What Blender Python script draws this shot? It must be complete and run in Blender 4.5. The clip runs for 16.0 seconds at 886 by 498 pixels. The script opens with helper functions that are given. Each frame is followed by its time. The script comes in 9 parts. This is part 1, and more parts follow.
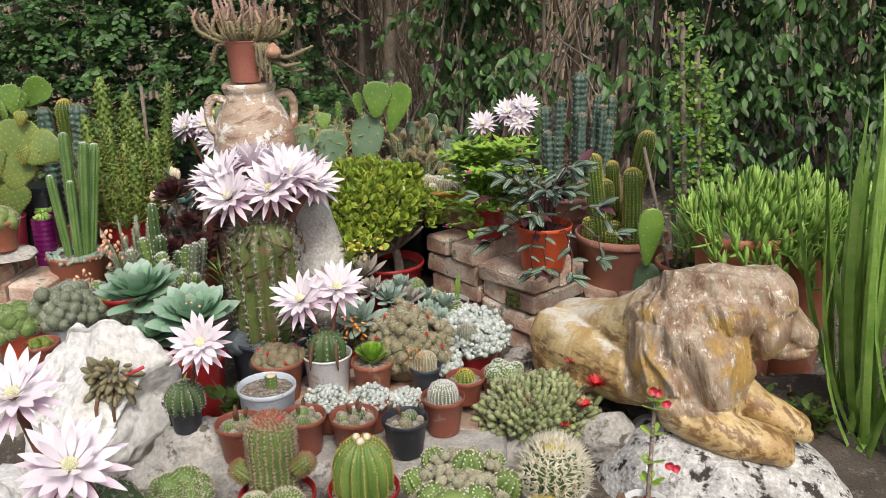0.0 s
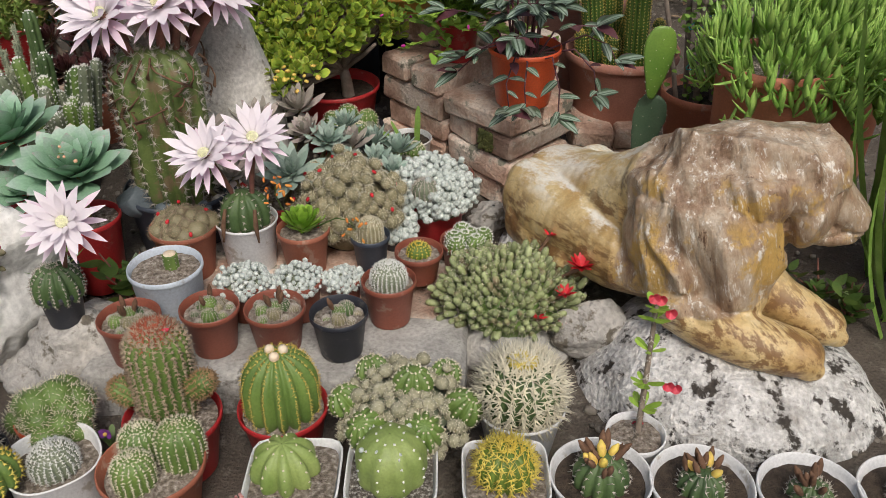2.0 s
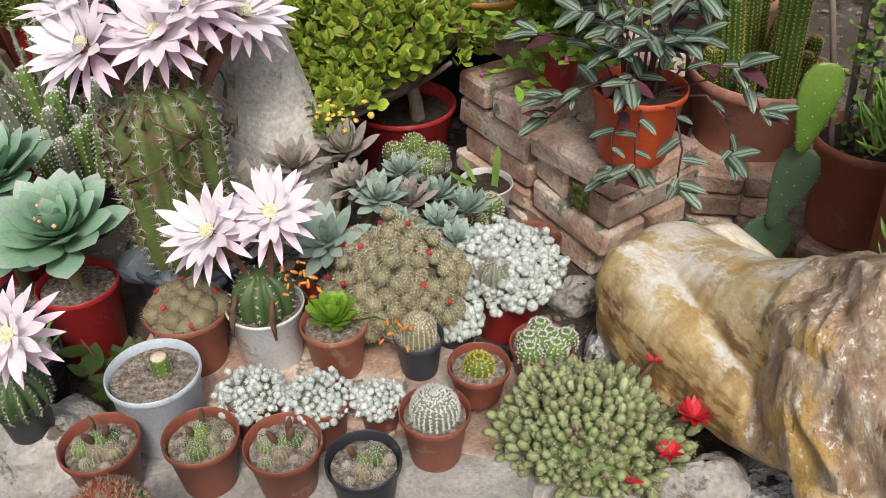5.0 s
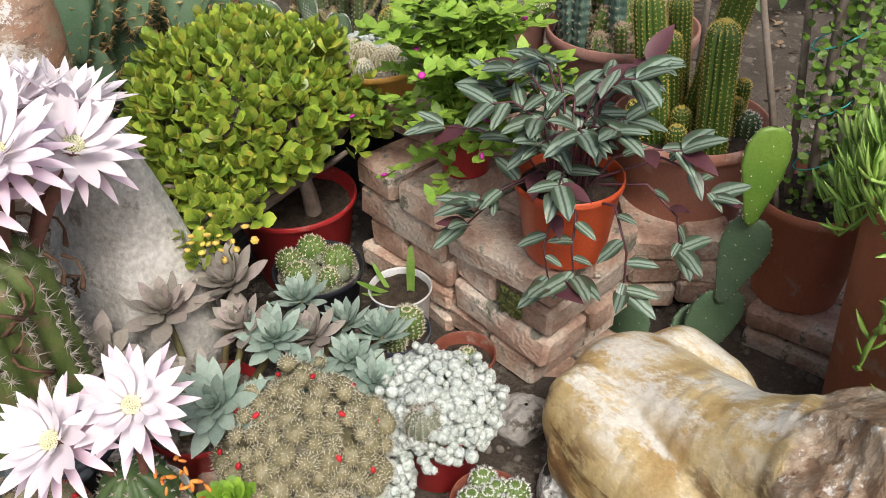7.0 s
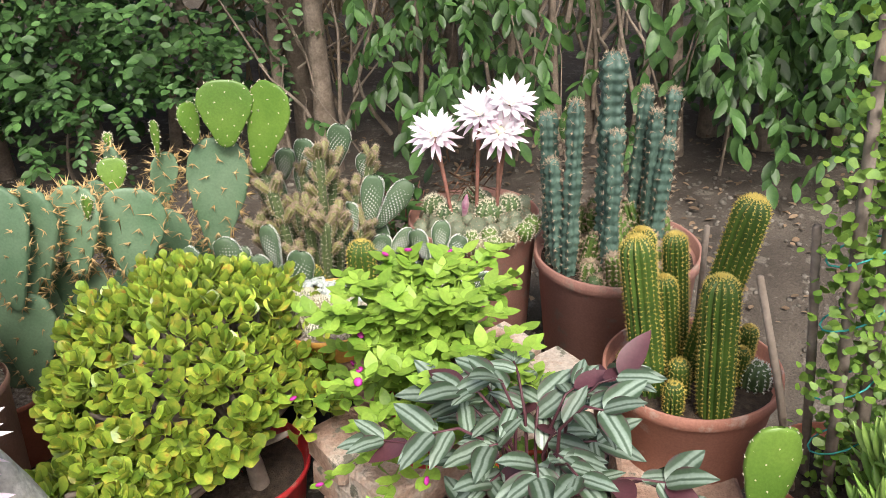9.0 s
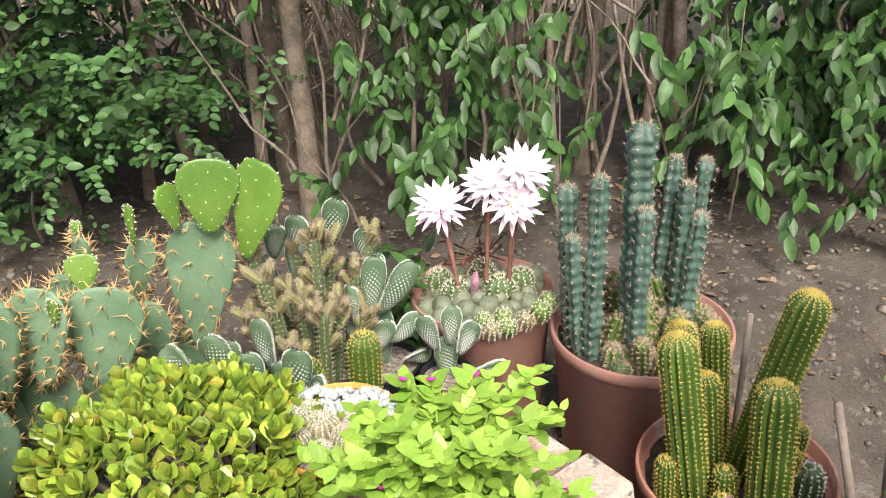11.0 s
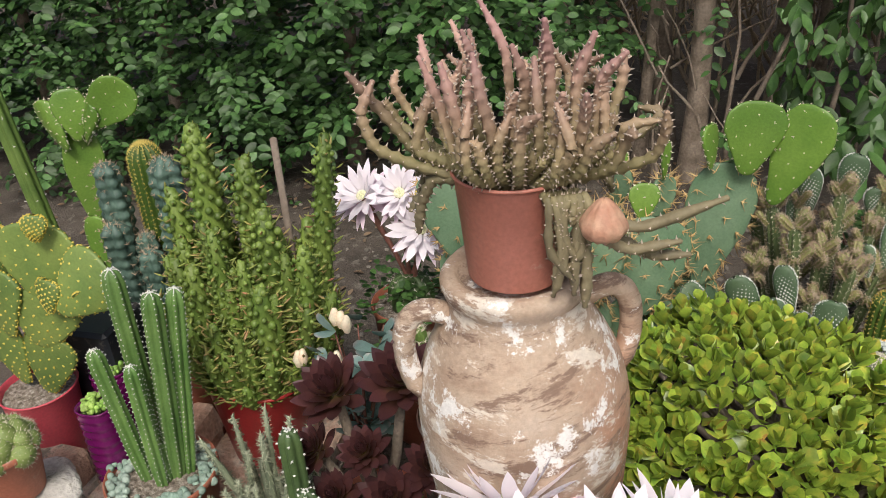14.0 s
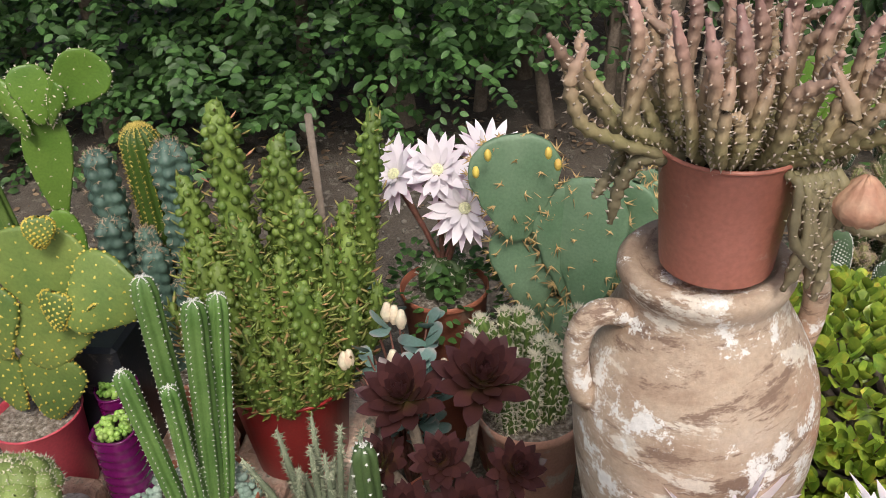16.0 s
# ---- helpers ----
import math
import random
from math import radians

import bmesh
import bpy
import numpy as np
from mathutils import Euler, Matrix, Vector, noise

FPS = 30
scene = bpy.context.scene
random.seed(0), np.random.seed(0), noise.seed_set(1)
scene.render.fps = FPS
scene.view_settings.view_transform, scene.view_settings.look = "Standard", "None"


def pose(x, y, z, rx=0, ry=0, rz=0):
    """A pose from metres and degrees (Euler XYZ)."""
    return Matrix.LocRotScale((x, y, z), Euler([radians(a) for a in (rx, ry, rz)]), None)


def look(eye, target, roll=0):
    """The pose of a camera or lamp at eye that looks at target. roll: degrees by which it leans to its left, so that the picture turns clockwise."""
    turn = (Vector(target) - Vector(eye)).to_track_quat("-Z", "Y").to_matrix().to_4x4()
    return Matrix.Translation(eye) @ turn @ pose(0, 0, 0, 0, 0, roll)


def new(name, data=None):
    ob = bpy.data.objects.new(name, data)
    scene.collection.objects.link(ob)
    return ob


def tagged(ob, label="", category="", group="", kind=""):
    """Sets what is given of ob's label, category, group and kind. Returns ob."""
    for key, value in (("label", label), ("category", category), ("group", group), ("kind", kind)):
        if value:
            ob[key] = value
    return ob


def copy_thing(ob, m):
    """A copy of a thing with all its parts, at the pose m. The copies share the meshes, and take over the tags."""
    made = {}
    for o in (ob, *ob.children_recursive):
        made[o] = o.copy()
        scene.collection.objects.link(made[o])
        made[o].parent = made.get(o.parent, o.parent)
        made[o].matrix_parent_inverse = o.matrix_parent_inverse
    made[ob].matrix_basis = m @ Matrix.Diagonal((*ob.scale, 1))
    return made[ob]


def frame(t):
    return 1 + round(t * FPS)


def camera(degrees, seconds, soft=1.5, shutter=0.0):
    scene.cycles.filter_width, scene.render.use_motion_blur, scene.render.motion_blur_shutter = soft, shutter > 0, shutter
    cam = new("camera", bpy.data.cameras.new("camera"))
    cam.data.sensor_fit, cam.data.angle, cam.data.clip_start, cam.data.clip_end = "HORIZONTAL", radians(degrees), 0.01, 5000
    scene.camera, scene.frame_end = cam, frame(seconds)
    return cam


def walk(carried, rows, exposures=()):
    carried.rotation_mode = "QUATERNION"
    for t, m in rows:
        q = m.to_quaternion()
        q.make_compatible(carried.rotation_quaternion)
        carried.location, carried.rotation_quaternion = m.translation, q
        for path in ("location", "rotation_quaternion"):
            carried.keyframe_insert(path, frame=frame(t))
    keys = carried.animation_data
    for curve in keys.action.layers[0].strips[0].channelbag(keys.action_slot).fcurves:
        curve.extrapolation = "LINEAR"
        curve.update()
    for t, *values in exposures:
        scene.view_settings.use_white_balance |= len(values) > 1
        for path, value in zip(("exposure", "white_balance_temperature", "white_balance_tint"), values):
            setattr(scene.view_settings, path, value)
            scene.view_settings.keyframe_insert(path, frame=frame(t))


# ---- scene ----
cam = camera(55.2, 16.0, soft=0.55)
PATH = [
    (0, (0.123, 0.038, 1.248), (0.024, 1.941, 0.642), -1.2),
    (0.5, (0.149, 0.191, 1.236), (0.051, 2.037, 0.472), -1.1),
    (1, (0.191, 0.348, 1.222), (0.099, 2.121, 0.302), -0.9),
    (1.5, (0.203, 0.448, 1.211), (0.111, 2.174, 0.205), -0.8),
    (2, (0.181, 0.584, 1.21), (0.116, 2.271, 0.138), -0.3),
    (2.5, (0.139, 0.715, 1.214), (0.106, 2.385, 0.114), 0.1),
    (3, (0.128, 0.794, 1.215), (0.095, 2.463, 0.112), -0.6),
    (3.2, (0.132, 0.828, 1.215), (0.093, 2.495, 0.111), -0.8),
    (5.3, (0.192, 1.194, 1.21), (-0.098, 2.777, 0.022), -0.9),
    (5.5, (0.182, 1.247, 1.222), (-0.104, 2.828, 0.032), -1.0),
    (6, (0.157, 1.343, 1.242), (-0.036, 2.947, 0.063), -2.4),
    (6.5, (0.138, 1.399, 1.237), (0.063, 3.013, 0.058), -1.3),
    (7, (0.158, 1.464, 1.23), (0.076, 3.08, 0.054), -2.6),
    (7.5, (0.202, 1.6, 1.264), (0.085, 3.239, 0.123), -3.2),
    (8, (0.239, 1.7, 1.288), (0.099, 3.377, 0.207), -3.4),
    (8.5, (0.267, 1.764, 1.313), (0.129, 3.487, 0.308), -3.3),
    (9, (0.282, 1.796, 1.366), (0.132, 3.552, 0.421), -3.5),
    (9.2, (0.287, 1.822, 1.388), (0.137, 3.586, 0.459), -3.6),
    (11.3, (0.155, 2.042, 1.434), (0.068, 3.808, 0.5), -3.7),
    (11.5, (0.115, 2.037, 1.44), (0.021, 3.803, 0.507), -3.7),
    (12, (-0.037, 2.016, 1.455), (-0.185, 3.781, 0.526), -4.5),
    (12.5, (-0.215, 1.983, 1.453), (-0.474, 3.737, 0.529), -5.6),
    (13, (-0.362, 1.94, 1.448), (-0.756, 3.67, 0.524), -6.8),
    (13.5, (-0.44, 1.91, 1.436), (-0.953, 3.599, 0.496), -7.0),
    (14, (-0.435, 1.888, 1.429), (-0.974, 3.555, 0.464), -4.7),
    (14.5, (-0.437, 1.886, 1.402), (-0.977, 3.54, 0.417), -2.5),
    (15, (-0.502, 1.897, 1.381), (-1.029, 3.541, 0.371), -2.2),
    (15.5, (-0.65, 1.938, 1.381), (-1.085, 3.59, 0.34), -5.1),
    (16, (-0.743, 1.968, 1.402), (-1.032, 3.644, 0.349), -3.7),
]
walk(cam, [(t, look(eye, target, roll)) for t, eye, target, roll in PATH], [(0, -0.21), (1.0, -0.29), (1.5, -0.42), (2.5, -0.50), (3.0, -0.42), (5.5, -0.24), (7.0, -0.08), (8.0, 0.2), (9.0, 0.46), (11.5, 0.72), (12.5, 0.66), (13.5, 0.07), (15.0, -0.31), (16.0, -0.22)])

# ---- world, sun ----
world = bpy.data.worlds.new("sky")
scene.world = world
world.use_nodes = True
sky = world.node_tree.nodes.new("ShaderNodeTexSky")
sky.sky_type, sky.sun_disc = "NISHITA", False
sky.sun_elevation, sky.sun_rotation = radians(53), radians(165)
sky.air_density, sky.dust_density = 1.0, 6.0
world.node_tree.links.new(sky.outputs[0], world.node_tree.nodes["Background"].inputs[0])
world.node_tree.nodes["Background"].inputs[1].default_value = 0.135
sun = new("sun", bpy.data.lights.new("sun", "SUN"))
sun.data.energy, sun.data.angle, sun.data.color = 2.3, radians(16), (1.0, 0.97, 0.91)
sun.matrix_world = look((1.3, -2.2, 6.5), (0, 2.6, 0))

# ---- materials ----
MATS = {}


def ramp(nt, stops):
    r = nt.nodes.new("ShaderNodeValToRGB")
    el = r.color_ramp.elements
    while len(el) < len(stops):
        el.new(0.5)
    for e, (p, c) in zip(el, stops):
        e.position, e.color = p, (*c, 1)
    return r


def mat(name, stops, scale=12.0, rough=0.7, bump=0.3, fine=200.0, vary=0.12, metal=0.0, thin=0.0, stain=None, axis=None, dist=0.003, coat=0.0, second=None, streak=None, grain=0.5, rug=0.5):
    """A surface: coarse noise through a colour ramp, fine noise on top, a shift per piece, relief from the fine noise.
    axis: colour by that local coordinate of the piece instead of noise. stain: (colour, amount, scale) of blotches. thin: light passing through."""
    if name in MATS:
        return MATS[name]
    m = bpy.data.materials.new(name)
    m.use_nodes = True
    nt = m.node_tree
    bsdf = nt.nodes["Principled BSDF"]
    link = nt.links.new
    tc = nt.nodes.new("ShaderNodeTexCoord")
    n1 = nt.nodes.new("ShaderNodeTexNoise")
    n1.inputs["Scale"].default_value, n1.inputs["Detail"].default_value, n1.inputs["Roughness"].default_value = scale, 6, rug
    n2 = nt.nodes.new("ShaderNodeTexNoise")
    n2.inputs["Scale"].default_value, n2.inputs["Detail"].default_value = fine, 3
    info = nt.nodes.new("ShaderNodeObjectInfo")
    geo = nt.nodes.new("ShaderNodeNewGeometry")
    seed = nt.nodes.new("ShaderNodeVectorMath")
    seed.operation = "MULTIPLY_ADD"
    link(info.outputs["Random"], seed.inputs[0])
    seed.inputs[1].default_value = (7, 5, 3)
    link(tc.outputs["Object"], seed.inputs[2])
    if streak and streak[2]:
        fl = nt.nodes.new("ShaderNodeVectorMath")
        fl.operation = "MULTIPLY"
        link(seed.outputs[0], fl.inputs[0])
        fl.inputs[1].default_value = streak[1]
        link(fl.outputs[0], n1.inputs["Vector"])
    else:
        link(seed.outputs[0], n1.inputs["Vector"])
    link(seed.outputs[0], n2.inputs["Vector"])
    r = ramp(nt, stops)
    if axis:
        sep = nt.nodes.new("ShaderNodeSeparateXYZ")
        link(tc.outputs["Object"], sep.inputs[0])
        mr = nt.nodes.new("ShaderNodeMapRange")
        link(sep.outputs["XYZ".index(axis[0])], mr.inputs[0])
        mr.inputs[1].default_value, mr.inputs[2].default_value = axis[1], axis[2]
        wob = nt.nodes.new("ShaderNodeMath")
        wob.operation = "MULTIPLY_ADD"
        link(n1.outputs[0], wob.inputs[0])
        wob.inputs[1].default_value = 0.18
        off = nt.nodes.new("ShaderNodeMath")
        off.operation = "SUBTRACT"
        link(mr.outputs[0], off.inputs[0])
        off.inputs[1].default_value = 0.09
        link(off.outputs[0], wob.inputs[2])
        link(wob.outputs[0], r.inputs[0])
    else:
        sp = nt.nodes.new("ShaderNodeMapRange")
        link(n1.outputs[0], sp.inputs[0])
        sp.inputs[1].default_value, sp.inputs[2].default_value = 0.28, 0.72
        link(sp.outputs[0], r.inputs[0])
    col = r.outputs[0]
    if second:
        r2 = ramp(nt, second[0])
        link(n1.outputs[0], r2.inputs[0])
        sp2 = nt.nodes.new("ShaderNodeSeparateXYZ")
        link(tc.outputs["Object"], sp2.inputs[0])
        fac = None
        for ax, lo, hi in second[1]:
            wb = nt.nodes.new("ShaderNodeMath")
            wb.operation = "MULTIPLY_ADD"
            link(n1.outputs[0], wb.inputs[0])
            wb.inputs[1].default_value = second[2]
            link(sp2.outputs["XYZ".index(ax)], wb.inputs[2])
            q = nt.nodes.new("ShaderNodeMapRange")
            link(wb.outputs[0], q.inputs[0])
            q.inputs[1].default_value, q.inputs[2].default_value = lo + second[2] / 2, hi + second[2] / 2
            if fac is None:
                fac = q.outputs[0]
            else:
                mu = nt.nodes.new("ShaderNodeMath")
                mu.operation = "MULTIPLY"
                link(fac, mu.inputs[0])
                link(q.outputs[0], mu.inputs[1])
                fac = mu.outputs[0]
        mx2 = nt.nodes.new("ShaderNodeMix")
        mx2.data_type = "RGBA"
        link(fac, mx2.inputs[0])
        link(col, mx2.inputs[6])
        link(r2.outputs[0], mx2.inputs[7])
        col = mx2.outputs[2]
    if stain:
        n3 = nt.nodes.new("ShaderNodeTexNoise")
        n3.inputs["Scale"].default_value, n3.inputs["Detail"].default_value, n3.inputs["Roughness"].default_value = stain[2], 8, 0.65
        if streak:
            rot = nt.nodes.new("ShaderNodeMapping")
            rot.inputs["Rotation"].default_value = (0, 0, radians(streak[0]))
            link(seed.outputs[0], rot.inputs["Vector"])
            st = nt.nodes.new("ShaderNodeVectorMath")
            st.operation = "MULTIPLY"
            link(rot.outputs[0], st.inputs[0])
            st.inputs[1].default_value = streak[1]
            link(st.outputs[0], n3.inputs["Vector"])
        else:
            link(seed.outputs[0], n3.inputs["Vector"])
        cut = nt.nodes.new("ShaderNodeMapRange")
        link(n3.outputs[0], cut.inputs[0])
        cut.inputs[1].default_value, cut.inputs[2].default_value = 0.62 - stain[1] * 0.3, 0.68 - stain[1] * 0.3
        mx = nt.nodes.new("ShaderNodeMix")
        mx.data_type = "RGBA"
        link(cut.outputs[0], mx.inputs[0])
        link(col, mx.inputs[6])
        mx.inputs[7].default_value = (*stain[0], 1)
        col = mx.outputs[2]
    both = nt.nodes.new("ShaderNodeMath")
    both.operation = "ADD"
    link(info.outputs["Random"], both.inputs[0])
    link(geo.outputs["Random Per Island"], both.inputs[1])
    fr = nt.nodes.new("ShaderNodeMath")
    fr.operation = "FRACT"
    link(both.outputs[0], fr.inputs[0])
    val = nt.nodes.new("ShaderNodeMath")
    val.operation = "MULTIPLY_ADD"
    link(fr.outputs[0], val.inputs[0])
    val.inputs[1].default_value, val.inputs[2].default_value = 2 * vary, 1 - vary
    gr = nt.nodes.new("ShaderNodeMath")
    gr.operation = "MULTIPLY_ADD"
    link(n2.outputs[0], gr.inputs[0])
    gr.inputs[1].default_value, gr.inputs[2].default_value = grain, 1 - grain / 2
    tot = nt.nodes.new("ShaderNodeMath")
    tot.operation = "MULTIPLY"
    link(val.outputs[0], tot.inputs[0])
    link(gr.outputs[0], tot.inputs[1])
    hsv = nt.nodes.new("ShaderNodeHueSaturation")
    link(col, hsv.inputs["Color"])
    link(tot.outputs[0], hsv.inputs["Value"])
    link(hsv.outputs[0], bsdf.inputs["Base Color"])
    bsdf.inputs["Roughness"].default_value, bsdf.inputs["Metallic"].default_value = rough, metal
    bsdf.inputs["Coat Weight"].default_value = coat
    if bump:
        b = nt.nodes.new("ShaderNodeBump")
        b.inputs["Strength"].default_value, b.inputs["Distance"].default_value = bump, dist
        link(n2.outputs[0], b.inputs["Height"])
        link(b.outputs[0], bsdf.inputs["Normal"])
    if thin:
        tr = nt.nodes.new("ShaderNodeBsdfTranslucent")
        link(hsv.outputs[0], tr.inputs[0])
        mix = nt.nodes.new("ShaderNodeMixShader")
        mix.inputs[0].default_value = thin
        link(bsdf.outputs[0], mix.inputs[1])
        link(tr.outputs[0], mix.inputs[2])
        link(mix.outputs[0], nt.nodes["Material Output"].inputs[0])
    MATS[name] = m
    return m


# orange terracotta, its sunlit brightness put into the colour for the shaded pots
CLAYO = mat("sunlit orange clay pot", [(0, (0.44, 0.155, 0.085)), (1, (0.56, 0.215, 0.13))], 9, 0.6, 0.2, stain=((0.52, 0.32, 0.24), 0.12, 13))
TERRA = mat("terracotta plastic", [(0, (0.30, 0.10, 0.06)), (1, (0.42, 0.15, 0.09))], 9, 0.5, 0.15, stain=((0.45, 0.27, 0.2), 0.1, 14))
BROWNP = mat("brown plastic", [(0, (0.22, 0.065, 0.04)), (1, (0.32, 0.10, 0.065))], 9, 0.45, 0.1, stain=((0.35, 0.22, 0.17), 0.08, 20))
CLAY = mat("pale clay", [(0, (0.42, 0.22, 0.16)), (1, (0.55, 0.32, 0.24))], 7, 0.8, 0.3, stain=((0.5, 0.42, 0.36), 0.2, 10))
REDP = mat("red plastic", [(0, (0.36, 0.02, 0.025)), (1, (0.50, 0.04, 0.04))], 6, 0.35, 0.05, stain=((0.4, 0.12, 0.1), 0.05, 16))
ORANGEP = mat("orange red plastic", [(0, (0.50, 0.07, 0.025)), (1, (0.60, 0.11, 0.04))], 6, 0.35, 0.05, stain=((0.5, 0.2, 0.12), 0.05, 16))
PINKP = mat("pink plastic", [(0, (0.52, 0.06, 0.09)), (1, (0.62, 0.10, 0.13))], 6, 0.4, 0.05)
WHITEP = mat("white plastic", [(0, (0.70, 0.71, 0.72)), (1, (0.80, 0.80, 0.80))], 6, 0.35, 0.04, vary=0.03, stain=((0.5, 0.47, 0.42), 0.06, 18))
BLUEW = mat("bluish white plastic", [(0, (0.50, 0.57, 0.66)), (1, (0.64, 0.69, 0.74))], 6, 0.4, 0.04, stain=((0.35, 0.36, 0.38), 0.1, 14))
BLACKP = mat("black plastic", [(0, (0.016, 0.018, 0.024)), (1, (0.035, 0.038, 0.05))], 8, 0.45, 0.08, stain=((0.12, 0.11, 0.10), 0.08, 18))
GREYBLUE = mat("dark grey blue plastic", [(0, (0.035, 0.045, 0.065)), (1, (0.07, 0.085, 0.11))], 8, 0.45, 0.08, stain=((0.16, 0.16, 0.16), 0.1, 14))
PURPLE = mat("purple gloss plastic", [(0, (0.10, 0.004, 0.07)), (1, (0.16, 0.01, 0.11))], 6, 0.18, 0.02, coat=0.5)
YELLOWP = mat("ochre yellow plastic", [(0, (0.50, 0.25, 0.05)), (1, (0.62, 0.34, 0.08))], 6, 0.45, 0.05)
SOIL = mat("dry grey brown soil", [(0, (0.08, 0.062, 0.045)), (0.4, (0.20, 0.165, 0.13)), (0.7, (0.32, 0.275, 0.23)), (1, (0.52, 0.48, 0.43))], 110, 0.95, 0.9, 300, 0.1, dist=0.006, stain=((0.35, 0.31, 0.27), 0.12, 90), grain=1.0)
DARKSOIL = mat("dark potting soil", [(0, (0.03, 0.02, 0.014)), (1, (0.09, 0.065, 0.045))], 60, 0.95, 0.9, 300, 0.1, dist=0.006, grain=1.0)
GRIT = mat("speckled grit", [(0, (0.04, 0.035, 0.03)), (0.5, (0.14, 0.12, 0.10)), (1, (0.62, 0.60, 0.56))], 190, 0.9, 0.9, 380, 0.1, dist=0.006)
EARTH = mat("trodden earth", [(0, (0.058, 0.046, 0.036)), (1, (0.135, 0.112, 0.09))], 5, 0.95, 0.8, 150, 0.0, dist=0.01, stain=((0.17, 0.148, 0.122), 0.2, 22), grain=1.0)
STONE = mat("grey weathered stone", [(0, (0.26, 0.245, 0.22)), (0.5, (0.42, 0.40, 0.37)), (1, (0.56, 0.54, 0.50))], 9, 0.9, 0.8, 90, 0.05, dist=0.008, stain=((0.16, 0.14, 0.11), 0.2, 18), grain=1.0)
LICHEN = mat("lichen spotted boulder", [(0, (0.34, 0.31, 0.28)), (0.4, (0.52, 0.51, 0.49)), (0.6, (0.70, 0.69, 0.67)), (1, (0.78, 0.76, 0.72))], 16, 0.92, 1.0, 90, 0.03, dist=0.012, stain=((0.05, 0.042, 0.035), 0.28, 22), grain=1.1, rug=0.75)
WHITEROCK = mat("whitewashed rock", [(0, (0.66, 0.65, 0.62)), (1, (0.82, 0.82, 0.80))], 6, 0.85, 0.6, 60, 0.03, dist=0.008, stain=((0.42, 0.39, 0.34), 0.16, 10), grain=1.0)
CONCRETE = mat("rough grey concrete", [(0, (0.27, 0.26, 0.24)), (1, (0.50, 0.485, 0.455))], 14, 0.92, 0.7, 120, 0.05, dist=0.005, stain=((0.16, 0.15, 0.13), 0.16, 12), grain=1.0)
BRICK = mat("old solid brick", [(0, (0.28, 0.17, 0.12)), (0.3, (0.46, 0.30, 0.225)), (0.5, (0.57, 0.42, 0.33)), (0.62, (0.65, 0.54, 0.45)), (1, (0.74, 0.67, 0.59))], 8, 0.92, 0.9, 120, 0.30, dist=0.006, stain=((0.22, 0.21, 0.16), 0.14, 16), grain=0.8, rug=0.62)
MOSS = mat("moss", [(0, (0.05, 0.06, 0.015)), (1, (0.16, 0.17, 0.05))], 60, 1.0, 0.9, 250, dist=0.006)
BARK = mat("grey brown bark", [(0, (0.15, 0.115, 0.085)), (1, (0.32, 0.26, 0.205))], 18, 0.95, 0.7, 110, 0.15, dist=0.006, grain=1.0)
STAKE = mat("weathered stake", [(0, (0.17, 0.13, 0.10)), (1, (0.30, 0.25, 0.21))], 25, 0.95, 0.5, 140, 0.1)
STRAW = mat("dry reed", [(0, (0.26, 0.19, 0.12)), (1, (0.46, 0.36, 0.24))], 6, 0.9, 0.4, 120, 0.25, grain=1.0)

# cactus and leaf colours
def green(name, a, b, **kw):
    kw.setdefault("rough", 0.5)
    kw.setdefault("bump", 0.2)
    return mat(name, [(0, a), (1, b)], kw.pop("scale", 14), kw.pop("rough"), kw.pop("bump"), **kw)


G_DARK = green("dark green cactus skin", (0.045, 0.085, 0.03), (0.10, 0.16, 0.055))
G_MID = green("mid green cactus skin", (0.09, 0.16, 0.035), (0.17, 0.26, 0.06))
G_LIGHT = green("light green cactus skin", (0.17, 0.25, 0.06), (0.30, 0.37, 0.12))
G_YEL = green("yellowish green cactus skin", (0.075, 0.14, 0.02), (0.15, 0.23, 0.035))
G_TALL = green("old ribbed green skin", (0.075, 0.12, 0.03), (0.165, 0.215, 0.065), scale=24, stain=((0.20, 0.15, 0.085), 0.28, 16))
CORK = mat("corky bark", [(0, (0.13, 0.10, 0.075)), (0.5, (0.28, 0.23, 0.18)), (1, (0.42, 0.37, 0.31))], 60, 0.95, 0.9, 160, dist=0.006, grain=1.0)
G_GOLD = green("deep green ribbed skin", (0.035, 0.08, 0.012), (0.085, 0.155, 0.025))
G_COL = green("fresh column skin", (0.075, 0.165, 0.035), (0.165, 0.285, 0.08))
G_GREY = green("grey green cactus skin", (0.13, 0.16, 0.10), (0.24, 0.27, 0.18))
G_BLUE = green("blue green cactus skin", (0.05, 0.095, 0.075), (0.13, 0.215, 0.17), scale=30)
G_TAN = green("tan spiny heads", (0.15, 0.14, 0.07), (0.32, 0.28, 0.17), scale=90)
G_FELT = green("grey felted heads", (0.24, 0.23, 0.14), (0.42, 0.40, 0.29), scale=110, rough=0.9)
G_WHITE = green("white woolly heads", (0.30, 0.36, 0.32), (0.72, 0.76, 0.73), scale=170, rough=0.95)
G_OLD = green("corky brown base", (0.16, 0.12, 0.06), (0.26, 0.24, 0.10), scale=20)
SP_PALE = mat("pale spines", [(0, (0.55, 0.50, 0.36)), (1, (0.78, 0.74, 0.60))], 20, 0.6, 0, vary=0.1)
SP_GREY = mat("grey spines", [(0, (0.34, 0.30, 0.25)), (1, (0.56, 0.52, 0.46))], 20, 0.6, 0, vary=0.1)
SP_YEL = mat("yellow spines", [(0, (0.60, 0.45, 0.06)), (1, (0.78, 0.66, 0.16))], 20, 0.5, 0, vary=0.1)
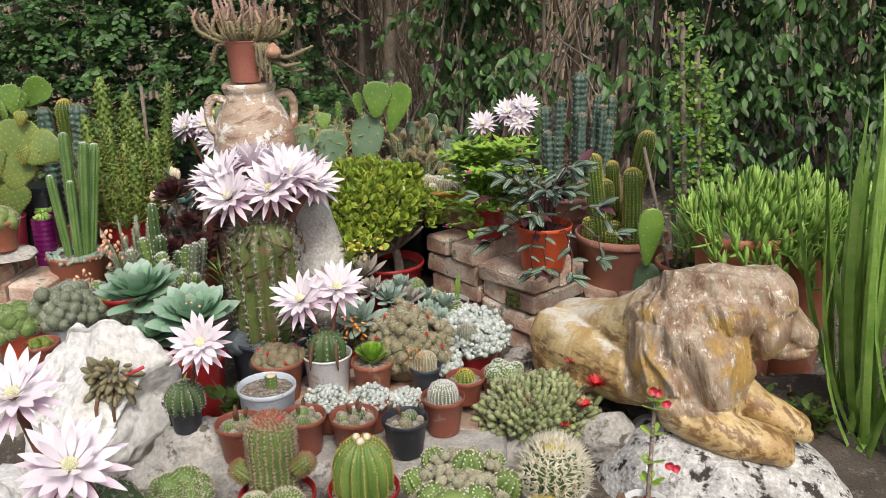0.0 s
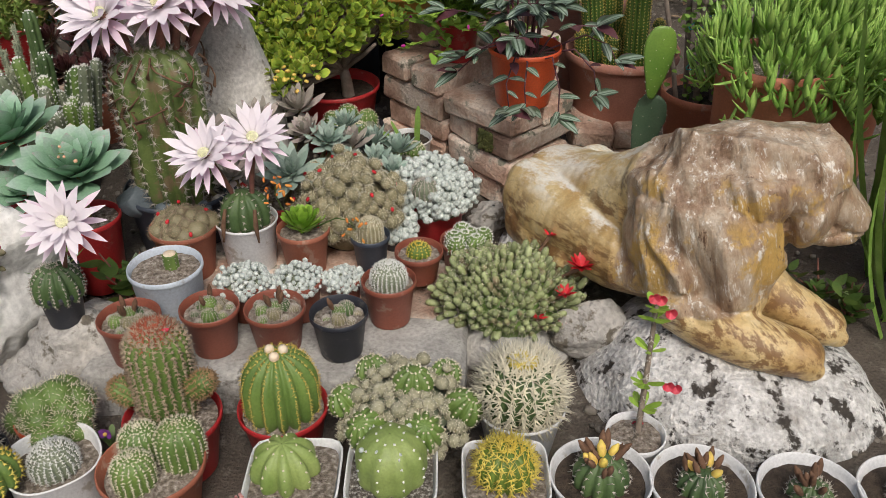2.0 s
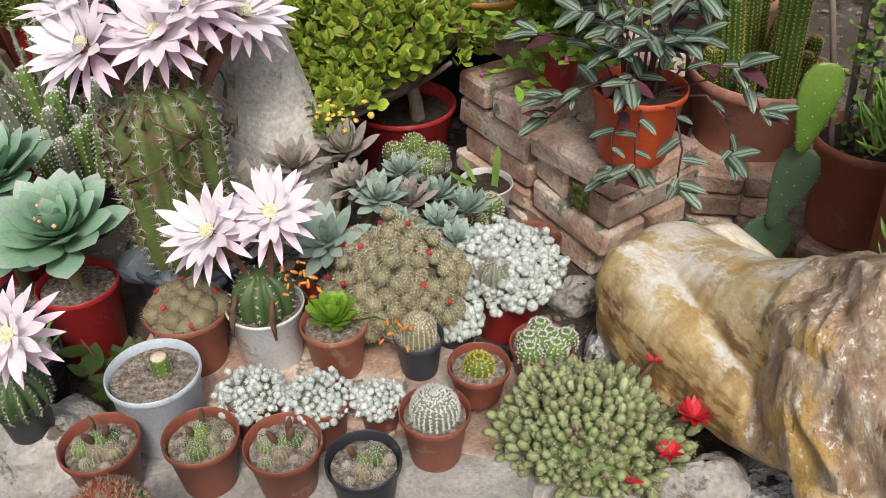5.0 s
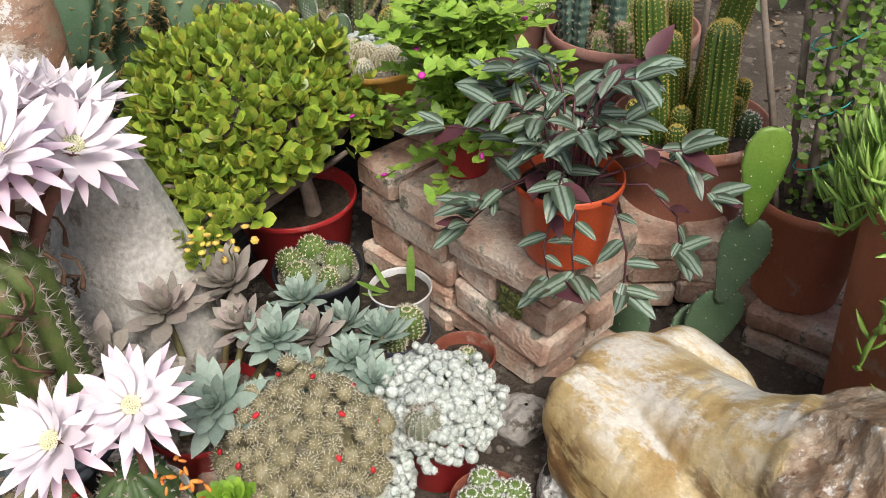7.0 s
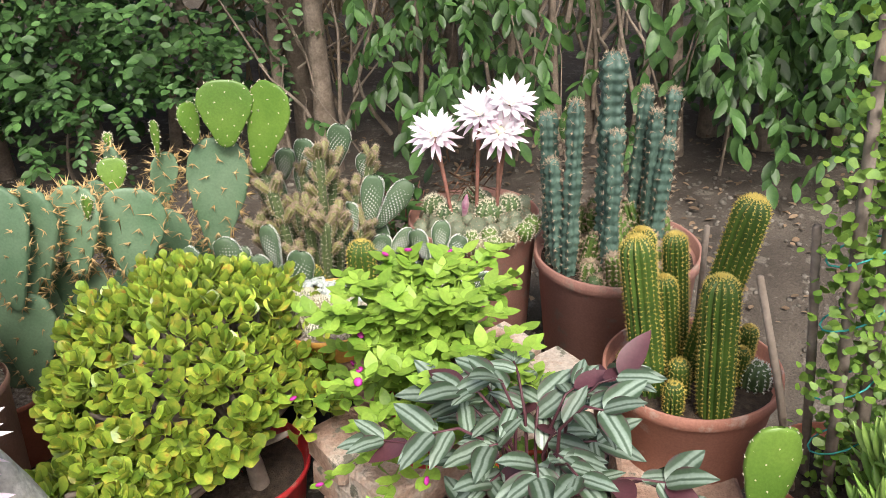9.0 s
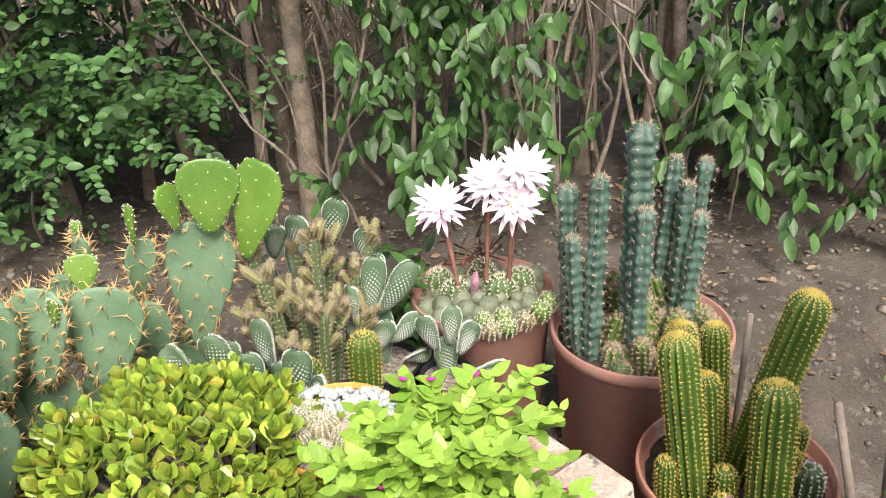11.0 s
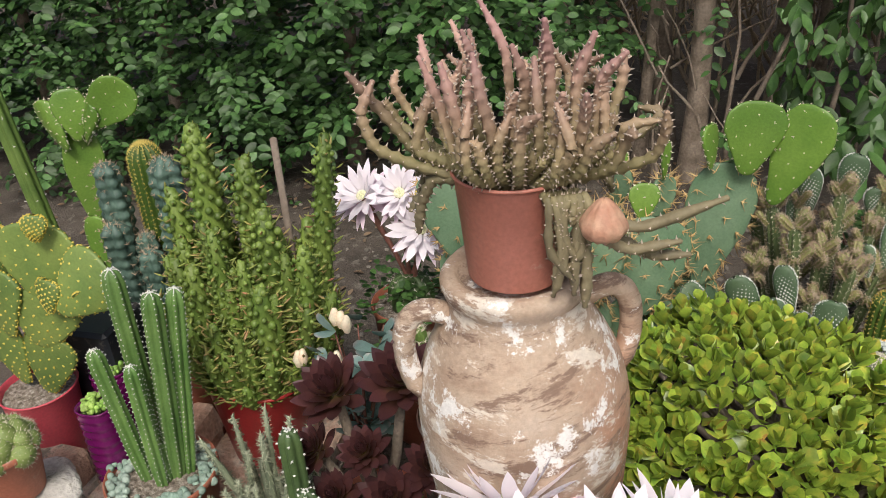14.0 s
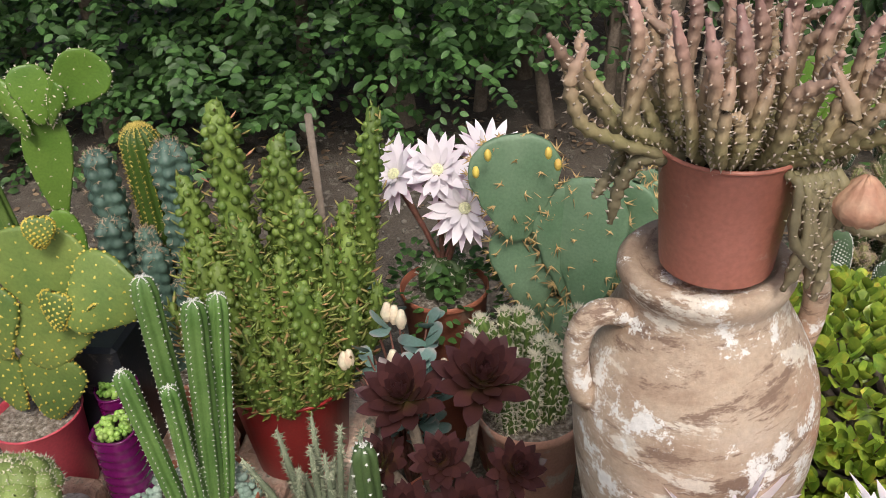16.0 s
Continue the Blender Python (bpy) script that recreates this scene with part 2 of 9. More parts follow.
SP_GOLD = mat("golden brown spines", [(0, (0.50, 0.36, 0.07)), (1, (0.68, 0.56, 0.16))], 20, 0.5, 0, vary=0.15)
SP_RED = mat("rust red spines", [(0, (0.30, 0.05, 0.02)), (1, (0.46, 0.12, 0.06))], 20, 0.6, 0, vary=0.1)
SP_BROWN = mat("brown spines", [(0, (0.26, 0.15, 0.07)), (1, (0.42, 0.28, 0.15))], 20, 0.6, 0, vary=0.1)
SP_STRAW = mat("straw brown spines", [(0, (0.48, 0.31, 0.12)), (1, (0.66, 0.48, 0.24))], 20, 0.6, 0, vary=0.15)
SP_TAN = mat("grey tan spines", [(0, (0.30, 0.215, 0.14)), (1, (0.48, 0.39, 0.29))], 20, 0.6, 0, vary=0.15)
SP_WHITE = mat("white spines", [(0, (0.70, 0.70, 0.66)), (1, (0.82, 0.82, 0.79))], 20, 0.7, 0, vary=0.06)
PETALP = mat("pink outer petals", [(0, (0.70, 0.42, 0.55)), (0.5, (0.90, 0.70, 0.83)), (1, (0.95, 0.83, 0.91))], 8, 0.6, 0.0, vary=0.03, grain=0.05, thin=0.3, axis=("Y", 0.0, 0.06))
PETAL = mat("pale pink petals", [(0, (0.90, 0.86, 0.84)), (0.3, (0.95, 0.90, 0.94)), (1, (0.97, 0.92, 0.96))], 8, 0.6, 0.0, vary=0.01, grain=0.05, thin=0.3, axis=("Y", 0.0, 0.06))
TUBE = mat("brownish pink flower tube", [(0, (0.13, 0.07, 0.045)), (1, (0.30, 0.12, 0.095))], 40, 0.8, 0.4)
STAMEN = mat("greenish yellow stamens", [(0, (0.66, 0.68, 0.40)), (1, (0.86, 0.84, 0.62))], 90, 0.7, 0.2)
DRYFL = mat("dried brown flowers", [(0, (0.08, 0.04, 0.022)), (1, (0.20, 0.11, 0.065))], 60, 0.9, 0.5)
YELFR = mat("yellow buds", [(0, (0.72, 0.42, 0.12)), (1, (0.80, 0.68, 0.12))], 40, 0.55, 0.1)
REDFL = mat("red petals", [(0, (0.60, 0.015, 0.03)), (1, (0.75, 0.04, 0.05))], 30, 0.5, 0.1, thin=0.15)
CORAL = mat("coral red petals", [(0, (0.65, 0.03, 0.07)), (1, (0.72, 0.10, 0.14))], 30, 0.5, 0.1, thin=0.15)
ORFL = mat("orange bell flowers", [(0, (0.68, 0.14, 0.04)), (1, (0.78, 0.38, 0.06))], 60, 0.5, 0.1)
PEACH = mat("peach flowers", [(0, (0.70, 0.30, 0.20)), (1, (0.80, 0.56, 0.36))], 40, 0.5, 0.1)
CREAM = mat("cream buds", [(0, (0.70, 0.52, 0.38)), (1, (0.80, 0.74, 0.56))], 40, 0.5, 0.1)


def leafmat(name, a, b, **kw):
    kw.setdefault("vary", 0.25)
    kw.setdefault("thin", 0.18)
    return mat(name, [(0, a), (1, b)], kw.pop("scale", 20), kw.pop("rough", 0.45), kw.pop("bump", 0.15), **kw)


L_JADE = mat("jade leaf", [(0, (0.16, 0.30, 0.04)), (0.65, (0.35, 0.46, 0.06)), (0.88, (0.52, 0.52, 0.09)), (1, (0.50, 0.22, 0.07))], 8, 0.30, 0.05, vary=0.28, thin=0.2, axis=("Y", 0.0, 0.045))
L_JADE2 = mat("jade leaf mass", [(0, (0.15, 0.29, 0.04)), (0.6, (0.35, 0.46, 0.06)), (0.85, (0.52, 0.51, 0.08)), (1, (0.50, 0.28, 0.07))], 45, 0.30, 0.05, vary=0.42, thin=0.2)
L_ECH = mat("blue green rosette leaf", [(0, (0.13, 0.27, 0.14)), (0.75, (0.26, 0.43, 0.29)), (0.94, (0.38, 0.50, 0.42)), (1, (0.50, 0.44, 0.42))], 8, 0.42, 0.05, vary=0.15, axis=("Y", 0.0, 0.1))
L_GRAP = mat("grey pink rosette leaf", [(0, (0.26, 0.26, 0.21)), (0.5, (0.36, 0.32, 0.28)), (1, (0.45, 0.37, 0.35))], 14, 0.7, 0.05, vary=0.18)
L_PACH = mat("grey blue finger leaf", [(0, (0.22, 0.32, 0.26)), (1, (0.40, 0.48, 0.42))], 14, 0.7, 0.05, vary=0.18)
L_GREENR = mat("bright green rosette leaf", [(0, (0.12, 0.27, 0.02)), (1, (0.30, 0.48, 0.06))], 14, 0.4, 0.05, vary=0.15)
L_AEO = mat("dark red aeonium leaf", [(0, (0.20, 0.20, 0.05)), (0.25, (0.13, 0.075, 0.035)), (0.5, (0.088, 0.034, 0.030)), (1, (0.062, 0.024, 0.028))], 8, 0.28, 0.05, vary=0.25, axis=("Y", 0.0, 0.07))
L_TRAD = mat("striped spiderwort leaf", [(0, (0.09, 0.03, 0.045)), (0.10, (0.055, 0.085, 0.05)), (0.24, (0.06, 0.10, 0.055)), (0.31, (0.21, 0.275, 0.215)), (0.42, (0.27, 0.34, 0.275)), (0.475, (0.07, 0.11, 0.07)), (0.525, (0.07, 0.11, 0.07)), (0.58, (0.27, 0.34, 0.275)), (0.69, (0.21, 0.275, 0.215)), (0.76, (0.06, 0.10, 0.055)), (0.9, (0.055, 0.085, 0.05)), (1, (0.09, 0.03, 0.045))], 30, 0.36, 0.05, vary=0.22, axis=("X", -0.018, 0.018))
L_TRADP = mat("purple leaf underside", [(0, (0.07, 0.022, 0.03)), (1, (0.12, 0.045, 0.055))], 20, 0.45, 0.05, vary=0.2)
L_APT = leafmat("fresh green small leaf", (0.19, 0.37, 0.04), (0.39, 0.56, 0.09))
L_SEN = leafmat("green finger leaf", (0.21, 0.42, 0.07), (0.44, 0.62, 0.16), vary=0.3, rough=0.33)
L_IRIS = leafmat("sword leaf", (0.16, 0.32, 0.05), (0.34, 0.52, 0.12), vary=0.3, rough=0.35)
L_HEDGE = leafmat("dark hedge leaf", (0.034, 0.092, 0.024), (0.098, 0.20, 0.055), vary=0.55, rough=0.5)
L_HEDGE2 = leafmat("broad climber leaf", (0.032, 0.088, 0.02), (0.090, 0.185, 0.045), vary=0.55, rough=0.45)
L_VINE = leafmat("small round vine leaf", (0.10, 0.22, 0.025), (0.24, 0.38, 0.06), vary=0.25)
L_SHRUB = leafmat("dull green weed leaf", (0.05, 0.11, 0.02), (0.13, 0.19, 0.04), vary=0.3)
L_DRY = leafmat("dry fallen leaf", (0.16, 0.10, 0.06), (0.36, 0.26, 0.17), vary=0.4, rough=0.9)
L_KAL = mat("grey green scalloped leaf", [(0, (0.10, 0.19, 0.16)), (0.8, (0.19, 0.29, 0.27)), (1, (0.40, 0.36, 0.35))], 14, 0.6, 0.05, vary=0.15, axis=("Y", 0.0, 0.04))
STAP = mat("mauve stapeliad stem", [(0, (0.20, 0.17, 0.10)), (0.25, (0.26, 0.23, 0.11)), (0.5, (0.36, 0.25, 0.17)), (0.75, (0.40, 0.235, 0.21)), (1, (0.36, 0.19, 0.20))], 30, 0.6, 0.3, vary=0.32, axis=("Z", 0.09, 0.30))
TOOTH = mat("pale stem teeth", [(0, (0.44, 0.34, 0.27)), (1, (0.60, 0.52, 0.44))], 20, 0.6, 0, vary=0.15)
EUPH = green("tubercled green stem", (0.085, 0.15, 0.025), (0.19, 0.26, 0.055), vary=0.3)
EUPHR = mat("reddish stem leaves", [(0, (0.14, 0.20, 0.035)), (0.5, (0.22, 0.25, 0.06)), (0.72, (0.32, 0.22, 0.09)), (1, (0.48, 0.20, 0.13))], 25, 0.5, 0.1, vary=0.3)
PADG = green("grey green pad", (0.105, 0.195, 0.105), (0.19, 0.29, 0.18), scale=11)
PADY = green("fresh green pad", (0.095, 0.20, 0.028), (0.17, 0.29, 0.05), scale=9, rough=0.38)
PADO = green("olive pad", (0.095, 0.165, 0.04), (0.20, 0.265, 0.065), scale=12)
PADW = green("white dotted pad", (0.06, 0.11, 0.055), (0.11, 0.17, 0.09), scale=9)

# ---- geometry helpers ----
RNG = np.random.default_rng(7)


class Geo:
    """Gathers vertices and faces for one mesh."""

    def __init__(self):
        self.v, self.f, self.n = [], [], 0

    def add(self, verts, faces):
        verts = np.asarray(verts, float).reshape(-1, 3)
        for fa in faces if isinstance(faces, list) else [faces]:
            self.f.append(np.asarray(fa, int) + self.n)
        self.v.append(verts)
        self.n += len(verts)
        return self

    def mesh(self, name, material, smooth=True):
        me = bpy.data.meshes.new(name)
        v = np.concatenate(self.v)
        sizes = np.concatenate([np.full(len(a), a.shape[1]) for a in self.f])
        loops = np.concatenate([a.ravel() for a in self.f])
        me.vertices.add(len(v))
        me.vertices.foreach_set("co", v.ravel())
        me.loops.add(len(loops))
        me.loops.foreach_set("vertex_index", loops.astype(np.int32))
        me.polygons.add(len(sizes))
        me.polygons.foreach_set("loop_start", np.concatenate([[0], np.cumsum(sizes)[:-1]]).astype(np.int32))
        me.polygons.foreach_set("use_smooth", np.full(len(sizes), smooth))
        me.update(calc_edges=True)
        me.materials.append(material)
        return me


def sheet_faces(nu, nv, wrap):
    """Quads of a grid nu x nv (rows x columns), the columns closed into a ring if wrap."""
    cols = nv if wrap else nv - 1
    i, j = np.meshgrid(np.arange(nu - 1), np.arange(cols), indexing="ij")
    k = (j + 1) % nv
    return np.stack([i * nv + j, i * nv + k, (i + 1) * nv + k, (i + 1) * nv + j], -1).reshape(-1, 4)


def lathe(geo, profile, seg=28, ribs=0, depth=0.0, at=(0, 0, 0), square=0.0, wob=0.0, twist=0.0, sharp=0.7):
    """Turns a profile of (radius, height) into a closed skin; ribs: crests round it; square: towards a rounded square."""
    pr = np.asarray(profile, float)
    th = np.arange(seg) * 2 * np.pi / seg
    s = np.ones((len(pr), seg))
    if ribs:
        ang = th[None] + twist * pr[:, 1:2]
        s = 1 - depth * (1 - np.abs(np.cos(ribs * ang / 2)) ** sharp)
    if square:
        p = 2 + square
        s = s * (np.abs(np.cos(th)) ** p + np.abs(np.sin(th)) ** p) ** (-1 / p)
    if wob:
        s = s * (1 + wob * RNG.normal(size=s.shape))
    r = pr[:, :1] * s
    v = np.stack([r * np.cos(th), r * np.sin(th), np.repeat(pr[:, 1:2], seg, 1)], -1) + np.asarray(at)
    return geo.add(v, sheet_faces(len(pr), seg, True))


def tube(geo, pts, radii, seg=8, ribs=0, depth=0.0):
    """A skin along a line of points with a radius at each."""
    p = np.asarray(pts, float)
    rad = np.asarray(radii, float) * np.ones(len(p))
    d = np.gradient(p, axis=0)
    d /= np.linalg.norm(d, axis=1, keepdims=True) + 1e-9
    ref = np.array([0.31, 0.95, 0.05]) if abs(d[0, 2]) > 0.6 else np.array([0.05, 0.1, 1.0])
    x = np.cross(d, ref)
    x /= np.linalg.norm(x, axis=1, keepdims=True)
    y = np.cross(d, x)
    th = np.arange(seg) * 2 * np.pi / seg
    s = 1 - depth * (1 - np.abs(np.cos(ribs * th / 2)) ** 0.7) if ribs else np.ones(seg)
    c, q = np.cos(th) * s, np.sin(th) * s
    v = p[:, None] + rad[:, None, None] * (x[:, None] * c[None, :, None] + y[:, None] * q[None, :, None])
    geo.add(v, sheet_faces(len(p), seg, True))
    n = geo.n
    geo.add(p[-1] + d[-1] * rad[-1] * 0.5, np.zeros((0, 3), int))
    geo.f.append(np.array([[n - seg + k, n - seg + (k + 1) % seg, n] for k in range(seg)]))
    return geo


def turns(d, up=(0, 0, 1)):
    """Frames (N, 3, 3) whose second column runs along d, the third near up."""
    d = np.asarray(d, float)
    d = d / (np.linalg.norm(d, axis=-1, keepdims=True) + 1e-9)
    u = np.broadcast_to(np.asarray(up, float), d.shape)
    x = np.cross(d, u)
    ln = np.linalg.norm(x, axis=-1, keepdims=True)
    x = np.where(ln < 1e-3, np.array([1.0, 0, 0]), x / (ln + 1e-9))
    return np.stack([x, d, np.cross(x, d)], -1)


def scatter(geo, verts, faces, places, frames, sizes):
    """Copies of one small shape, joined."""
    verts, sizes = np.asarray(verts, float), np.asarray(sizes, float) * np.ones(len(places))
    v = np.einsum("nij,kj->nki", frames, verts) * sizes[:, None, None] + np.asarray(places)[:, None]
    k = len(verts)
    off = (np.arange(len(places)) * k)[:, None, None]
    geo.add(v, [(np.asarray(f)[None] + off).reshape(-1, np.asarray(f).shape[1]) for f in (faces if isinstance(faces, list) else [faces])])
    return geo


def spikes(geo, places, dirs, length, width):
    """Thin three-sided spines."""
    v = np.array([[1, 0, 0], [-0.5, 0, 0.87], [-0.5, 0, -0.87], [0, 1, 0]], float)
    n = len(places)
    fr = turns(dirs)
    ln, wd = np.asarray(length) * np.ones(n), 2.2 * np.asarray(width) * np.ones(n)
    vv = np.repeat(v[None], n, 0) * np.stack([wd, ln, wd], -1)[:, None]
    w = np.einsum("nij,nkj->nki", fr, vv) + np.asarray(places)[:, None]
    f = np.array([[0, 1, 3], [1, 2, 3], [2, 0, 3]])
    return geo.add(w, (f[None] + (np.arange(n) * 4)[:, None, None]).reshape(-1, 3))


def blade(length, width, thick=0.002, n=5, point=1.0, bend=0.0, fold=0.0, base=0.25, oval=0.0):
    """A leaf or petal along +y: fat ones one rounded skin, thin ones an upper and a lower face meeting in a sharp edge."""
    t = 1 - (1 - np.linspace(0, 1, n + 1)) ** 1.7
    w = width / 2 * np.clip((base + (1 - base) * np.sin(np.pi * np.minimum(t * 0.62 / 0.5 * 0.8, 1) / 2 * 1.0)) * (1 - t ** (2.2 + 2 / point)) ** (0.55 + 0.35 * (point > 1)), 0.004, None)
    if oval:
        t = np.linspace(0, 1, n + 1)
        w = width / 2 * np.clip(np.sin(np.pi * t ** oval) ** 0.85, 0.03, None)
    y, z = length * t, bend * length * t ** 2
    th = thick / 2 * np.clip(np.sin(np.pi * np.clip(t * 0.9 + 0.08, 0, 1)), 0.15, 1)
    zf = z + fold * w
    if thick / width > 0.3:
        rows = np.stack([np.stack([-w, y, zf], -1), np.stack([0 * w, y, z + th], -1), np.stack([w, y, zf], -1), np.stack([0 * w, y, z - th], -1)], 1)
        return rows.reshape(-1, 3), sheet_faces(n + 1, 4, True)
    top = np.stack([np.stack([-w, y, zf], -1), np.stack([0 * w, y, z + th], -1), np.stack([w, y, zf], -1)], 1).reshape(-1, 3)
    low = np.stack([np.stack([-w, y, zf], -1), np.stack([0 * w, y, z - th], -1), np.stack([w, y, zf], -1)], 1).reshape(-1, 3)
    f = sheet_faces(n + 1, 3, False)
    return np.concatenate([top, low]), np.concatenate([f, f[:, ::-1] + len(top)])


def flatleaf(length=1.0, width=0.5, fold=0.12):
    w, z = width / 2, fold * width
    v = np.array([[0, 0, 0], [-0.8 * w, 0.24 * length, 0.8 * z], [-w, 0.52 * length, z], [-0.66 * w, 0.8 * length, 0.4 * z], [0, length, -0.06 * length], [0.66 * w, 0.8 * length, 0.4 * z], [w, 0.52 * length, z], [0.8 * w, 0.24 * length, 0.8 * z], [0, 0.5 * length, 0]])
    return v, np.array([[k, 8, (k + 1) % 8] for k in range(8)])


def ball(n=10, m=7):
    th, ph = np.arange(n) * 2 * np.pi / n, np.linspace(0.06, np.pi - 0.06, m)
    v = np.stack([np.sin(ph)[:, None] * np.cos(th), np.sin(ph)[:, None] * np.sin(th), np.repeat(np.cos(ph)[:, None], n, 1)], -1).reshape(-1, 3)
    return v, sheet_faces(m, n, True)[:, ::-1]


def part(name, geo, material, parent, label="", smooth=True, m=None, kind=""):
    """Links a Geo, or a ready mesh, as ONE mesh object under a thing or a part."""
    me = geo.mesh(name, material, smooth) if isinstance(geo, Geo) else geo
    ob = new(name, me)
    ob.parent = parent
    if m is not None:
        ob.matrix_basis = m
    return tagged(ob, label, kind=kind)


def thing(name, at, label, category, group="", turn=0.0, kind=""):
    ob = new(name)
    ob.empty_display_size = 0.05
    ob.matrix_basis = pose(*at, 0, 0, turn)
    return tagged(ob, label, category, group, kind)


def mats4(places, frames, sizes):
    out = []
    for p, f, s in zip(places, frames, np.asarray(sizes) * np.ones(len(places))):
        m = Matrix(np.asarray(f * s).tolist()).to_4x4()
        m.translation = Vector([float(c) for c in p])
        out.append(m)
    return out


def pieces(name, me, parent, matrices):
    for m in matrices:
        ob = new(name, me)
        ob.parent = parent
        ob.matrix_basis = m


def unit(n, zlo=-1.0, zhi=1.0):
    """Directions spread evenly over a band of the sphere."""
    k = np.arange(n) + 0.5
    z = zhi - (zhi - zlo) * k / n
    a = k * 2.39996
    r = np.sqrt(np.clip(1 - z * z, 0, 1))
    return np.stack([r * np.cos(a), r * np.sin(a), z], -1)


def smooth(t):
    t = np.clip(t, 0, 1)
    return t * t * (3 - 2 * t)


def gz(x, y):
    """The height of the ground."""
    z = 0.06 * smooth((y - 1.95) / 0.4)
    z = z + 0.045 * smooth((-0.55 - x) / 0.2) * smooth((y - 2.55) / 0.2)
    return z - 0.18 * smooth((x - 0.32) / 0.2) * smooth((y - 2.45) / 0.25) * (1 - smooth((y - 3.4) / 0.9))

# ---- ground, fence and hedge ----
def ground_sheet():
    xs = np.concatenate([[-600, -60, -12, -6], np.linspace(-3.5, 3.0, 120), [6, 12, 60, 600]])
    ys = np.concatenate([[-600, -60, -10, -2], np.linspace(0.5, 6.5, 110), [8, 14, 60, 600]])
    gx, gy = np.meshgrid(xs, ys)
    z = gz(gx, gy)
    for i in range(gx.shape[0]):
        for j in range(gx.shape[1]):
            if abs(gx[i, j]) < 4 and 0.4 < gy[i, j] < 6.6:
                z[i, j] += 0.012 * noise.noise(Vector((gx[i, j] * 6, gy[i, j] * 6, 0))) + 0.006 * noise.noise(Vector((gx[i, j] * 19, gy[i, j] * 19, 4)))
    geo = Geo().add(np.stack([gx, gy, z], -1), sheet_faces(len(ys), len(xs), False))
    ob = new("ground", geo.mesh("ground", EARTH))
    tagged(ob, "trodden grey-brown earth with grit and litter", "ground", kind="structure")


ground_sheet()


def litter():
    v, f = flatleaf(1, 0.5)
    n = 1500
    x, y = RNG.uniform(-3.2, 2.2, n), 3.55 + 1.7 * RNG.random(n) ** 0.6
    p = np.stack([x, y, gz(x, y) + 0.006 + 0.006 * RNG.random(n)], -1)
    d = np.stack([RNG.normal(size=n), RNG.normal(size=n), 0.15 * RNG.normal(size=n)], -1)
    up = np.stack([0.3 * RNG.normal(size=n), 0.3 * RNG.normal(size=n), np.ones(n)], -1)
    geo = scatter(Geo(), v, f, p, turns(d, up), RNG.uniform(0.015, 0.042, n))
    tagged(new("leaf_litter", geo.mesh("leaf_litter", L_DRY)), "dry brown fallen leaves under the hedge", "leaf litter", kind="stuff")
    v, f = ball(6, 4)
    n = 3800
    x, y = RNG.uniform(-1.9, 2.0, n), RNG.uniform(1.2, 4.9, n)
    p = np.stack([x, y, gz(x, y) + 0.001], -1)
    fr = turns(RNG.normal(size=(n, 3))) * np.array([1, 1, 0.7])
    geo = scatter(Geo(), v, f, p, fr, RNG.uniform(0.003, 0.011, n) * (1 + (RNG.random(n) > 0.96)))
    tagged(new("gravel", geo.mesh("gravel", mat("grey brown gravel", [(0, (0.10, 0.085, 0.07)), (1, (0.26, 0.235, 0.20))], 40, 0.95, 0.3, vary=0.35))), "small grey stones scattered on the earth", "gravel", kind="stuff")


litter()


def reed_fence():
    fence = thing("reed_fence", (-0.5, 8.4, 0.05), "dry straw-coloured reed fence behind the hedge", "fence", kind="structure")
    geo = Geo()
    for k in range(260):
        x = -7.5 + k * 0.058 + RNG.normal() * 0.006
        tube(geo, [(x, RNG.normal() * 0.01, -0.1), (x + RNG.normal() * 0.015, RNG.normal() * 0.01, 1.0), (x + RNG.normal() * 0.03, RNG.normal() * 0.015, 2.3 + RNG.random() * 0.3)], [0.02, 0.019, 0.015], 5)
    part("reeds", geo, STRAW, fence, kind="stuff")
    for z in (0.5, 1.5):
        part("rail", tube(Geo(), [(-7.5, -0.03, z), (0, -0.03, z + 0.02), (7.6, -0.03, z)], 0.018, 6), STAKE, fence)


reed_fence()


def trunk(parent, x, y, lean, r, height, m, depth=0.0):
    k = np.linspace(0, 1, 9)
    px = x + lean * k * height + 0.03 * np.sin(k * 7 + x * 9) * k
    py = y + depth * k * height + 0.03 * np.sin(k * 5 + x * 5)
    pz = gz(x, y) - 0.05 + k * height
    part("trunk", tube(Geo(), np.stack([px, py, pz], -1), r * (1 - 0.45 * k) * (1 + 0.5 * (k < 0.05)), 9), BARK, parent, m=m)


def twigs(n, xr, yr, zr, spread, r=0.004):
    geo = Geo()
    for _ in range(n):
        x, y, z = RNG.uniform(*xr), RNG.uniform(*yr), RNG.uniform(*zr)
        a, ln = RNG.normal() * spread, RNG.uniform(0.3, 0.9)
        k = np.linspace(0, 1, 5)
        tube(geo, np.stack([x + a * k * ln + 0.02 * np.sin(5 * k + x * 30), y + 0.1 * RNG.normal() * k, z + ln * k * RNG.choice([1, 1, 0.4])], -1), r * RNG.uniform(0.6, 2.2) * (1 - 0.6 * k), 5)
    return geo


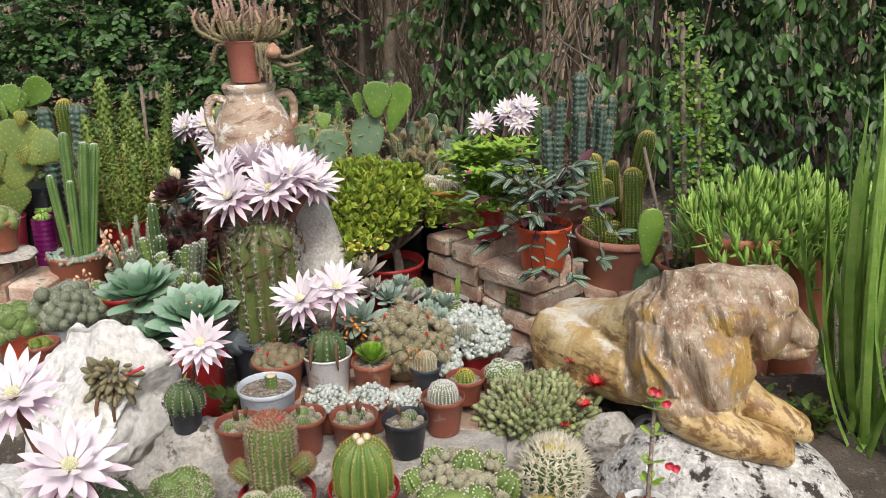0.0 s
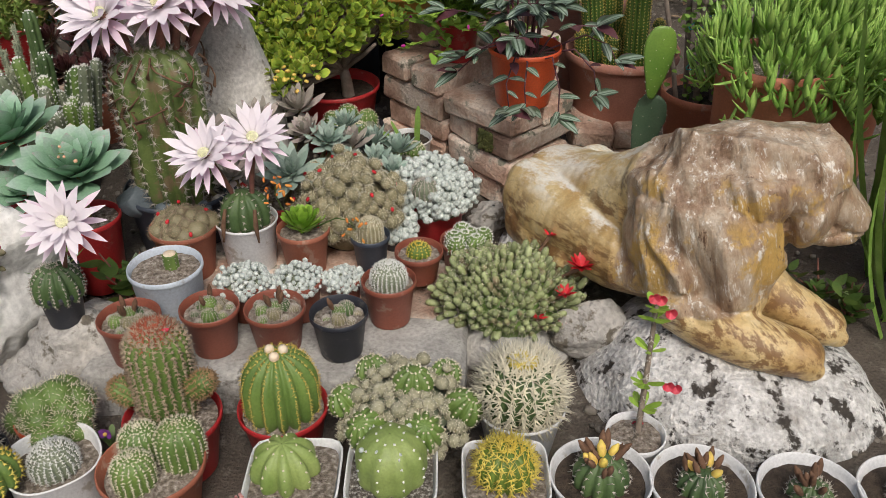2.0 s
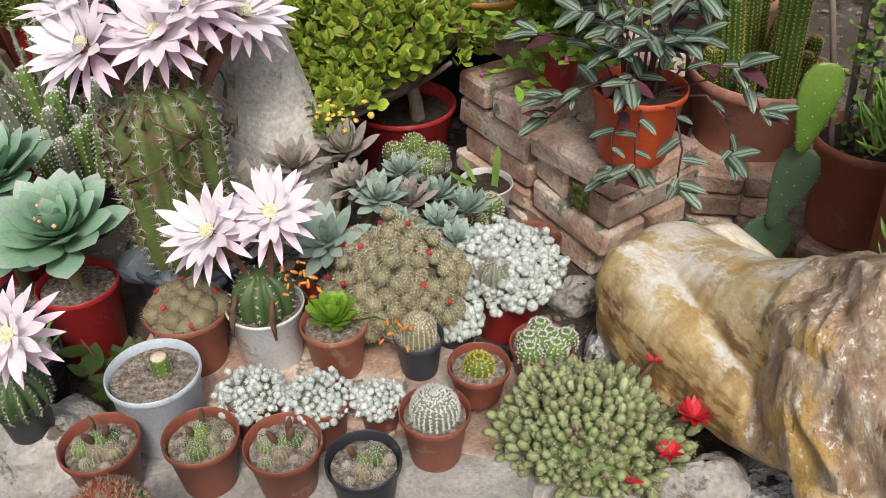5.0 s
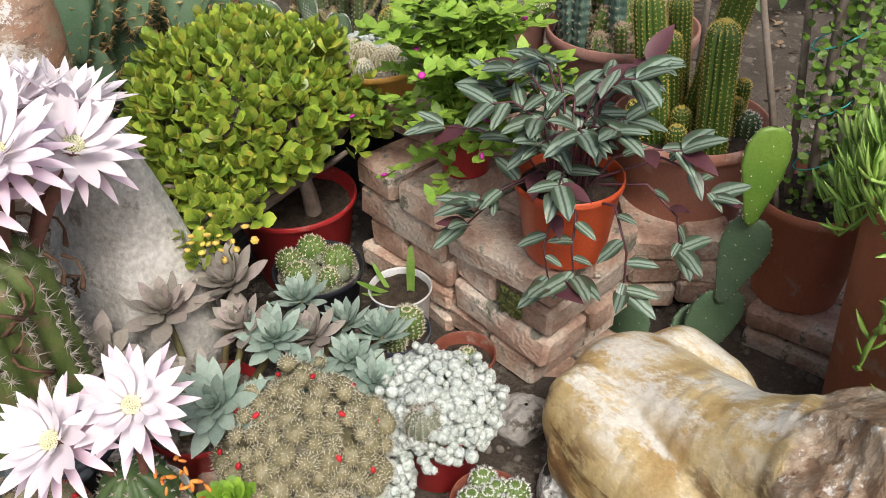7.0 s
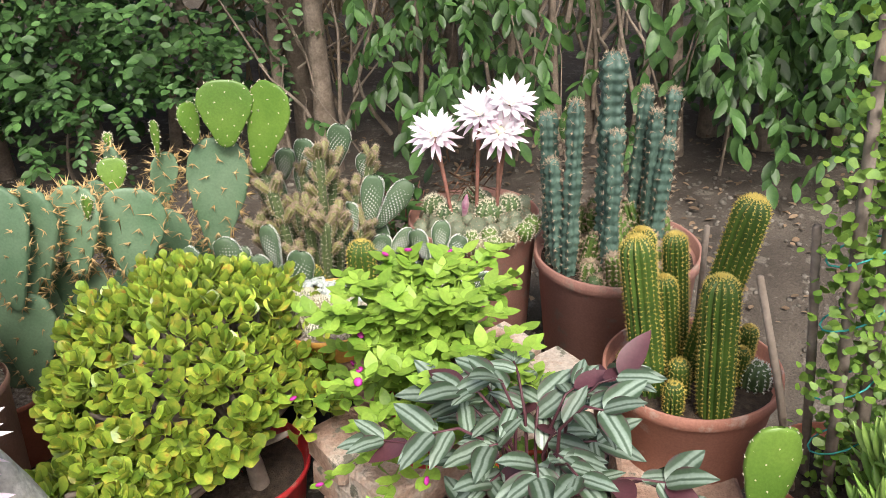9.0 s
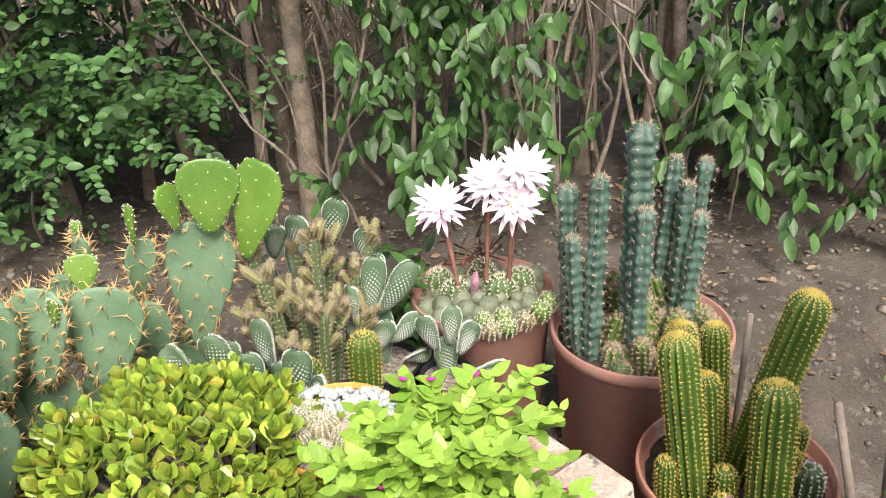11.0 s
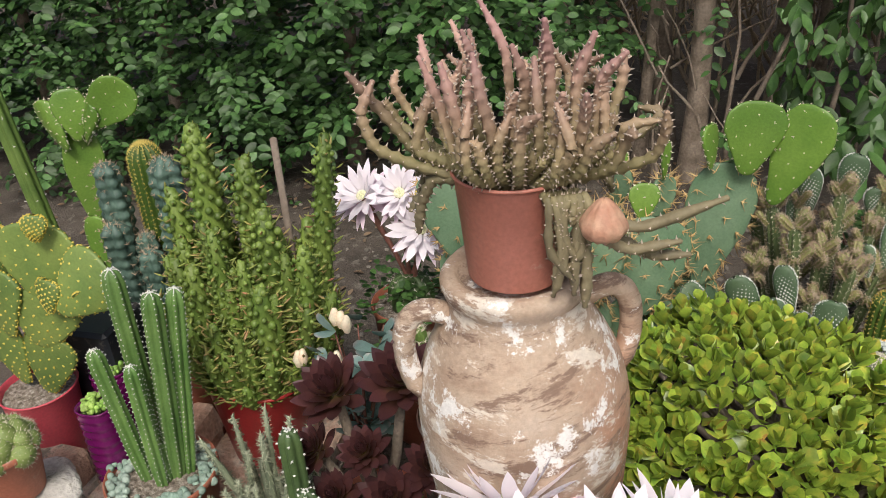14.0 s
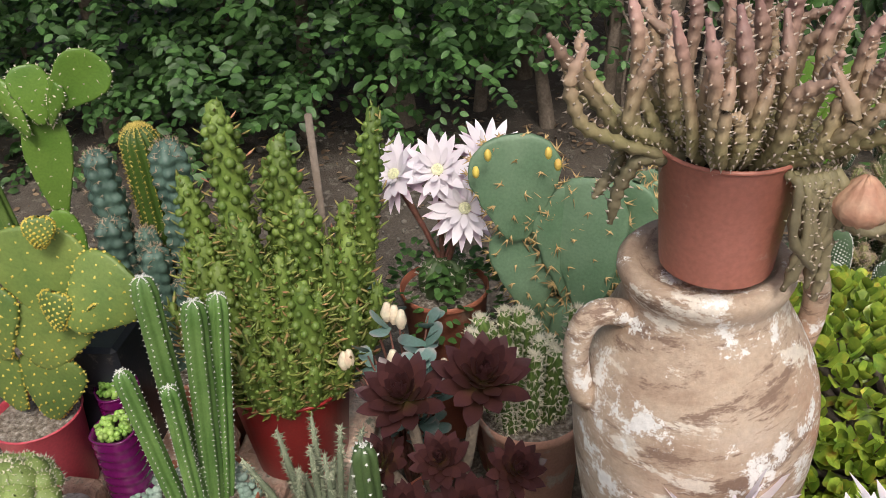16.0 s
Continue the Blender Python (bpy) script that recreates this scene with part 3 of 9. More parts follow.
def sprays(n, xr, yr, zr, keep, leaf, size, per=9, droop=0.4, pinnate=True):
    """Leafy sprays: a short arching line with leaves set along both sides."""
    v, f = leaf
    P, D, U, S = [], [], [], []
    while len(P) < n * per:
        x, y, z = RNG.uniform(*xr), RNG.uniform(*yr), RNG.uniform(*zr)
        if not keep(x, y, z):
            continue
        a = RNG.uniform(0, 2 * np.pi)
        out = np.array([np.cos(a), -abs(np.sin(a)) * 0.9 - 0.1, RNG.uniform(-0.3, 0.5)])
        ln, sz = RNG.uniform(0.12, 0.3), size * RNG.uniform(0.7, 1.25)
        for k in range(per):
            t = (k + 0.5) / per
            p = np.array([x, y, z]) + out * ln * t + np.array([0, 0, -droop * ln * t * t])
            side = np.cross(out, [0, 0, 1]) * (1 if k % 2 else -1)
            d = out * 0.5 + side + np.array([0, 0, -droop]) if pinnate else out * 0.4 + side * 0.5 + np.array([0, 0, -1.1]) + 0.3 * RNG.normal(size=3)
            P.append(p), D.append(d + 0.25 * RNG.normal(size=3)), S.append(sz * RNG.uniform(0.75, 1.15))
            U.append(np.array([0, -0.6, 0.8]) + 0.35 * RNG.normal(size=3))
    return scatter(Geo(), v, f, np.array(P), turns(np.array(D), np.array(U)), S)


def fbm(x, y, z, s):
    return noise.fractal(Vector((x * s, y * s, z * s)), 1.0, 2.0, 3)


def hedge():
    left = thing("privet_hedge", (-1.6, 4.9, 0.05), "dense dark-green small-leaved hedge with bare lower trunks", "hedge")
    off = Matrix.Translation((1.6, -4.9, -0.05))
    for x, y, ln, r in ((-3.2, 4.9, 0.03, 0.03), (-2.85, 5.0, -0.1, 0.022), (-2.5, 4.8, 0.04, 0.03), (-2.05, 5.05, -0.06, 0.026), (-1.72, 4.85, 0.08, 0.028), (-1.38, 4.95, -0.03, 0.045),
                        (-1.1, 5.05, 0.1, 0.02), (-0.82, 4.9, -0.12, 0.022), (-0.62, 5.0, 0.05, 0.024), (-2.3, 5.3, 0.1, 0.02), (-1.55, 5.3, -0.1, 0.02), (-0.95, 5.4, 0.05, 0.03)):
        trunk(left, x, y, ln, r, 2.6, off)
    lower = lambda x: 0.08 + 0.10 * math.sin(x * 3.1) + 0.08 * math.sin(x * 7.7 + 1)
    keep = lambda x, y, z: z > lower(x) + 0.1 + 0.3 * (x > -1.3) and fbm(x, y, z, 2.6) > -0.16 - 0.2 * (x < -0.9) and (x < -0.72 or z > 1.35 or RNG.random() < 0.10)
    part("leaves", sprays(6000, (-4.6, -0.35), (4.38, 5.2), (0.15, 2.9), keep, flatleaf(1, 0.58), 0.042, 13, 0.35), L_HEDGE, left, m=off, kind="stuff")
    part("leaves", sprays(1300, (-4.6, -0.3), (5.25, 5.9), (0.1, 2.9), lambda x, y, z: x < -0.85 or z > 1.5, flatleaf(1, 0.62), 0.06, 9, 0.35), L_HEDGE, left, m=off, kind="stuff")
    part("twigs", twigs(150, (-4.4, -0.3), (4.6, 5.5), (0.1, 1.8), 0.35), BARK, left, m=off, kind="stuff")

    part("dry_brush", twigs(620, (-1.3, 0.5), (5.7, 7.4), (-0.05, 1.2), 0.5, 0.006), STRAW, left, "straw-coloured dry brush", m=off, kind="stuff")
    right = thing("climber_hedge", (0.9, 5.0, 0.05), "tall shrubs hung with broad dark-green climbing leaves", "hedge")
    off = Matrix.Translation((-0.9, -5.0, -0.05))
    for x, y, ln, r in ((-0.42, 4.95, 0.02, 0.042), (-0.55, 5.25, -0.04, 0.05), (-0.15, 5.3, 0.05, 0.025), (0.28, 5.2, 0.1, 0.02), (0.5, 5.0, -0.05, 0.016), (0.62, 5.25, 0.06, 0.03), (0.80, 5.1, 0.1, 0.02), (0.95, 5.0, -0.04, 0.028), (1.12, 5.2, 0.02, 0.03),
                        (1.3, 5.0, 0.06, 0.035), (1.5, 5.1, 0.12, 0.03), (1.62, 5.0, -0.03, 0.05), (1.85, 5.1, 0.1, 0.03), (2.1, 5.0, 0.05, 0.04), (2.5, 5.1, 0.08, 0.04), (0.05, 5.5, 0.0, 0.03), (0.4, 5.6, 0.0, 0.02), (1.0, 5.6, 0.03, 0.03)):
        trunk(right, x, y, ln, r, 2.7, off)
    low = lambda x: 0.42 - 0.22 * smooth((x - 0.75) / 0.5) + 0.07 * math.sin(x * 6)
    lush = lambda x: math.exp(-((x - 0.16) / 0.22) ** 2) + 0.8 * math.exp(-((x - 1.45) / 0.42) ** 2) + math.exp(-((x - 2.6) / 0.8) ** 2)
    keep = lambda x, y, z: z > low(x) and RNG.random() < 0.06 + 0.95 * lush(x) and fbm(x, y, z, 2.2) > -0.25
    part("leaves", sprays(1700, (-0.3, 3.6), (4.45, 5.2), (0.25, 2.9), keep, flatleaf(1, 0.44), 0.07, 13, 0.7, False), L_HEDGE2, right, m=off, kind="stuff")
    part("leaves", sprays(900, (-0.35, 3.8), (5.3, 6.0), (0.2, 2.9), lambda x, y, z: RNG.random() < 0.25 + lush(x) and (x > 0.1 or z > 1.5), flatleaf(1, 0.6), 0.06, 9, 0.5), L_HEDGE, right, m=off, kind="stuff")
    part("twigs", twigs(420, (-0.6, 2.8), (4.6, 5.7), (0.0, 2.0), 0.25, 0.006), BARK, right, m=off, kind="stuff")


hedge()


# ---- stones and bricks ----
def rock(name, at, radii, seed, material, label, category="rock", rough=0.16, cut=0.5, turn=0.0, n=56, m=36, kind=""):
    """A boulder: a sphere pressed by a few flat cuts and broken up by noise."""
    v, f = ball(n, m)
    rng = np.random.default_rng(seed)
    for _ in range(9):
        d = rng.normal(size=3)
        d /= np.linalg.norm(d)
        h = v @ d
        lim = rng.uniform(0.55, 0.85)
        v = v - np.where(h > lim, (h - lim) * cut * 1.6, 0)[:, None].clip(0) * d
    s = np.array([1 + rough * noise.fractal(Vector(p * 1.7 + seed), 1.0, 2.1, 4) + 0.06 * rough / 0.16 * noise.noise(Vector(p * 7 + seed)) for p in v])
    geo = Geo().add(v * s[:, None] * np.array(radii), f)
    ob = new(name, geo.mesh(name, material))
    ob.matrix_basis = pose(*at, 0, 0, turn)
    return tagged(ob, label, category, kind=kind)


rock("boulder", (0.738, 1.985, -0.08), (0.345, 0.30, 0.255), 3, LICHEN, "pale boulder with black lichen under the lion", rough=0.07, cut=0.2, turn=-12, n=90, m=60)
rock("white_rock", (-0.95, 2.08, 0.16), (0.28, 0.2, 0.28), 11, WHITEROCK, "large white weathered rock with a sloping face", rough=0.12, cut=0.80, turn=-15, n=90, m=60)
rock("rock", (-0.66, 1.97, 0.04), (0.15, 0.12, 0.125), 21, STONE, "rough grey rock under a small black pot", rough=0.2, turn=10)
rock("rock", (0.27, 2.10, 0.0), (0.18, 0.13, 0.11), 31, STONE, "rough grey rock bearing the peanut cactus", rough=0.16)
rock("rock", (0.44, 2.06, 0.07), (0.085, 0.07, 0.08), 37, STONE, "grey stone beside the lion's boulder", rough=0.16)
rock("rock", (0.235, 2.52, 0.07), (0.07, 0.05, 0.055), 41, STONE, "small angular beige stone at the brick pile", rough=0.2)
rock("white_stone", (0.30, 2.37, 0.075), (0.06, 0.08, 0.085), 43, LICHEN, "white mottled stone beside the lion", rough=0.15)
rock("rock", (-1.12, 1.75, 0.0), (0.2, 0.2, 0.12), 47, WHITEROCK, "pale rock at the edge of the bed", rough=0.2)
rock("rock", (0.52, 2.42, 0.04), (0.18, 0.14, 0.16), 53, STONE, "grey stone supporting the lion's haunches", rough=0.15)


def box_geo(lx, ly, lz, seed, bevel=0.006, jit=0.002):
    """A brick or slab with rounded, slightly uneven edges, its base at z = 0."""
    bm = bmesh.new()
    bmesh.ops.create_cube(bm, size=1)
    rng = np.random.default_rng(seed)
    for q in bm.verts:
        q.co = Vector((q.co.x * lx, q.co.y * ly, (q.co.z + 0.5) * lz)) + Vector(rng.normal(size=3) * jit)
    bmesh.ops.bevel(bm, geom=bm.edges[:], offset=bevel, segments=1, affect="EDGES")
    return bm


def bm_mesh(name, bm, material, smooth_faces=False):
    me = bpy.data.meshes.new(name)
    bm.to_mesh(me)
    bm.free()
    me.materials.append(material)
    for p in me.polygons:
        p.use_smooth = smooth_faces
    return me


def concrete_slab():
    bm = box_geo(0.78, 0.27, 0.16, 5, 0.012, 0.006)
    bmesh.ops.subdivide_edges(bm, edges=bm.edges[:], cuts=5, use_grid_fill=True)
    for q in bm.verts:
        q.co += q.normal * (0.006 * noise.noise(q.co * 14) + 0.003 * noise.noise(q.co * 40))
    ob = new("concrete_slab", bm_mesh("concrete_slab", bm, CONCRETE, True))
    ob.matrix_basis = pose(-0.21, 1.985, -0.06, 0, 0, 1.5)
    tagged(ob, "rough grey concrete slab step under the pots", "slab")


concrete_slab()
BL, BW, BH = 0.264, 0.126, 0.069
BRICKS = [bm_mesh("brick", box_geo(BL - 0.009, BW - 0.008, BH - 0.005, 60 + k, 0.009, 0.0045), BRICK) for k in range(8)]


def brick_at(parent, x, y, z, turn, tip=0.6):
    k = int(RNG.integers(8))
    pieces("brick", BRICKS[k], parent, [pose(x, y, z, RNG.normal() * tip, RNG.normal() * tip, turn + RNG.normal() * 1.8)])


def wall_bricks(parent, origin, ang, courses):
    """Courses, from the lowest: 's' one stretcher in front and one behind, 'h' two headers, each shifted along the face and out of it."""
    c, s = math.cos(radians(ang)), math.sin(radians(ang))
    put = lambda u, w, z, t: brick_at(parent, origin[0] + c * u - s * w, origin[1] + s * u + c * w, z, ang + t, 0.4)
    for k, (kind, du, dw) in enumerate(courses):
        z = origin[2] + k * BH
        if kind == "s":
            put(BL / 2 + du, BW / 2 + dw, z, 0), put(BL / 2 + du + 0.004, BW * 1.5 + 0.003, z, 0)
        else:
            put(BW / 2 + du, BL / 2 + dw, z, 90), put(BW * 1.5 + 0.006 + du, BL / 2 + dw * 0.4, z, 90)


pile = thing("brick_pile", (0.0, 0.0, 0.0), "dry-laid pile of old weathered bricks with moss", "brick pile")
wall_bricks(pile, (-0.096, 2.963, -0.037), -45, [("s", 0, 0), ("h", 0.01, 0.012), ("s", 0.0, 0.0), ("h", 0.012, 0.008), ("s", 0.0, 0.0), ("h", 0.0, 0.0)])
wall_bricks(pile, (0.094, 2.771, -0.074), -45, [("h", 0.02, 0.02), ("s", 0.03, 0.008), ("h", -0.03, 0.012), ("s", 0.0, 0.0), ("h", 0.004, 0.008), ("s", 0.0, 0.0)])
wall_bricks(pile, (0.09, 3.150, -0.037), -45, [("s", 0, 0), ("h", 0, 0), ("s", 0, 0), ("h", 0, 0), ("s", 0, 0), ("h", 0, 0)])
brick_at(pile, 0.015, 3.115, 0.378, -40)


def moss():
    v, f = ball(6, 4)
    n = 160
    u, z = 0.14 + 0.05 * RNG.random(n), 0.21 + 0.055 * RNG.random(n)
    p = np.stack([0.098 + 0.707 * u + 0.001, 2.775 - 0.707 * u - 0.001, z], -1)
    part("moss", scatter(Geo(), v, f, p, turns(RNG.normal(size=(n, 3))), RNG.uniform(0.003, 0.007, n)), MOSS, pile, "green moss patch", kind="stuff")


moss()
step = thing("brick_step", (0, 0, 0), "row of flat-laid bricks under the pots", "brick step")
for k in range(4):
    for j in range(2):
        brick_at(step, -0.52 + 0.13 * k + 0.006 * j, 2.19 + 0.25 * j - 0.02 * k * j, 0.062, 90)
for x, y, z, t in ((-0.02, 2.2, 0.06, 90), (0.10, 2.18, 0.03, 80), (-0.02, 2.2, -0.005, 90), (0.10, 2.18, -0.035, 80)):
    brick_at(step, x, y, z, t)
for k in range(5):
    for j in range(2):
        brick_at(step, -0.52 + 0.125 * k, 2.2 + 0.25 * j, -0.005, 90)
ledge = thing("brick_ledge", (0, 0, 0), "low ledge of stacked weathered bricks", "brick ledge")
for c in range(3):
    for k in range(3):
        brick_at(ledge, -1.69 + 0.13 * k, 2.75 + 0.02 * c, 0.095 + 0.066 * c, 90 if c % 2 else 86)
        brick_at(ledge, -1.69 + 0.13 * k, 3.0, 0.095 + 0.066 * c, 92)
for k in range(2):
    brick_at(ledge, -1.69 + 0.125 * k, 2.76, 0.293, 88)
for dx, dy in ((-0.075, -0.04), (0.06, -0.04), (-0.075, 0.10), (0.06, 0.10)):
    brick_at(ledge, -1.242 + dx, 3.12 + dy, 0.075, 88), brick_at(ledge, -1.242 + dx, 3.12 + dy, 0.14, 91)
footing = thing("brick_footing", (0, 0, 0), "loose bricks under the terracotta pots", "bricks")
for x, y, z, t in ((0.90, 2.905, -0.142, -38), (0.90, 2.905, -0.073, -34), (0.985, 3.01, -0.142, -38), (0.985, 3.01, -0.073, -36), (0.82, 3.04, -0.142, -30), (0.82, 3.04, -0.073, -40)):
    brick_at(footing, x, y, z, t)
for c in range(3):
    for dx, dy in ((-0.063, 0.04), (0.063, 0.04)):
        brick_at(footing, 0.63 + dx, 3.13 + dy, -0.105 + 0.069 * c, 88 + 4 * (c % 2))


def stele():
    """The upright rounded stone behind the tall cactus."""
    v, f = ball(48, 40)
    s = np.array([1 + 0.05 * noise.fractal(Vector(p * 2.2), 1.0, 2.0, 4) for p in v])
    w = 0.55 + 0.45 * smooth((0.9 - v[:, 2]) / 1.5)
    v = v * s[:, None] * np.stack([0.145 * w / 0.8, 0.10 * w / 0.8, np.full(len(v), 0.335)], -1)
    ob = new("standing_stone", Geo().add(v, f).mesh("standing_stone", mat("pale weathered stone", [(0, (0.40, 0.38, 0.34)), (0.5, (0.58, 0.56, 0.52)), (1, (0.72, 0.70, 0.66))], 13, 0.92, 0.6, 110, 0.0, dist=0.005, grain=1.0, rug=0.7, stain=((0.27, 0.24, 0.20), 0.12, 14))))
    ob.matrix_basis = pose(-0.45, 2.62, 0.34, 0, 3, -20)
    tagged(ob, "upright rounded grey stone behind the tall cactus", "stone")


stele()

# ---- lion and amphora ----
class Coat:
    """Builds a layered, worn paint: noises, cuts of them, colours mixed by them."""

    def __init__(self, name, rough):
        self.m = bpy.data.materials.new(name)
        self.m.use_nodes = True
        self.nt = self.m.node_tree
        self.bsdf, self.link = self.nt.nodes["Principled BSDF"], self.nt.links.new
        self.bsdf.inputs["Roughness"].default_value = rough
        self.tc = self.nt.nodes.new("ShaderNodeTexCoord")

    def noise(self, scale, detail, rough=0.6, stretch=(1, 1, 1), turn=(0, 0, 0), shift=0.0):
        mp = self.nt.nodes.new("ShaderNodeMapping")
        self.link(self.tc.outputs["Object"], mp.inputs["Vector"])
        mp.inputs["Rotation"].default_value = [radians(a) for a in turn]
        n = self.nt.nodes.new("ShaderNodeTexNoise")
        n.inputs["Scale"].default_value, n.inputs["Detail"].default_value, n.inputs["Roughness"].default_value = scale, detail, rough
        st = self.nt.nodes.new("ShaderNodeVectorMath")
        st.operation = "MULTIPLY_ADD"
        self.link(mp.outputs[0], st.inputs[0])
        st.inputs[1].default_value, st.inputs[2].default_value = stretch, (shift, shift * 2, shift * 3)
        self.link(st.outputs[0], n.inputs["Vector"])
        return n.outputs[0]

    def cut(self, value, lo, hi):
        q = self.nt.nodes.new("ShaderNodeMapRange")
        self.link(value, q.inputs[0])
        q.inputs[1].default_value, q.inputs[2].default_value = lo, hi
        return q.outputs[0]

    def mix(self, fac, a, b):
        x = self.nt.nodes.new("ShaderNodeMix")
        x.data_type = "RGBA"
        self.link(fac, x.inputs[0])
        for k, c in ((6, a), (7, b)):
            if isinstance(c, tuple):
                x.inputs[k].default_value = (*c, 1)
            else:
                self.link(c, x.inputs[k])
        return x.outputs[2]

    def sums(self, a, b, op="MULTIPLY", c=0.0):
        x = self.nt.nodes.new("ShaderNodeMath")
        x.operation = op
        for k, q in enumerate((a, b, c)):
            if isinstance(q, float):
                x.inputs[k].default_value = q
            else:
                self.link(q, x.inputs[k])
        return x.outputs[0]

    def mask(self, name):
        a = self.nt.nodes.new("ShaderNodeAttribute")
        a.attribute_name = name
        return a.outputs["Fac"]

    def colours(self, value, stops):
        r = ramp(self.nt, stops)
        self.link(value, r.inputs[0])
        return r.outputs[0]

    def finish(self, col, height, strength, distance):
        hsv = self.nt.nodes.new("ShaderNodeHueSaturation")
        self.link(col, hsv.inputs["Color"])
        self.link(self.sums(self.noise(150, 4, 0.7), 0.6, "MULTIPLY_ADD", 0.7), hsv.inputs["Value"])
        self.link(hsv.outputs[0], self.bsdf.inputs["Base Color"])
        b = self.nt.nodes.new("ShaderNodeBump")
        b.inputs["Strength"].default_value, b.inputs["Distance"].default_value = strength, distance
        self.link(height, b.inputs["Height"])
        self.link(b.outputs[0], self.bsdf.inputs["Normal"])
        return self.m


def lion_paint():
    """Ochre paint worn to brown and white on the body, browner on the sides and whiter on top, where sheen is put into
    the colour too; taupe with pale flecks on the mane; the mesh says where the mane is.
    """
    c = Coat("worn painted concrete", 0.34)
    col = c.colours(c.noise(9, 8, 0.66), [(0.25, (0.36, 0.21, 0.075)), (0.42, (0.53, 0.36, 0.15)), (0.55, (0.66, 0.51, 0.26)), (0.70, (0.80, 0.70, 0.50))])
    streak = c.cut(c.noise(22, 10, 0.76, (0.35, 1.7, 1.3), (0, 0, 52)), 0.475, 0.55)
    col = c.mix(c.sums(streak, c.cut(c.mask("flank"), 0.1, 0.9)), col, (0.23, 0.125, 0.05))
    # white on upward faces: wear, plus the sheen of the top as colour
    col = c.mix(c.sums(c.cut(c.noise(11, 10, 0.78, (0.6, 1.4, 1.0), (0, 0, 52), 3.0), 0.46, 0.54), c.mask("worn_sheen")), col, (0.83, 0.79, 0.69))
    hair = c.colours(c.noise(15, 10, 0.72, (1.3, 1.3, 0.5), (0, 14, 0)), [(0.28, (0.15, 0.085, 0.05)), (0.42, (0.29, 0.185, 0.115)), (0.52, (0.42, 0.315, 0.22)), (0.60, (0.50, 0.41, 0.31)), (0.72, (0.63, 0.56, 0.47))])
    hair = c.mix(c.sums(c.cut(c.noise(9, 8, 0.74, shift=9.0), 0.52, 0.59), c.cut(c.mask("flank"), 0.3, 0.8)), hair, (0.50, 0.32, 0.10))
    hair = c.mix(c.cut(c.noise(34, 10, 0.8, (1.7, 1.7, 0.45), (0, 18, 0), 5.0), 0.55, 0.60), hair, (0.76, 0.72, 0.65))
    hair = c.mix(c.cut(c.noise(30, 9, 0.78, (1.5, 1.5, 0.55), (0, 10, 0), 11.0), 0.59, 0.65), hair, (0.13, 0.07, 0.04))
    edge = c.sums(c.noise(14, 7, 0.7), 0.9, "MULTIPLY_ADD", c.mask("mane"))
    col = c.mix(c.cut(edge, 0.86, 1.02), col, hair)
    strands = c.sums(c.noise(46, 5, 0.6, (1.6, 1.6, 0.22), (0, 16, 0), 2.0), c.mask("mane"))
    return c.finish(col, c.sums(c.noise(70, 6, 0.7), 0.45, "MULTIPLY_ADD", strands), 0.9, 0.007)


def jar_paint():
    """Terracotta under a tan wash, with brown strokes, cream flakes and a bare orange side."""
    c = Coat("flaking painted terracotta", 0.6)
    col = c.colours(c.noise(9, 10, 0.72, (0.8, 0.8, 1.5)), [(0.28, (0.27, 0.18, 0.13)), (0.42, (0.42, 0.30, 0.215)), (0.52, (0.52, 0.40, 0.30)), (0.66, (0.58, 0.47, 0.375)), (0.8, (0.66, 0.57, 0.48))])
    sx = c.nt.nodes.new("ShaderNodeSeparateXYZ")
    c.link(c.tc.outputs["Object"], sx.inputs[0])
    side = c.sums(c.cut(sx.outputs[0], 0.0, 0.09), c.cut(sx.outputs[2], 0.86, 0.62))
    col = c.mix(c.sums(c.cut(c.noise(12, 9, 0.72, shift=4.0), 0.42, 0.52), side), col, (0.56, 0.24, 0.14))
    col = c.mix(c.cut(c.noise(20, 10, 0.78, (0.45, 0.45, 1.8), (0, 12, 0), 7.0), 0.53, 0.58), col, (0.25, 0.165, 0.12))
    col = c.mix(c.cut(c.noise(16, 10, 0.76, (0.6, 0.6, 1.5), (0, -10, 0), 1.5), 0.55, 0.585), col, (0.72, 0.65, 0.56))
    col = c.mix(c.cut(c.noise(13, 11, 0.80, shift=12.0), 0.555, 0.58), col, (0.86, 0.84, 0.81))
    return c.finish(col, c.noise(30, 9, 0.75), 0.8, 0.004)


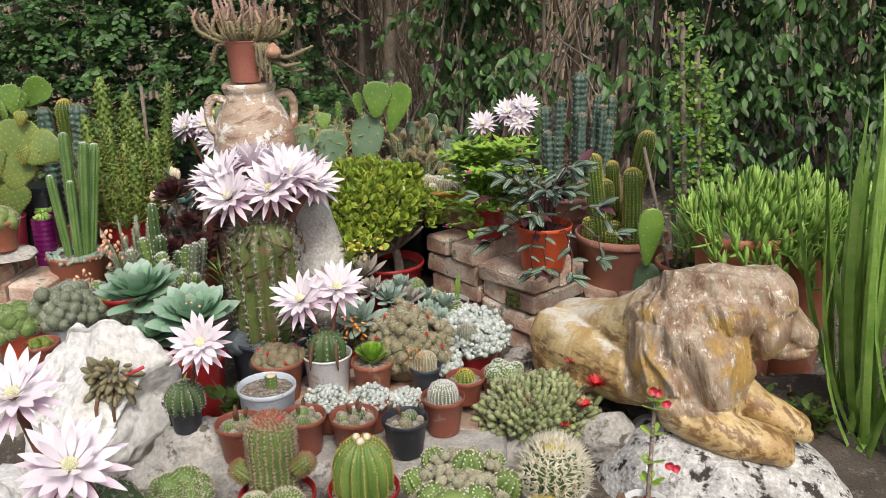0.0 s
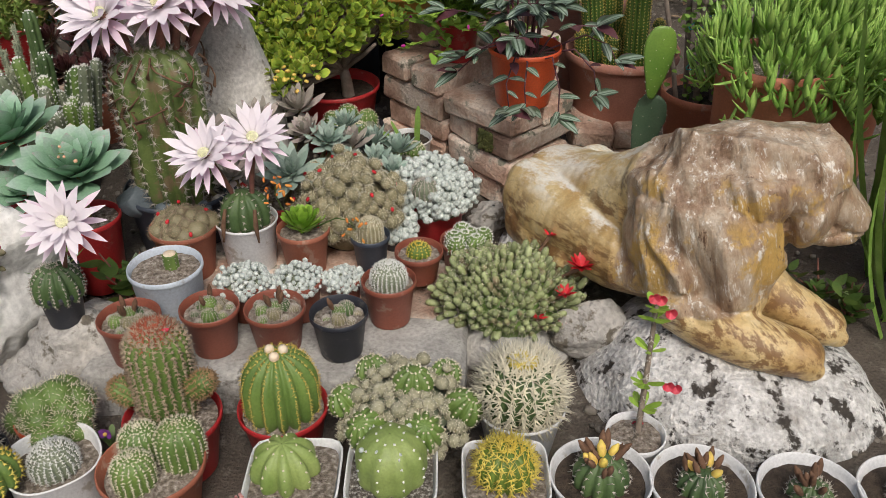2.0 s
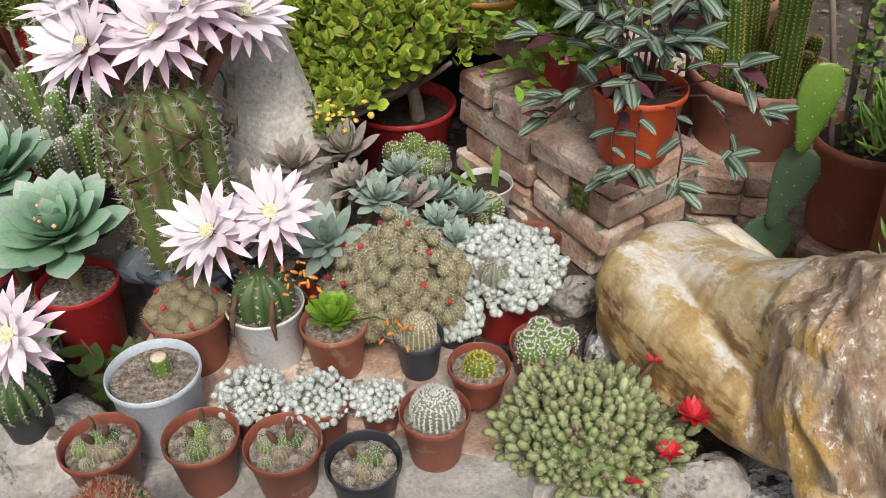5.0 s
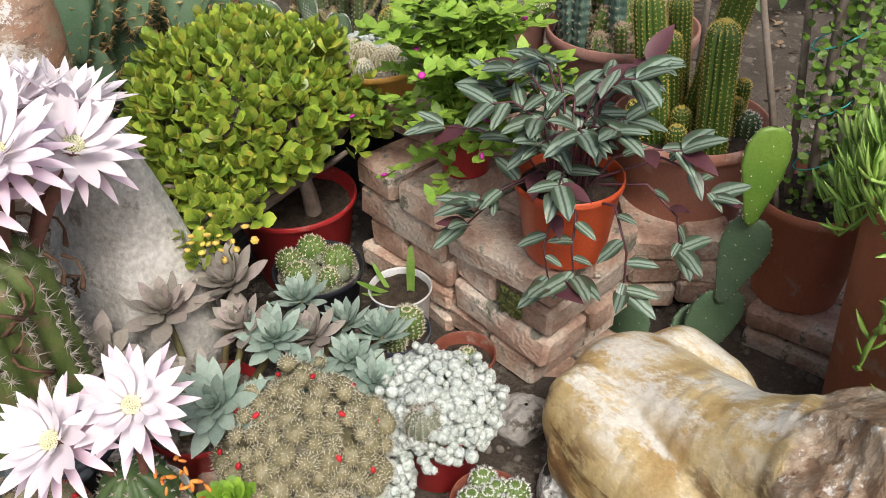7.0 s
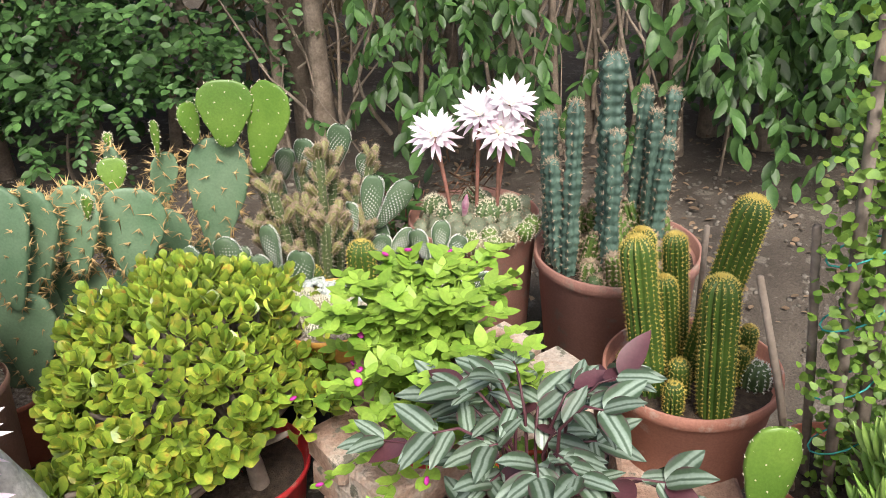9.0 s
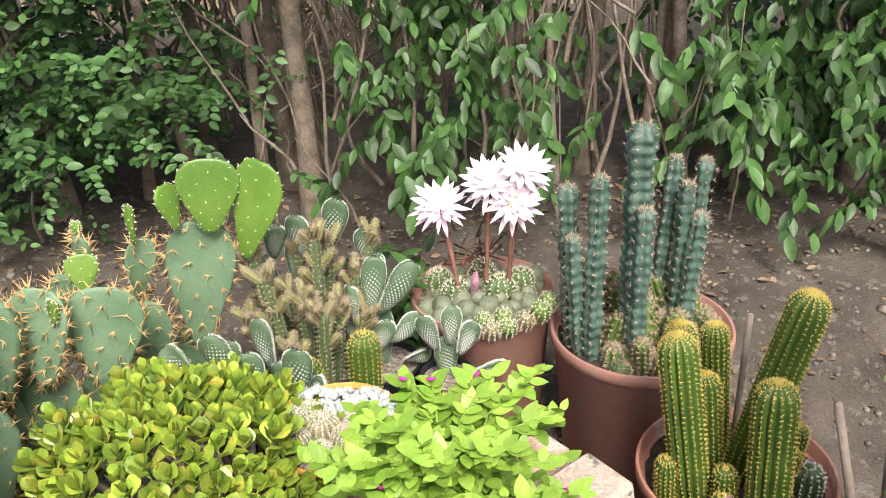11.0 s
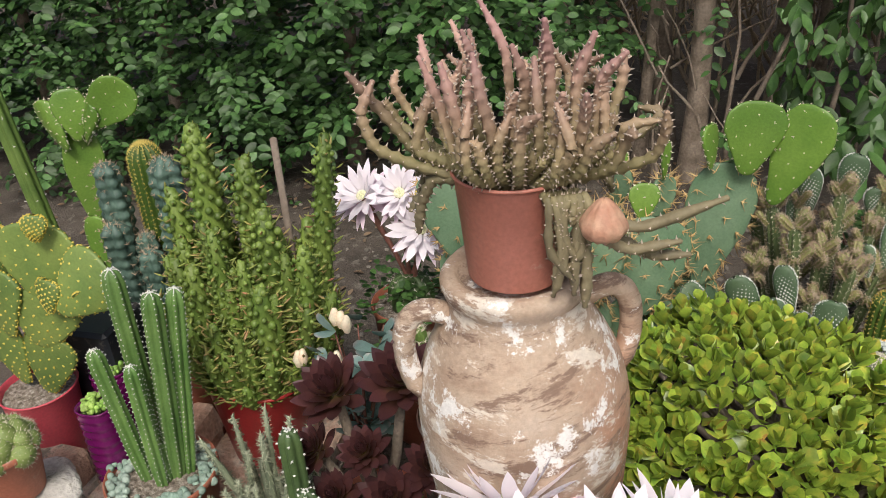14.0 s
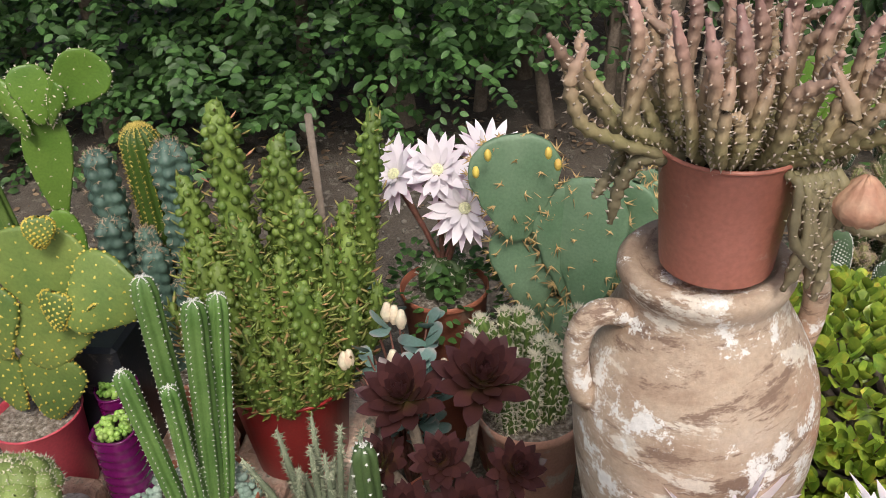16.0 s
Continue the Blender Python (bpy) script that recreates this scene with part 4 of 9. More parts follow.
def lion():
    """One mesh: overlapping rounded masses, fused, then folded and seamed."""
    geo = Geo()
    v, f = ball(28, 20)

    def mass(c, r, yaw=0.0, pitch=0.0):
        m = np.array(Euler((0, radians(pitch), radians(yaw))).to_matrix())
        geo.add((v * np.array(r)) @ m.T + np.array(c), f)

    def chain(pts, n):
        """Masses in between the given (x, y, z, radius across, radius in height)."""
        p = np.array(pts)
        k = np.linspace(0, len(p) - 1, n)
        q = np.stack([np.interp(k, range(len(p)), p[:, c]) for c in range(5)], -1)
        d = np.gradient(q[:, :2], axis=0)
        for (x, y, z, r, h), e in zip(q, d):
            mass((x, y, z), (r * 0.9, r, h), math.degrees(math.atan2(e[1], e[0])))

    # trunk from the rump to the shoulders
    chain([(0.405, 2.445, 0.215, 0.115, 0.105), (0.455, 2.35, 0.24, 0.112, 0.11), (0.515, 2.235, 0.28, 0.105, 0.125), (0.58, 2.15, 0.33, 0.115, 0.145), (0.66, 2.09, 0.38, 0.125, 0.165), (0.73, 2.07, 0.40, 0.115, 0.155)], 24)
    # near haunch with its thigh, far haunch
    chain([(0.325, 2.405, 0.21, 0.070, 0.10), (0.365, 2.315, 0.215, 0.075, 0.102), (0.43, 2.215, 0.225, 0.075, 0.10), (0.495, 2.115, 0.235, 0.07, 0.085), (0.545, 2.05, 0.235, 0.055, 0.06)], 20)
    chain([(0.31, 2.36, 0.175, 0.05, 0.07), (0.345, 2.29, 0.165, 0.05, 0.06), (0.41, 2.18, 0.175, 0.05, 0.05)], 10)
    chain([(0.485, 2.490, 0.210, 0.08, 0.095), (0.535, 2.435, 0.208, 0.07, 0.088), (0.56, 2.37, 0.205, 0.05, 0.075)], 10)
    # mane over the shoulders
    chain([(0.575, 2.11, 0.385, 0.095, 0.105), (0.64, 2.07, 0.435, 0.115, 0.11), (0.71, 2.05, 0.46, 0.12, 0.105), (0.775, 2.045, 0.46, 0.105, 0.10)], 16)
    # drape of the mane over the near flank, chest
    chain([(0.555, 2.055, 0.32, 0.075, 0.115), (0.61, 2.00, 0.31, 0.075, 0.15), (0.665, 1.98, 0.305, 0.075, 0.165), (0.715, 1.985, 0.30, 0.07, 0.165)], 16)
    chain([(0.66, 2.05, 0.27, 0.09, 0.14), (0.735, 2.04, 0.27, 0.07, 0.13)], 6)
    # head: skull, cheek, muzzle, jaw, brow, nose
    mass((0.822, 2.045, 0.455), (0.072, 0.08, 0.098), 0, 20)
    mass((0.815, 2.00, 0.405), (0.055, 0.05, 0.075), 0, 10)
    chain([(0.855, 2.047, 0.425, 0.058, 0.062), (0.895, 2.047, 0.395, 0.05, 0.045), (0.922, 2.047, 0.378, 0.042, 0.034)], 9)
    chain([(0.84, 2.045, 0.355, 0.055, 0.035), (0.885, 2.045, 0.337, 0.045, 0.024), (0.913, 2.046, 0.334, 0.038, 0.018)], 9)
    mass((0.938, 2.047, 0.378), (0.018, 0.032, 0.022))
    mass((0.915, 2.047, 0.352), (0.032, 0.040, 0.022))
    mass((0.865, 2.01, 0.472), (0.022, 0.03, 0.016), 20, 45)
    mass((0.93, 2.025, 0.36), (0.022, 0.022, 0.02))
    # forelegs and paws
    chain([(0.60, 1.965, 0.215, 0.055, 0.065), (0.66, 1.935, 0.185, 0.06, 0.055), (0.735, 1.91, 0.165, 0.06, 0.052), (0.80, 1.893, 0.155, 0.056, 0.047), (0.822, 1.888, 0.152, 0.052, 0.042)], 20)
    chain([(0.75, 2.05, 0.22, 0.06, 0.08), (0.81, 2.015, 0.19, 0.05, 0.055), (0.865, 1.985, 0.172, 0.047, 0.045), (0.897, 1.967, 0.162, 0.043, 0.040)], 14)
    for k in range(4):
        mass((0.838 - 0.004 * abs(k - 1.5), 1.853 + 0.021 * k, 0.143), (0.03, 0.0125, 0.028), -18)
    for k in range(3):
        mass((0.912, 1.944 + 0.021 * k, 0.152), (0.026, 0.0115, 0.025), -25)
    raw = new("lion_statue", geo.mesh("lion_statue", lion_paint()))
    rm = raw.modifiers.new("fuse", "REMESH")
    rm.mode, rm.voxel_size, rm.use_smooth_shade = "VOXEL", 0.0042, True
    sm = raw.modifiers.new("soften", "SMOOTH")
    sm.factor, sm.iterations = 0.5, 8
    bpy.context.view_layer.update()
    me = bpy.data.meshes.new_from_object(raw.evaluated_get(bpy.context.evaluated_depsgraph_get()))
    n = len(me.vertices)
    co, nm = np.zeros(n * 3), np.zeros(n * 3)
    me.vertices.foreach_get("co", co)
    me.vertices.foreach_get("normal", nm)
    co, nm = co.reshape(-1, 3), nm.reshape(-1, 3)
    x, y, z = co.T
    warp = np.array([noise.noise(Vector(p * 8.0)) for p in co])
    along = 0.80 * x - 0.60 * y
    across = 0.60 * x + 0.80 * y
    # where the mane lies: from the waist forward, above the forelegs, ending at the face
    mane = smooth((along + 0.862 + 0.10 * (z - 0.3) + 0.012 * warp) / 0.03) * smooth((z - 0.195 - 0.15 * (x - 0.6)) / 0.045) * (1 - smooth((x - 0.815 - 0.25 * (z - 0.45)) / 0.035))
    top = smooth((nm[:, 2] - 0.25) / 0.35)
    # hanging folds on the flank, long locks along the back
    hang = np.array([1 - 2 * abs(noise.noise(Vector((p[0] * 12 + 0.8 * w + 2.5 * p[2], p[1] * 5, p[2] * 2.8 + 7)))) for p, w in zip(co, warp)])
    lock = np.array([1 - 2 * abs(noise.noise(Vector((c * 12 + 0.7 * w, a * 3.6, p[2] * 5)))) for p, w, a, c in zip(co, warp, along, across)])
    small = np.array([1 - 2 * abs(noise.noise(Vector((p[0] * 30 + 1.2 * w + 5 * p[2], p[1] * 20, p[2] * 7)))) for p, w in zip(co, warp)])
    fold = hang * (1 - top) + lock * top
    pits = np.array([noise.fractal(Vector(p * 26.0), 1.0, 2.0, 3) for p in co])
    # the mould's seam along the spine
    seam = np.array([(0.262, 2.43), (0.36, 2.365), (0.45, 2.25), (0.535, 2.11), (0.62, 2.01), (0.72, 1.972), (0.80, 1.972)])
    dist = np.full(n, 9.0)
    for a, b in zip(seam[:-1], seam[1:]):
        k = np.clip(((co[:, :2] - a) @ (b - a)) / ((b - a) @ (b - a)), 0, 1)
        dist = np.minimum(dist, np.linalg.norm(co[:, :2] - a - k[:, None] * (b - a), axis=1))
    ridge = np.exp(-(dist / 0.0035) ** 2) * (nm[:, 2] > 0.15) * (z > 0.25)
    collar = np.exp(-((along + 0.862 + 0.10 * (z - 0.3)) / 0.012) ** 2) * (z > 0.2)
    mouth = np.exp(-((z - 0.352 - 0.05 * (x - 0.9)) / 0.0045) ** 2) * (x > 0.862)
    eye = np.exp(-(((x - 0.862) / 0.014) ** 2 + ((z - 0.452) / 0.008) ** 2 + ((y - 1.985) / 0.03) ** 2))
    lift = mane * (0.027 * (fold - 0.55) + 0.006 * (small - 0.5)) + 0.0012 * pits + 0.0022 * ridge + 0.004 * collar - 0.006 * mouth - 0.007 * eye
    me.vertices.foreach_set("co", (co + nm * lift[:, None]).ravel())
    # masks by facing: brown streaks on the sides, wear and painted sheen on top
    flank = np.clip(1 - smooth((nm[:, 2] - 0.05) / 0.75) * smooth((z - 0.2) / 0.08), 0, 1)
    worn_sheen = smooth((nm[:, 2] - 0.45) / 0.4) * smooth((z - 0.24) / 0.05)
    for name, value in (("mane", np.maximum(mane, 1.0 * smooth((x - 0.79) / 0.03) * smooth((z - 0.30) / 0.02))), ("flank", flank), ("worn_sheen", worn_sheen)):
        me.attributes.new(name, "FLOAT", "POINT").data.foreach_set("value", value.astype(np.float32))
    me.update()
    bpy.data.objects.remove(raw)
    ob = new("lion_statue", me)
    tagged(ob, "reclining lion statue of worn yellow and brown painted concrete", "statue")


lion()


def amphora():
    jar = thing("amphora", (-0.588, 2.69, 0.016), "large two-handled clay jar with flaking whitish paint", "jar")
    prof = [(0.001, 0.30), (0.072, 0.30), (0.088, 0.38), (0.104, 0.48), (0.118, 0.60), (0.126, 0.68), (0.1285, 0.735), (0.125, 0.775), (0.115, 0.81), (0.101, 0.838), (0.089, 0.86), (0.080, 0.878), (0.076, 0.892), (0.079, 0.900), (0.0845, 0.909), (0.084, 0.920), (0.077, 0.927), (0.067, 0.926), (0.060, 0.920), (0.001, 0.919)]
    paint = jar_paint()
    k = np.linspace(0, len(prof) - 1, 70)
    pr = np.stack([np.interp(k, range(len(prof)), [p[0] for p in prof]), np.interp(k, range(len(prof)), [p[1] for p in prof])], -1)
    pr[4:52, 0] = np.convolve(np.pad(pr[:, 0], 3, "edge"), np.ones(7) / 7, "valid")[4:52]
    part("body", lathe(Geo(), pr, 64, wob=0.0012), paint, jar)
    for s in (-1, 1):
        t = np.linspace(0, 1, 16)
        a = np.pi * (1.05 - 1.2 * t)
        x = s * (0.072 + 0.036 * np.clip(np.sin(np.pi * t) ** 0.6, 0, 1) + 0.042 * t)
        z = 0.872 + 0.02 * np.sin(np.pi * t ** 0.7) - 0.10 * t ** 2.0
        part("handle", tube(Geo(), np.stack([x, 0 * t, z], -1), 0.0135, 12), paint, jar)
    jar.matrix_basis = pose(-0.588, 2.69, 0.030, 0, -1.5, 22)
    ped = new("plinth", Geo().add(ball(24, 14)[0] * np.array([0.13, 0.12, 0.16]), ball(24, 14)[1]).mesh("plinth", STONE))
    ped.matrix_basis = pose(-0.588, 2.69, 0.20)
    tagged(ped, "rough stone under the clay jar", "stone")


amphora()


# ---- pots ----
def pot(parent, r, h, material, base=0.72, square=0.0, soil=SOIL, lip=0.014, fill=0.014, seg=40, name="pot"):
    """A pot with wall thickness and rim, and the soil in it."""
    rb, w = r * base, max(0.0025, 0.035 * r)
    at = lambda z: rb + (r - w - rb) * z / h
    prof = [(0.001, 0.0), (rb, 0.0), (rb + w * 0.3, 0.003), (at(h - lip), h - lip), (r, h - lip + 0.001), (r + w * 0.2, h - lip / 2), (r, h), (r - w, h), (r - 1.6 * w, h - lip), (at(h - 0.03) - 1.4 * w, h - 0.03), (at(h - 0.034) * 0.9, h - 0.034)]
    ob = part(name, lathe(Geo(), prof, seg, square=square), material, parent)
    mod = ob.modifiers.new("edge", "BEVEL")
    mod.width, mod.segments, mod.limit_method, mod.angle_limit = 0.0012, 1, "ANGLE", radians(40)
    rs = at(h - fill) - 1.2 * w
    k = np.linspace(0.02, 1, 9)
    geo = Geo()
    sp = np.stack([rs * k, h - fill + 0.005 * (1 - k)], -1)
    lathe(geo, sp[::-1], seg, square=square)
    geo.v[-1][:, 2] += RNG.normal(size=len(geo.v[-1])) * 0.0012
    part("soil", geo, soil, parent)
    return h - fill


def potted(name, at, r, h, material, label, category="potted cactus", group="", **kw):
    t = thing(name, at, label, category, group, turn=kw.pop("turn", float(RNG.uniform(0, 360))))
    return t, pot(t, r, h, material, **kw)


# ---- cacti ----
def stem_profile(r, h, round_top=0.9, foot=0.75, n=18, belly=0.25):
    """A globe (h near 2r) or a column."""
    t = np.linspace(0, 1, n)
    top = min(1.0, r * round_top / h)
    z = h * t
    rad = np.where(z > h - r * round_top, r * np.sqrt(np.clip(1 - ((z - (h - r * round_top)) / (r * round_top)) ** 2, 0, 1)), r)
    rad = rad * (foot + (1 - foot) * np.clip(np.sin(np.clip(t / belly, 0, 1) * np.pi / 2), 0, 1))
    z = np.sort(np.concatenate([z, [h - r * round_top * 0.35, h - r * round_top * 0.12, h - r * round_top * 0.03]]))
    rad = np.interp(z, h * t, rad)
    d = np.clip((z - (h - r * round_top)) / (r * round_top), 0, 1)
    rad = np.where(z > h - r * round_top, r * np.sqrt(np.clip(1 - d * d, 0.0004, 1)), rad)
    return np.stack([rad, z], -1)


def spine_set(prof, ribs, depth, per_rib, count, length, width, spread=1.0, at=(0, 0, 0), zlo=0.05, twist=0.0, up=0.15, shift=0.0):
    """Clusters of spines along the crests."""
    h = prof[-1, 1]
    P, D = [], []
    rr, zz = prof[:, 0], prof[:, 1]
    for k in range(ribs):
        for j in range(per_rib):
            t = zlo + (1 - zlo) * (j + 0.5 + 0.5 * (k % 2) * shift) / per_rib
            s = np.interp(t, np.linspace(0, 1, len(zz)), np.arange(len(zz)))
            r, z = np.interp(s, np.arange(len(zz)), rr), np.interp(s, np.arange(len(zz)), zz)
            r2, z2 = np.interp(s + 0.7, np.arange(len(zz)), rr), np.interp(s + 0.7, np.arange(len(zz)), zz)
            a = 2 * np.pi * k / ribs - twist * z
            c, q = np.cos(a), np.sin(a)
            tr, tz = r2 - r, z2 - z
            ln = math.hypot(tr, tz) + 1e-9
            nrm = np.array([c * tz / ln, q * tz / ln, -tr / ln + up])
            p = np.array([r * c, r * q, z]) + np.array(at)
            for _ in range(count):
                P.append(p), D.append(nrm + spread * RNG.normal(size=3) * 0.6)
    n = len(P)
    return spikes(Geo(), np.array(P), np.array(D), length * RNG.uniform(0.6, 1.2, n), width)


def cactus(parent, r, h, ribs, depth, skin, spine, at=(0, 0, 0), per_rib=9, count=6, length=0.012, width=0.0005, spread=1.0, lean=(0, 0), name="stem", round_top=0.9, foot=0.75, sharp=0.7, twist=0.0, shift=0.0, zlo=0.05):
    prof = stem_profile(r, h, round_top, foot)
    m = Matrix.Translation(at) @ Euler((radians(lean[1]), radians(lean[0]), 0)).to_matrix().to_4x4() @ Matrix.Rotation(float(RNG.uniform(0, 6)), 4, "Z")
    st = part(name, lathe(Geo(), prof, ribs * 6 if ribs < 18 else ribs * 4, ribs, depth, sharp=sharp, twist=twist), skin, parent, m=m)
    part("spines", spine_set(prof, ribs, depth, per_rib, count, length, width, spread, twist=twist, shift=shift, zlo=zlo), spine, st, kind="stuff")
    return st


PETALS = [Geo().add(*blade(0.072, w, 0.0006, 8, 1.3, b, 0.2, 0.35, 1.12)).mesh("petal", m) for b, w, m in ((-0.22, 0.0135, PETALP), (0.02, 0.019, PETAL), (0.18, 0.018, PETAL))]


def bloom(parent, base, tip, size=1.0, up=None, stout=1.0):
    """A long-tubed white-pink flower with pointed petals, from base to tip."""
    base, tip = np.array(base, float), np.array(tip, float)
    fl = part("flower", tube(Geo(), [base, base * 0.6 + tip * 0.4 + np.array([0, 0, 0.006]), base * 0.25 + tip * 0.75, tip], [0.0055 * size * stout, 0.006 * size * stout, 0.008 * size * stout, 0.009 * size], 9), TUBE, parent)
    d = tip - (base * 0.45 + tip * 0.55)
    d = d / np.linalg.norm(d) if up is None else np.array(up, float) / np.linalg.norm(up)
    a0 = np.cross(d, [0.3, 0.2, 0.9])
    a0 /= np.linalg.norm(a0)
    a1 = np.cross(d, a0)
    for ring, (n, open_, sc, back) in enumerate(((10, 0.46, 0.80, 0.0), (15, 0.10, 1.06, 0.006), (15, -0.30, 1.06, 0.013))):
        ang = np.arange(n) * 2 * np.pi / n + ring * 0.3 + RNG.normal(size=n) * 0.06
        out = np.cos(ang)[:, None] * a0 + np.sin(ang)[:, None] * a1
        dirs = out + d * (0.45 + open_ + RNG.normal(size=n)[:, None] * 0.07)
        pieces("petal", PETALS[2 - ring], fl, mats4(tip - d * back * size + out * 0.008 * size, turns(dirs, d), sc * size * RNG.uniform(0.9, 1.1, n)))
    g = Geo()
    n = 80
    s = unit(n, 0.25, 1.0)
    dirs = s[:, :1] * a0 + s[:, 1:2] * a1 + s[:, 2:] * d
    spikes(g, np.repeat(tip[None], n, 0), dirs, 0.012 * size, 0.0006)
    v, f = ball(7, 5)
    scatter(g, v, f, tip + dirs * 0.012 * size, turns(dirs), 0.0017)
    part("stamens", g, STAMEN, fl)
    return fl


def heads(parent, n, R, H, at, size, skin, spine, ribs=0, name="heads", per=26, slen=0.006, swid=0.0004, squash=0.9, zlo=0.05, sides=9, fill=0.85):
    """A mound of many small round heads, with its spines."""
    dirs = unit(n, zlo, 1.0)
    dirs[:, 2] = np.clip(dirs[:, 2], 0, 1)
    c = dirs * np.array([R, R, H]) * fill * (1 + 0.10 * RNG.normal(size=(n, 1))) + np.array(at)
    sz = size * RNG.uniform(0.65, 1.3, n)
    v, f = ball(sides, 6)
    fr = turns(np.cross(dirs, RNG.normal(size=(n, 3))), dirs)
    if n <= 60 and size >= 0.012:
        ob = parent
        pieces("head", Geo().add(v * np.array([1, 1, squash]), f).mesh("head", skin), parent, mats4(c, fr, sz))
    else:
        ob = part(name, scatter(Geo(), v * np.array([1, 1, squash]), f, c, fr, sz), skin, parent, kind="stuff")
    if spine:
        q = unit(per, -0.2, 1.0)
        D = np.einsum("nij,kj->nki", fr, q)
        P = c[:, None] + D * sz[:, None, None] * 0.96
        D = D + 0.5 * RNG.normal(size=D.shape)
        part("spines", spikes(Geo(), P.reshape(-1, 3), D.reshape(-1, 3), slen * RNG.uniform(0.6, 1.2, n * per), swid), spine, ob, kind="stuff")
    return ob


def core(parent, R, H, at, skin, k=0.85):
    v, f = ball(20, 12)
    part("cushion", Geo().add(v * np.array([R, R, H]) * k + np.array(at), f), skin, parent)


def rosette(parent, at, R, n, leaf_mesh, size0, tilt=(0, 0), open0=80, open1=8, name="leaf", dome=0.0):
    """Leaves spiralling from an upright heart to spread outer leaves. size0: the length of the mesh's leaf."""
    k = (np.arange(n) + 0.6) / n
    a = np.arange(n) * 2.39996
    el = np.radians(open0 + (open1 - open0) * k ** 0.8)
    d = np.stack([np.cos(a) * np.cos(el), np.sin(a) * np.cos(el), np.sin(el)], -1)
    d = d + 0.05 * RNG.normal(size=d.shape)
    m = np.array(Euler((radians(tilt[0]), radians(tilt[1]), 0)).to_matrix())
    p = np.stack([np.cos(a), np.sin(a), 0 * a], -1) * (0.06 * R * k)[:, None] + np.array([0, 0, 1]) * (dome * (1 - k))[:, None]
    up = np.array([0, 0, 1.0]) - 0.0 * d
    pieces(name, leaf_mesh, parent, mats4(p @ m.T + np.array(at), turns(d @ m.T, m @ np.array([0, 0, 1.0])), R / size0 * (0.45 + 0.55 * k ** 0.6)))


def broad(c):
    """Squares off the round outline of a pad a little."""
    q = np.clip(np.abs(c), 0, 0.995)
    return (1 - q ** 2.7) ** (1 / 2.7) / np.sqrt(1 - q * q)


def pad_geo(w, h, th=0.016):
    v, f = ball(32, 17)
    v = v[:, [0, 2, 1]]
    t = (v[:, 1] + 1) / 2
    wid = (0.42 + 0.58 * smooth(t / 0.8)) * broad(v[:, 1])
    face = np.sign(v[:, 2]) * np.abs(v[:, 2]) ** 0.45
    edge = 1 + 0.025 * np.cos(13 * np.arctan2(v[:, 1], v[:, 0])) * (np.abs(v[:, 2]) < 0.5)
    return np.stack([v[:, 0] * w / 2 * wid * edge, t * h, face * th / 2 * (0.6 + 0.4 * wid)], -1), f


def pad(parent, at, w, h, yaw, pitch, roll, skin, spine, slen=0.012, dots=46, per=4, th=0.018, swid=0.0008, rim=True):
    """A flat cactus pad standing on its narrow end at 'at', facing yaw, leaning back by pitch and sideways by roll."""
    v, f = pad_geo(w, h, th)
    bend = 0.010 * RNG.normal()
    v[:, 2] += bend * np.sin(v[:, 0] / w * 3 + 1) + 0.12 * th * np.sin(v[:, 1] / h * 5)
    base = np.array(Euler((radians(90 + pitch), 0, 0)).to_matrix())
    m = np.array(Euler((0, radians(roll), 0)).to_matrix()) @ base
    m = np.array(Euler((0, 0, radians(yaw))).to_matrix()) @ m
    mm = Matrix(m.tolist()).to_4x4()
    mm.translation = Vector(at)
    ob = part("pad", Geo().add(v, f), skin, parent, m=mm)
    u = unit(dots * 2, -0.97, 0.97)[:, [0, 2, 1]]
    if rim:
        a = np.linspace(0.35, 2 * np.pi - 0.35, 18) - np.pi / 2
        u = np.concatenate([u, np.stack([np.cos(a), np.sin(a), 0 * a], -1)])
    t = (u[:, 1] + 1) / 2
    wid = (0.42 + 0.58 * smooth(t / 0.8)) * broad(u[:, 1])
    p = np.stack([u[:, 0] * w / 2 * wid, t * h, u[:, 2] * th / 2 * (0.6 + 0.4 * wid)], -1)
    p[:, 2] += bend * np.sin(p[:, 0] / w * 3 + 1) + 0.12 * th * np.sin(p[:, 1] / h * 5)
    nrm = u * np.array([0.5, 0.5, 1.0])
    nrm[:, 2] = np.where(np.abs(u[:, 2]) > 0.25, np.sign(u[:, 2]), u[:, 2])
    P = np.repeat(p, per, 0)
    D = np.repeat(nrm, per, 0) + 0.55 * RNG.normal(size=(len(P), 3))
    part("spines", spikes(Geo(), P, D, slen * RNG.uniform(0.4, 1.2, len(P)), swid), spine, ob, kind="stuff")
    return ob, mm


# ---- front row ----
def grey_ball(parent, at, r, h, ribs=22, skin=G_GREY, spine=SP_WHITE, length=0.007, per=14, count=7, **kw):
    return cactus(parent, r, h, ribs, 0.10, skin, spine, at, per, count, length, 0.00045, 1.3, shift=1, **kw)


